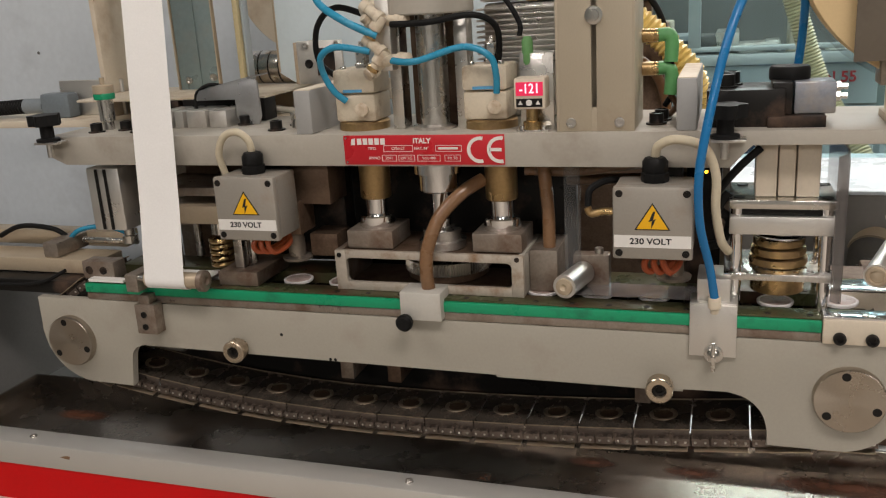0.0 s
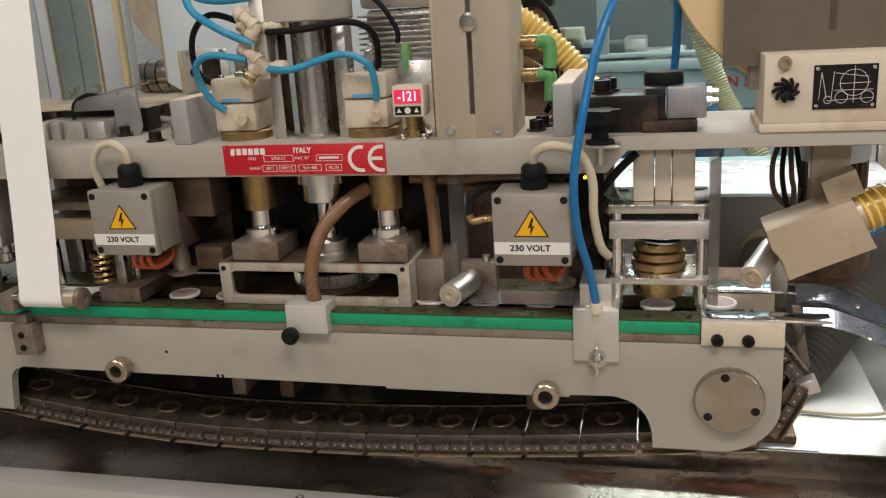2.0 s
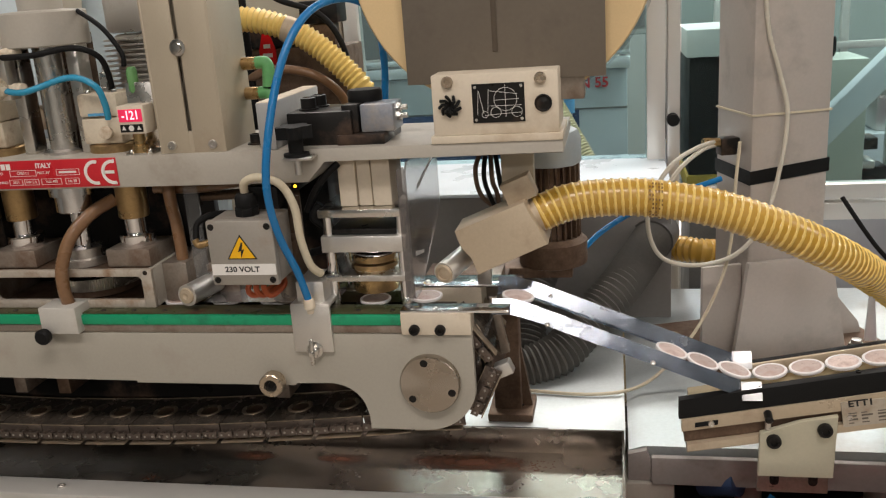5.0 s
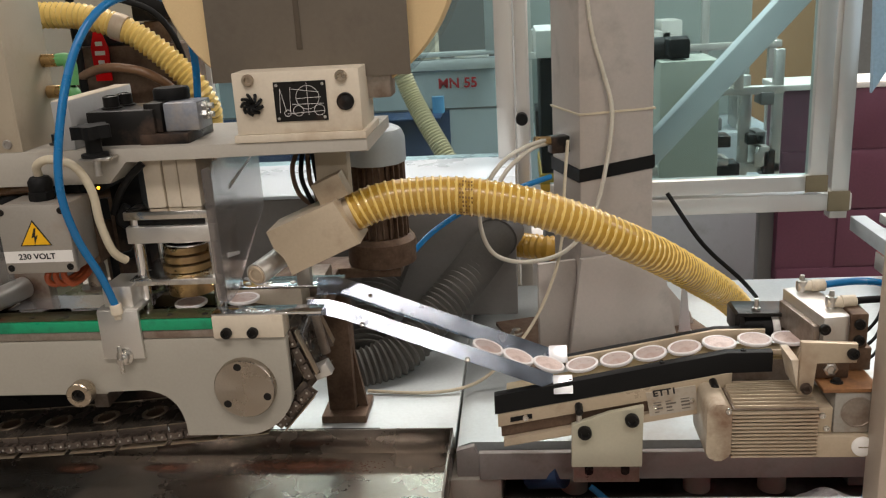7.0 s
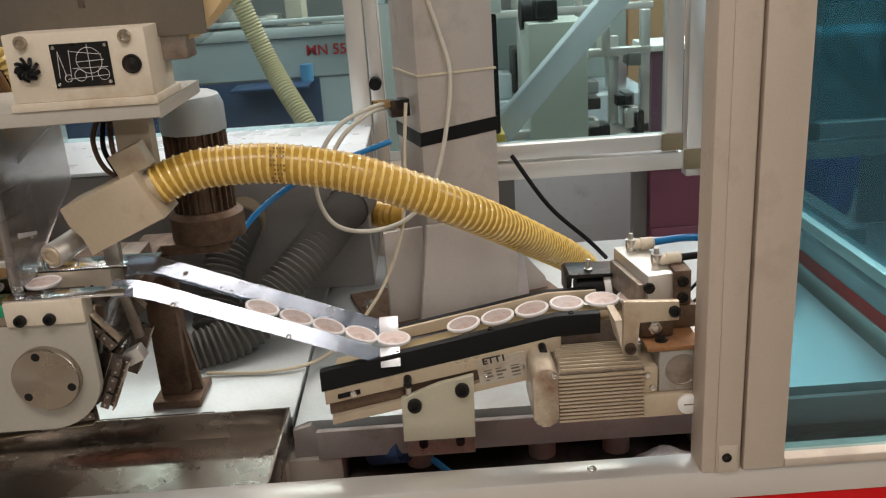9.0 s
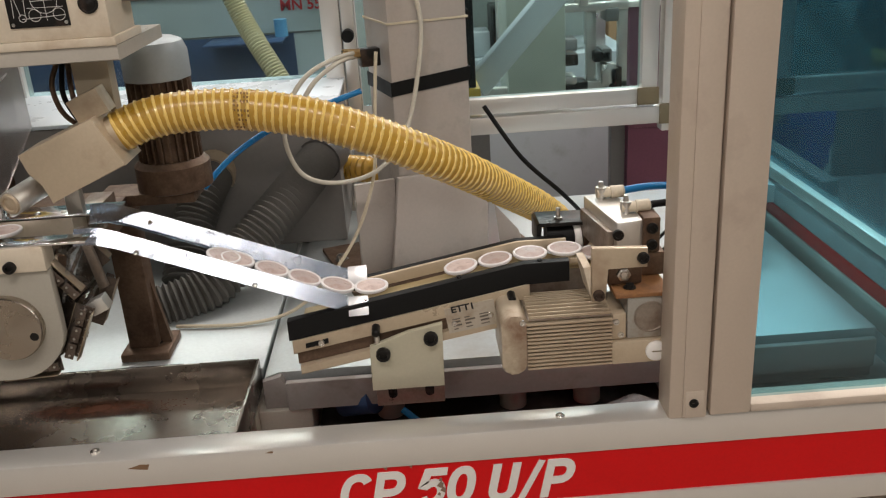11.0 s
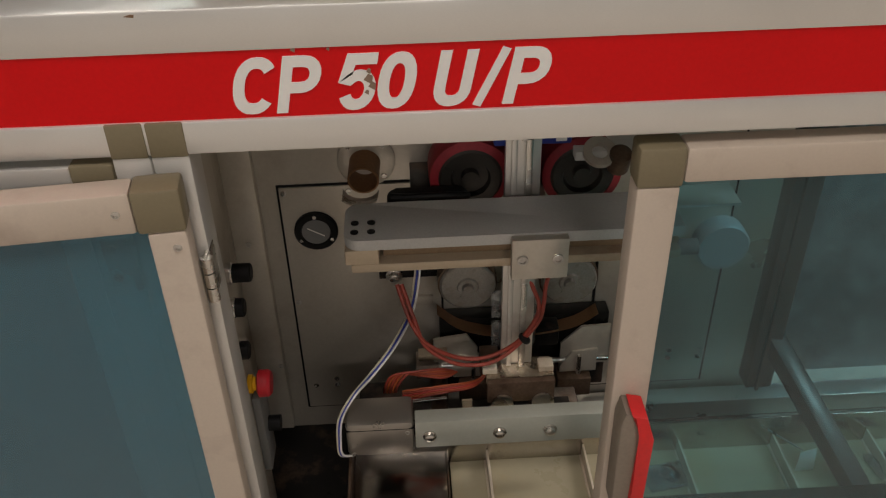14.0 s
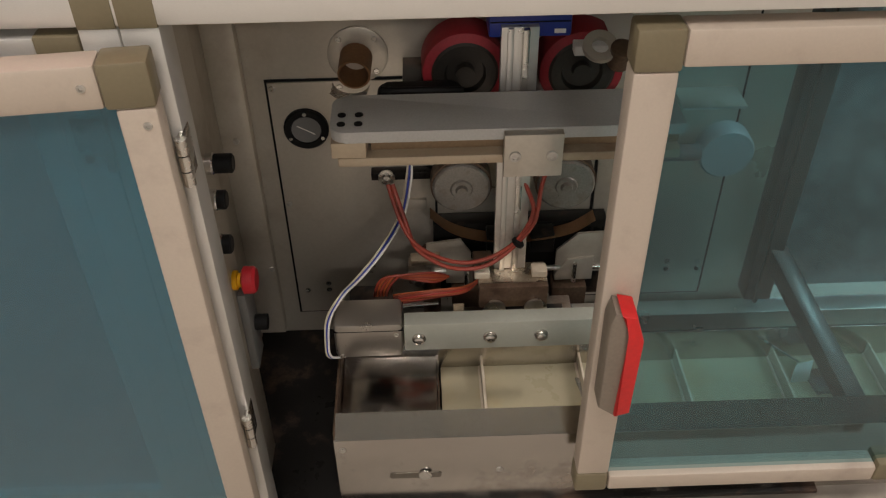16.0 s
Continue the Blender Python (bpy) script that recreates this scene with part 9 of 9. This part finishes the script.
# rear enclosure: aluminium frame with safety glass
ef = thing("rear_enclosure", (0.9, 2.12, 0), "aluminium framed safety glass enclosure behind the machine", "enclosure", kind="structure")
each("bar", lambda bm, *d: box(bm, *d, 0.002), [(0.60, 1.205, 2.09, 2.13, 1.168, 1.204), (0.60, 1.30, 2.088, 2.132, 1.120, 1.160), (1.202, 1.240, 2.09, 2.13, 1.165, 2.6), (1.252, 1.292, 2.09, 2.13, 1.10, 2.6), (0.478, 0.520, 2.09, 2.14, 0.9, 2.6), (0.524, 0.552, 2.09, 2.14, 0.9, 2.6)], PROFILE, ef)
each("corner_piece", lambda bm, *d: box(bm, *d, 0.002), [(1.192, 1.243, 2.086, 2.09, 1.166, 1.206), (1.245, 1.295, 2.085, 2.09, 1.118, 1.166)], BROWNC, ef)
part("pane", box(B(), 0.556, 1.204, 2.108, 2.113, 1.204, 2.6, 0), BACKG, ef, "blue-green safety glass pane").visible_shadow = False
part("pane", box(B(), -0.197, 0.478, 2.108, 2.113, 1.0, 2.6, 0), BACKG, ef, "blue-green safety glass pane").visible_shadow = False
part("lock_knob", cyl(B(), (0.536, 2.06, 1.37), (0.536, 2.09, 1.37), 0.014, seg=16), BLACK, ef)
part("lock_knob", cyl(B(), (0.795, 2.06, 1.40), (0.795, 2.09, 1.40), 0.014, seg=16), BLACK, ef)
sb_ = thing("side_enclosure", (1.33, 1.6, 0.9), "side rail and glass at the machine's end", "enclosure", kind="structure")
part("side_rail", box(B(), 1.36, 1.405, 1.05, 2.08, 0.976, 1.018, 0.002), PROFILE, sb_)
part("side_bar", box(B(), 1.362, 1.40, 1.05, 2.08, 1.045, 1.075, 0.002), BLUEGREY, sb_)
part("side_bar", box(B(), 1.362, 1.40, 1.05, 2.08, 1.09, 1.112, 0.002), PROFILE, sb_)
part("red_band", box(B(), 1.362, 1.40, 1.05, 2.08, 1.019, 1.044, 0.001), RED, sb_)
part("pane", box(B(), 1.378, 1.383, 1.05, 2.08, 1.112, 2.4, 0), TEALG, sb_, "teal glass pane").visible_shadow = False
part("tilted_bar", box(B(), 1.30, 1.335, 1.62, 2.09, 1.07, 1.105, 0.002), BLUEGREY, sb_)
part("inner_block", box(B(), 1.02, 1.355, 1.26, 1.42, 0.90, 0.975, 0.003), DARKG, sb_)
part("hanging_cloth", prism(B(), [(1.30, 1.40), (1.36, 1.50), (1.37, 1.80), (1.28, 1.80)], 2.02, 2.04, b=0.004), mat("light_blue_cloth", (0.35, 0.52, 0.66), 0.8), sb_)

# second machine behind the glass
m2 = thing("packing_machine", (0.2, 3.6, 0), "pale blue-grey packing machine behind the glass", "machine")
part("body", box(B(), -0.9, 0.45, 3.2, 4.0, 0.0, 1.385, 0.004), BLUEGREY, m2)
part("dark_recess", box(B(), -0.9, 0.28, 3.19, 3.21, 0.9, 1.245, 0.002), NAVY, m2)
each("panel_line", lambda bm, z: box(bm, -0.9, 0.45, 3.195, 3.2, z, z + 0.006, 0), [(1.395,), (1.245,)], DARKG, m2)
each("frame_bar", lambda bm, *d: box(bm, *d, 0.002), [(-0.9, 0.46, 3.17, 3.22, 1.388, 1.425), (-0.9, 0.46, 3.17, 3.22, 1.435, 1.450), (0.42, 0.46, 3.17, 3.22, 1.45, 2.4), (-0.15, -0.11, 3.17, 3.22, 1.45, 2.4), (-0.9, 0.46, 3.17, 3.22, 1.85, 1.90)], mat("white_frame", (0.66, 0.70, 0.71), 0.4, 0.2), m2)
part("inner_wall", box(B(), -0.9, 0.45, 3.6, 3.65, 1.385, 2.4, 0), DARKG, m2)
letters("lettering", "MN 55", 0.050, facing(0.315, 3.193, 1.338), mat("red_lettering", (0.6, 0.03, 0.04), 0.5), m2, 0.001, fat=0.001)
random.seed(11)
for i in range(16):
    x = random.uniform(-0.85, 0.35)
    w, hh = random.uniform(0.04, 0.14), random.uniform(0.04, 0.16)
    part("inner_unit", box(B(), x, x + w, 3.28, 3.34 + random.uniform(0, 0.2), 1.386, 1.386 + hh, 0.006), random.choice((ALU, DARKG, BLACKM, BLUEGREY, OFFWHITE)), m2)
part("tool_tray", box(B(), 0.0, 0.26, 3.02, 3.19, 1.235, 1.243, 0.002), NAVY, m2)
part("bottle", cyl(B(), (0.245, 3.15, 1.243), (0.245, 3.15, 1.30), 0.022, seg=14), mat("light_blue_bottle", (0.12, 0.35, 0.6), 0.4), m2)

# machine in the aisle to the right
m3 = thing("carton_machine", (1.35, 3.2, 0), "grey-green machine with a diagonal strut in the aisle", "machine")
part("strut", box(B(), -0.033, 0.033, -0.03, 0.03, -0.55, 0.42, 0.006, Matrix.Translation((1.085, 2.45, 1.42)) @ pose(0, 0, 0, 0, 43, 0)), mat("pale_blue_strut", (0.54, 0.59, 0.61), 0.4), m3)
part("control_box", box(B(), 0.99, 1.18, 2.95, 3.2, 0.95, 1.40, 0.004), mat("sage_box", (0.42, 0.46, 0.40), 0.5), m3)
part("bed", box(B(), 0.75, 1.40, 3.0, 3.3, 0.92, 0.98, 0.004), BLUEGREY, m3)
each("leg", lambda bm, x: box(bm, x, x + 0.05, 3.15, 3.2, 0, 0.92, 0.002), [(0.60,), (1.38,)], DARKG, m3)
each("rail", lambda bm, *d: box(bm, *d, 0.002), [(0.85, 1.39, 2.98, 3.01, 1.02, 1.05), (1.36, 1.39, 2.98, 3.01, 0.98, 1.42), (1.26, 1.29, 3.0, 3.03, 0.98, 1.34), (1.18, 1.39, 2.97, 3.01, 1.28, 1.305)], ALU, m3)
for i in range(9):
    x, z = random.uniform(1.16, 1.33), random.uniform(1.0, 1.3)
    part("drive_part", box(B(), x, x + random.uniform(0.03, 0.08), 2.96, 3.05, z, z + random.uniform(0.03, 0.09), 0.004), random.choice((BLACKM, DARKG, ALU, BLACKM)), m3)
part("motor", cyl(B(), (0.98, 3.1, 1.42), (1.1, 3.1, 1.42), 0.05, seg=18), BLACK, m3)
part("camera_case", box(B(), 1.02, 1.09, 2.98, 3.1, 1.41, 1.47, 0.01), BLACK, m3)
ar = thing("assembly_line", (1.2, 3.9, 0), "pale grey-green assembly line with glazed cells in the aisle", "machine")
part("base", box(B(), 0.55, 1.60, 3.75, 4.3, 0, 1.02, 0.006), BLUEGREY, ar)
each("cell_post", lambda bm, x: box(bm, x, x + 0.03, 3.76, 3.79, 1.021, 1.95, 0.002), [(0.56,), (0.80,), (1.04,), (1.28,), (1.55,)], PROFILE, ar)
each("cell_bar", lambda bm, z: box(bm, 0.55, 1.60, 3.757, 3.792, z, z + 0.028, 0.002), [(1.36,), (1.62,), (1.92,)], PROFILE, ar)
part("back_wall", box(B(), 0.55, 1.60, 4.25, 4.28, 1.021, 1.95, 0.002), mat("sage_back_sheet", (0.34, 0.38, 0.36), 0.5), ar)
random.seed(21)
for i in range(18):
    x, z = random.uniform(0.58, 1.45), random.choice((1.022, 1.022, 1.39, 1.65))
    part("cell_unit", box(B(), x, x + random.uniform(0.05, 0.15), 3.80, 3.86 + random.uniform(0, 0.2), z, z + random.uniform(0.05, 0.20), 0.006), random.choice((WHITE, ALU, DARKG, BLUEGREY, BLACKM, OFFWHITE)), ar)
part("strut_bolt", lathe(B(), (1.30, 2.418, 1.675), (0, -1, 0), [(0.018, 0), (0.018, 0.004), (0.010, 0.005), (0.010, 0.014), (0.002, 0.015)], 16), STEEL, m3)
bb = thing("black_heater_box", (0.60, 2.4, 0.9), "matt black ribbed box on a yellow base", "box")
part("body", box(B(), 0.585, 0.83, 2.25, 2.55, 1.20, 1.49, 0.003), BLACK, bb)
each("rib", lambda bm, i: box(bm, 0.585 + 0.011 * i, 0.590 + 0.011 * i, 2.245, 2.25, 1.484, 1.494, 0), [(i,) for i in range(22)], BLACKM, bb)
part("yellow_base", box(B(), 0.58, 0.84, 2.24, 2.56, 1.155, 1.20, 0.003), YWOOD, bb)
part("stand", box(B(), 0.59, 0.86, 2.26, 2.54, 0, 1.155, 0.003), DARKG, bb)
part("paper_sheet", box(B(), 0.575, 0.84, 2.22, 2.5, 1.494, 1.56, 0.004), WHITE, bb)
rs = thing("white_sack", (1.25, 4.6, 0), "crumpled white plastic sack on the floor", "sack")
bm = B()
bmesh.ops.create_icosphere(bm, subdivisions=4, radius=1, matrix=Matrix.Translation((1.16, 4.7, 0.30)) @ Matrix.Diagonal((0.22, 0.2, 0.38, 1)))
for v in bm.verts:
    v.co += Vector((noise.noise(v.co * 7), noise.noise(v.co * 7 + Vector((9, 0, 0))), noise.noise(v.co * 7 + Vector((0, 9, 0))))) * 0.08
    v.co.z = max(v.co.z, 0)
part("sack", bm, BAG, rs)
for i, (x, y) in enumerate(((0.62, 2.75), (0.72, 3.0))):
    q = thing("white_sack", (x, y, 0), "white and blue plastic sack behind the column", "sack")
    bm = B()
    bmesh.ops.create_icosphere(bm, subdivisions=4, radius=1, matrix=Matrix.Translation((x, y, 0.45)) @ Matrix.Diagonal((0.16, 0.14, 0.5, 1)))
    for v in bm.verts:
        v.co += Vector((noise.noise(v.co * 9), noise.noise(v.co * 9 + Vector((9, 0, 0))), 0)) * 0.06
        v.co.z = max(v.co.z, 0)
    part("sack", bm, BAG if i == 0 else mat("blue_sack", (0.05, 0.07, 0.35), 0.4), q)

mw = thing("maroon_wall", (2.4, 3.2, 0), "low maroon painted block wall", "wall", kind="structure")
part("core", box(B(), 1.43, 3.4, 3.108, 3.30, 0, 1.27, 0.001), MAROON, mw)
bk_mesh = None
for r in range(6):
    for c in range(4):
        x0 = 1.43 + 0.40 * c + (0.2 if r % 2 else 0)
        nm_ = "block"
        if bk_mesh is None:
            o_ = part(nm_, box(B(), 0.003, 0.395, 0.0, 0.009, 0.003, 0.209, 0.003), MAROON, mw)
            bk_mesh = o_.data
            o_.location = Vector((x0, 3.1, 0.212 * r))
            off = Vector(BASE[mw.name])
            o_.data.transform(Matrix.Translation(off))
            o_.location -= off
        else:
            o_ = new(nm_, bk_mesh)
            o_.parent = mw
            o_.location = Vector((x0, 3.1, 0.212 * r)) - off
part("cap", box(B(), 1.41, 3.42, 3.09, 3.32, 1.27, 1.29, 0.003), WHITE, mw)
ct = thing("carton_stack", (1.7, 6.2, 0), "brown carton boxes stacked far behind", "carton")
for i, (x, y, w, z0, z1) in enumerate(((1.35, 6.6, 0.5, 0, 1.5), (2.2, 6.8, 0.6, 0, 1.7), (2.0, 7.4, 0.7, 0, 2.0))):
    part("carton", box(B(), x, x + w, y, y + 0.5, z0, z1, 0.004), CARTON, ct)
wm = thing("white_machine_row", (0.8, 7.5, 0), "row of pale machines with windows far behind", "machine")
part("body", box(B(), -3.0, 2.0, 7.2, 8.0, 0, 1.25, 0.01), WALLM, wm)
for i in range(10):
    part("unit", box(B(), -2.9 + 0.48 * i, -2.5 + 0.48 * i, 7.25, 7.9, 1.25, 1.25 + 0.25 + 0.25 * random.random(), 0.01), random.choice((WALLM, OFFWHITE, BLUEGREY)), wm)
    part("window", box(B(), -2.84 + 0.48 * i, -2.56 + 0.48 * i, 7.235, 7.25, 1.30, 1.46, 0.004), DARKG, wm)
fx = None
for lx, ly, lp in LAMPS:
    if fx is None:
        fx = thing("ceiling_lamp", (lx, ly, 3.6), "white fluorescent lamp fitting hanging from the ceiling", "lamp", "fluorescent ceiling lamps")
        part("tray", box(B(), lx - 0.78, lx + 0.78, ly - 0.27, ly + 0.27, 3.50, 3.56, 0.004), WHITE, fx)
        each("hanger", lambda bm, x: cyl(bm, (x, ly, 3.56), (x, ly, 4.6), 0.006, seg=8), [(lx - 0.6,), (lx + 0.6,)], STEEL, fx)
    else:
        copy_thing(fx, Matrix.Translation((lx, ly, 3.6)))

# daylight windows high in the far wall
SKYG = mat("bright_overcast_sky", (0.80, 0.92, 1.0), 0.5, emit=WINDOW)
for i in range(5):
    x0 = -3.6 + 1.75 * i
    w = thing("window_%d" % (i + 1), (x0, 8.98, 2.3), "high factory window with bright overcast daylight", "window", kind="structure")
    part("sky_pane", box(B(), x0 + 0.05, x0 + 1.45, 8.985, 8.995, 2.35, 4.25, 0), SKYG, w)
    part("window_frame", frame_bars(B(), x0, x0 + 1.5, 8.96, 9.0, 2.3, 4.3, 0.06), PROFILE, w)
    part("mullion", box(B(), x0 + 0.73, x0 + 0.77, 8.965, 8.985, 2.36, 4.24, 0.002), PROFILE, w)

# ---- movement: one stroke of the machine every 1.15 s ----
CYCLE, DOWN = 1.15, 0.42
SLOTS = [(-6, 0.335, 1.2510), (-4, 0.414, 1.2210), (-3, 0.457, 1.2040), (-2, 0.498, 1.1880), (-1, 0.540, 1.1730), (0, 0.582, 1.1640), (1, 0.630, 1.1700), (2, 0.676, 1.1780), (3, 0.722, 1.1855), (4, 0.768, 1.1930), (5, 0.815, 1.1980), (6, 0.862, 1.2000), (7, 0.905, 1.2000), (8, 0.935, 1.1600), (9, 0.945, 1.0900), (10, 0.945, 0.9050)]


def slot_pose(s, order=0):
    """Where a capsule lies on the slide and the exit conveyor; slot 0 is the lowest place."""
    s = max(min(s, 10), -6)
    for (a, xa, za), (b, xb, zb) in zip(SLOTS, SLOTS[1:]):
        if s <= b:
            k = (s - a) / (b - a)
            break
    tilt = 20 if s < -0.7 else 20 - 28 * (s + 0.7) / 1.2 if s < 0.5 else -9 if s < 4.4 else 0
    drop = max(0.0, s - 8) / 2
    return pose(xa + k * (xb - xa) + drop * 0.05 * (order % 2), 1.15 + drop * (0.17 + 0.02 * (order % 3)), za + k * (zb - za) + drop * 0.0065 * (order // 2), 0, tilt, 0)


def slot_after(p, n):
    """Slot of capsule p after stroke n; stroke 0 comes to rest at 7.6 s. The row stalls for two strokes, then moves on in a bunch."""
    if n <= -1:
        return p + n + 0.5
    if n <= 1:
        return p if p <= 0 else p + 0.5 * (n + 1)
    if n <= 3:
        return p + (n - 1) if p <= -1 else p + 1.0 + 1.45 * (n - 1)
    late = p + 4 if p <= -4 else 1.2 + (p + 3) * 1.1 if p >= -3 else p + 4
    return late + (n - 4)


def motions():
    def stroke(ob, base, depth, lag=0.0):
        rows = [(0.0, Matrix.Translation(base))]
        k = 0
        while DOWN + CYCLE * k + 0.2 < 16.0:
            c = DOWN + CYCLE * k + lag
            for dt, q in ((-0.17, 0), (-0.05, 1), (0.05, 1), (0.16, 0)):
                rows.append((c + dt, Matrix.Translation(Vector(base) - Vector((0, 0, depth * q)))))
            k += 1
        rows.append((16.0, Matrix.Translation(base)))
        walk(ob, rows)

    stroke(head_a, BASE[head_a.name], 0.026)
    stroke(head_b, BASE[head_b.name], 0.025)
    stroke(pm, BASE[pm.name], 0.017)

    # the chain moves on by one link between the strokes
    for i, link in enumerate(LINKS):
        rows = [(0.0, chain_pose(i * STEP + REST))]
        for k in range(14):
            a = DOWN + CYCLE * k - 0.40
            if a < 0.0:
                continue
            rows.append((a, chain_pose((i + k) * STEP + REST)))
            rows.append((a + 0.11, chain_pose((i + k + 0.5) * STEP + REST)))
            rows.append((a + 0.22, chain_pose((i + k + 1) * STEP + REST)))
        rows.append((16.0, rows[-1][1]))
        walk(link, rows)

    # the sachet belt runs on; each cleat goes round with it
    for i, cleat in enumerate(CLEATS):
        off = 0.04 + BLOOP * i / NCLEAT - BELT_V * 15.5
        walk(cleat, [(0.08 * k, cleat_pose(off + BELT_V * 0.08 * k)) for k in range(201)])

    # sachets wait above one another in the film chute, drop on the belt one a stroke and ride away
    for i, sachet in enumerate(SACHETS):
        t0 = 15.42 - CYCLE * (len(SACHETS) - 1 - i)
        up = lambda j: pose(0.858, 1.345, 0.335 + 0.062 * j, 90, 0, 0)
        rows = [(0.0, up(i))]
        for j in range(i):
            ts = 15.42 - CYCLE * (len(SACHETS) - 1 - j)
            rows += [(ts + 0.1, up(i - j)), (ts + 0.3, up(i - j - 1))]
        rows += [(t0 - 0.22, up(0)), (t0 - 0.10, pose(0.835, 1.255, 0.225, 45, 0, 5)), (t0, pose(0.815, 1.197, 0.1245, 0, 0, 8))]
        t1 = t0 + (1.70 - 0.815) / BELT_V
        q = t0 + 0.15
        while q < min(t1, 15.95):
            rows.append((q, pose(0.815 + BELT_V * (q - t0), 1.197, 0.1245, 0, 0, 8)))
            q += 0.15
        if t1 < 15.5:
            rows += [(t1 + 0.05, pose(1.72, 1.197, 0.1245, 0, 0, 8)), (t1 + 0.25, pose(1.81, 1.197 + 0.02 * i, 0.03, 0, 40, 8)), (t1 + 0.4, pose(1.86, 1.197 + 0.02 * i, 0.001 + 0.012 * i, 0, 0, 8)), (16.0, pose(1.86, 1.197 + 0.02 * i, 0.001 + 0.012 * i, 0, 0, 8))]
        else:
            rows.append((16.0, pose(0.815 + BELT_V * (16.0 - t0), 1.197, 0.1245, 0, 0, 8)))
        walk(sachet, rows)

    # capsules: on the chain's top run, over the end sheet, down the slide, along the exit conveyor
    for c, cap in enumerate(CAPS):
        p = 12 - c
        n0 = -p - 3
        t_arr = 7.6 + CYCLE * n0
        rows = []

        def deck(j):
            """Place on the top run, j strokes before the slide."""
            x = 0.137 - STEP * (j - 1)
            return pose(max(x, -0.955), 1.15, 1.2775 if j <= 1 else 1.2735 if x > -0.93 else 1.195)

        ahead = 0
        while t_arr - 0.38 - CYCLE * ahead > 0:
            ahead += 1
        if ahead:
            rows.append((0.0, deck(ahead)))
            for j in range(ahead, 0, -1):
                t1 = t_arr - 0.38 - CYCLE * (j - 1)
                if t1 - 0.22 > 0.02:
                    rows.append((t1 - 0.22, deck(j)))
                if t1 < 16.0:
                    rows.append((t1, deck(j - 1) if j > 1 else pose(0.246, 1.15, 1.2785, 0, 4, 0)))
        n = n0
        first = True
        while True:
            t1 = t_arr + CYCLE * (n - n0)
            if t1 > 0.02 and t1 < 16.0:
                if first:
                    if t1 - 0.12 > 0.0:
                        rows.append((t1 - 0.14, slot_pose(-5.5)))
                    rows.append((t1, slot_pose(slot_after(p, n), c)))
                else:
                    rows.append((t1 - 0.16, slot_pose(slot_after(p, n - 1), c)))
                    rows.append((t1 + 0.16, slot_pose(slot_after(p, n), c)))
            elif t1 <= 0.02:
                rows = [(0.0, slot_pose(slot_after(p, n), c))]
            if t1 >= 16.0:
                break
            first = False
            n += 1
        rows = sorted([r for r in rows if r[0] <= 16.0], key=lambda r: r[0])
        clean = [rows[0]]
        for r in rows[1:]:
            if r[0] - clean[-1][0] > 0.035:
                clean.append(r)
        if clean[-1][0] < 15.95:
            clean.append((16.0, clean[-1][1]))
        walk(cap, clean)


motions()
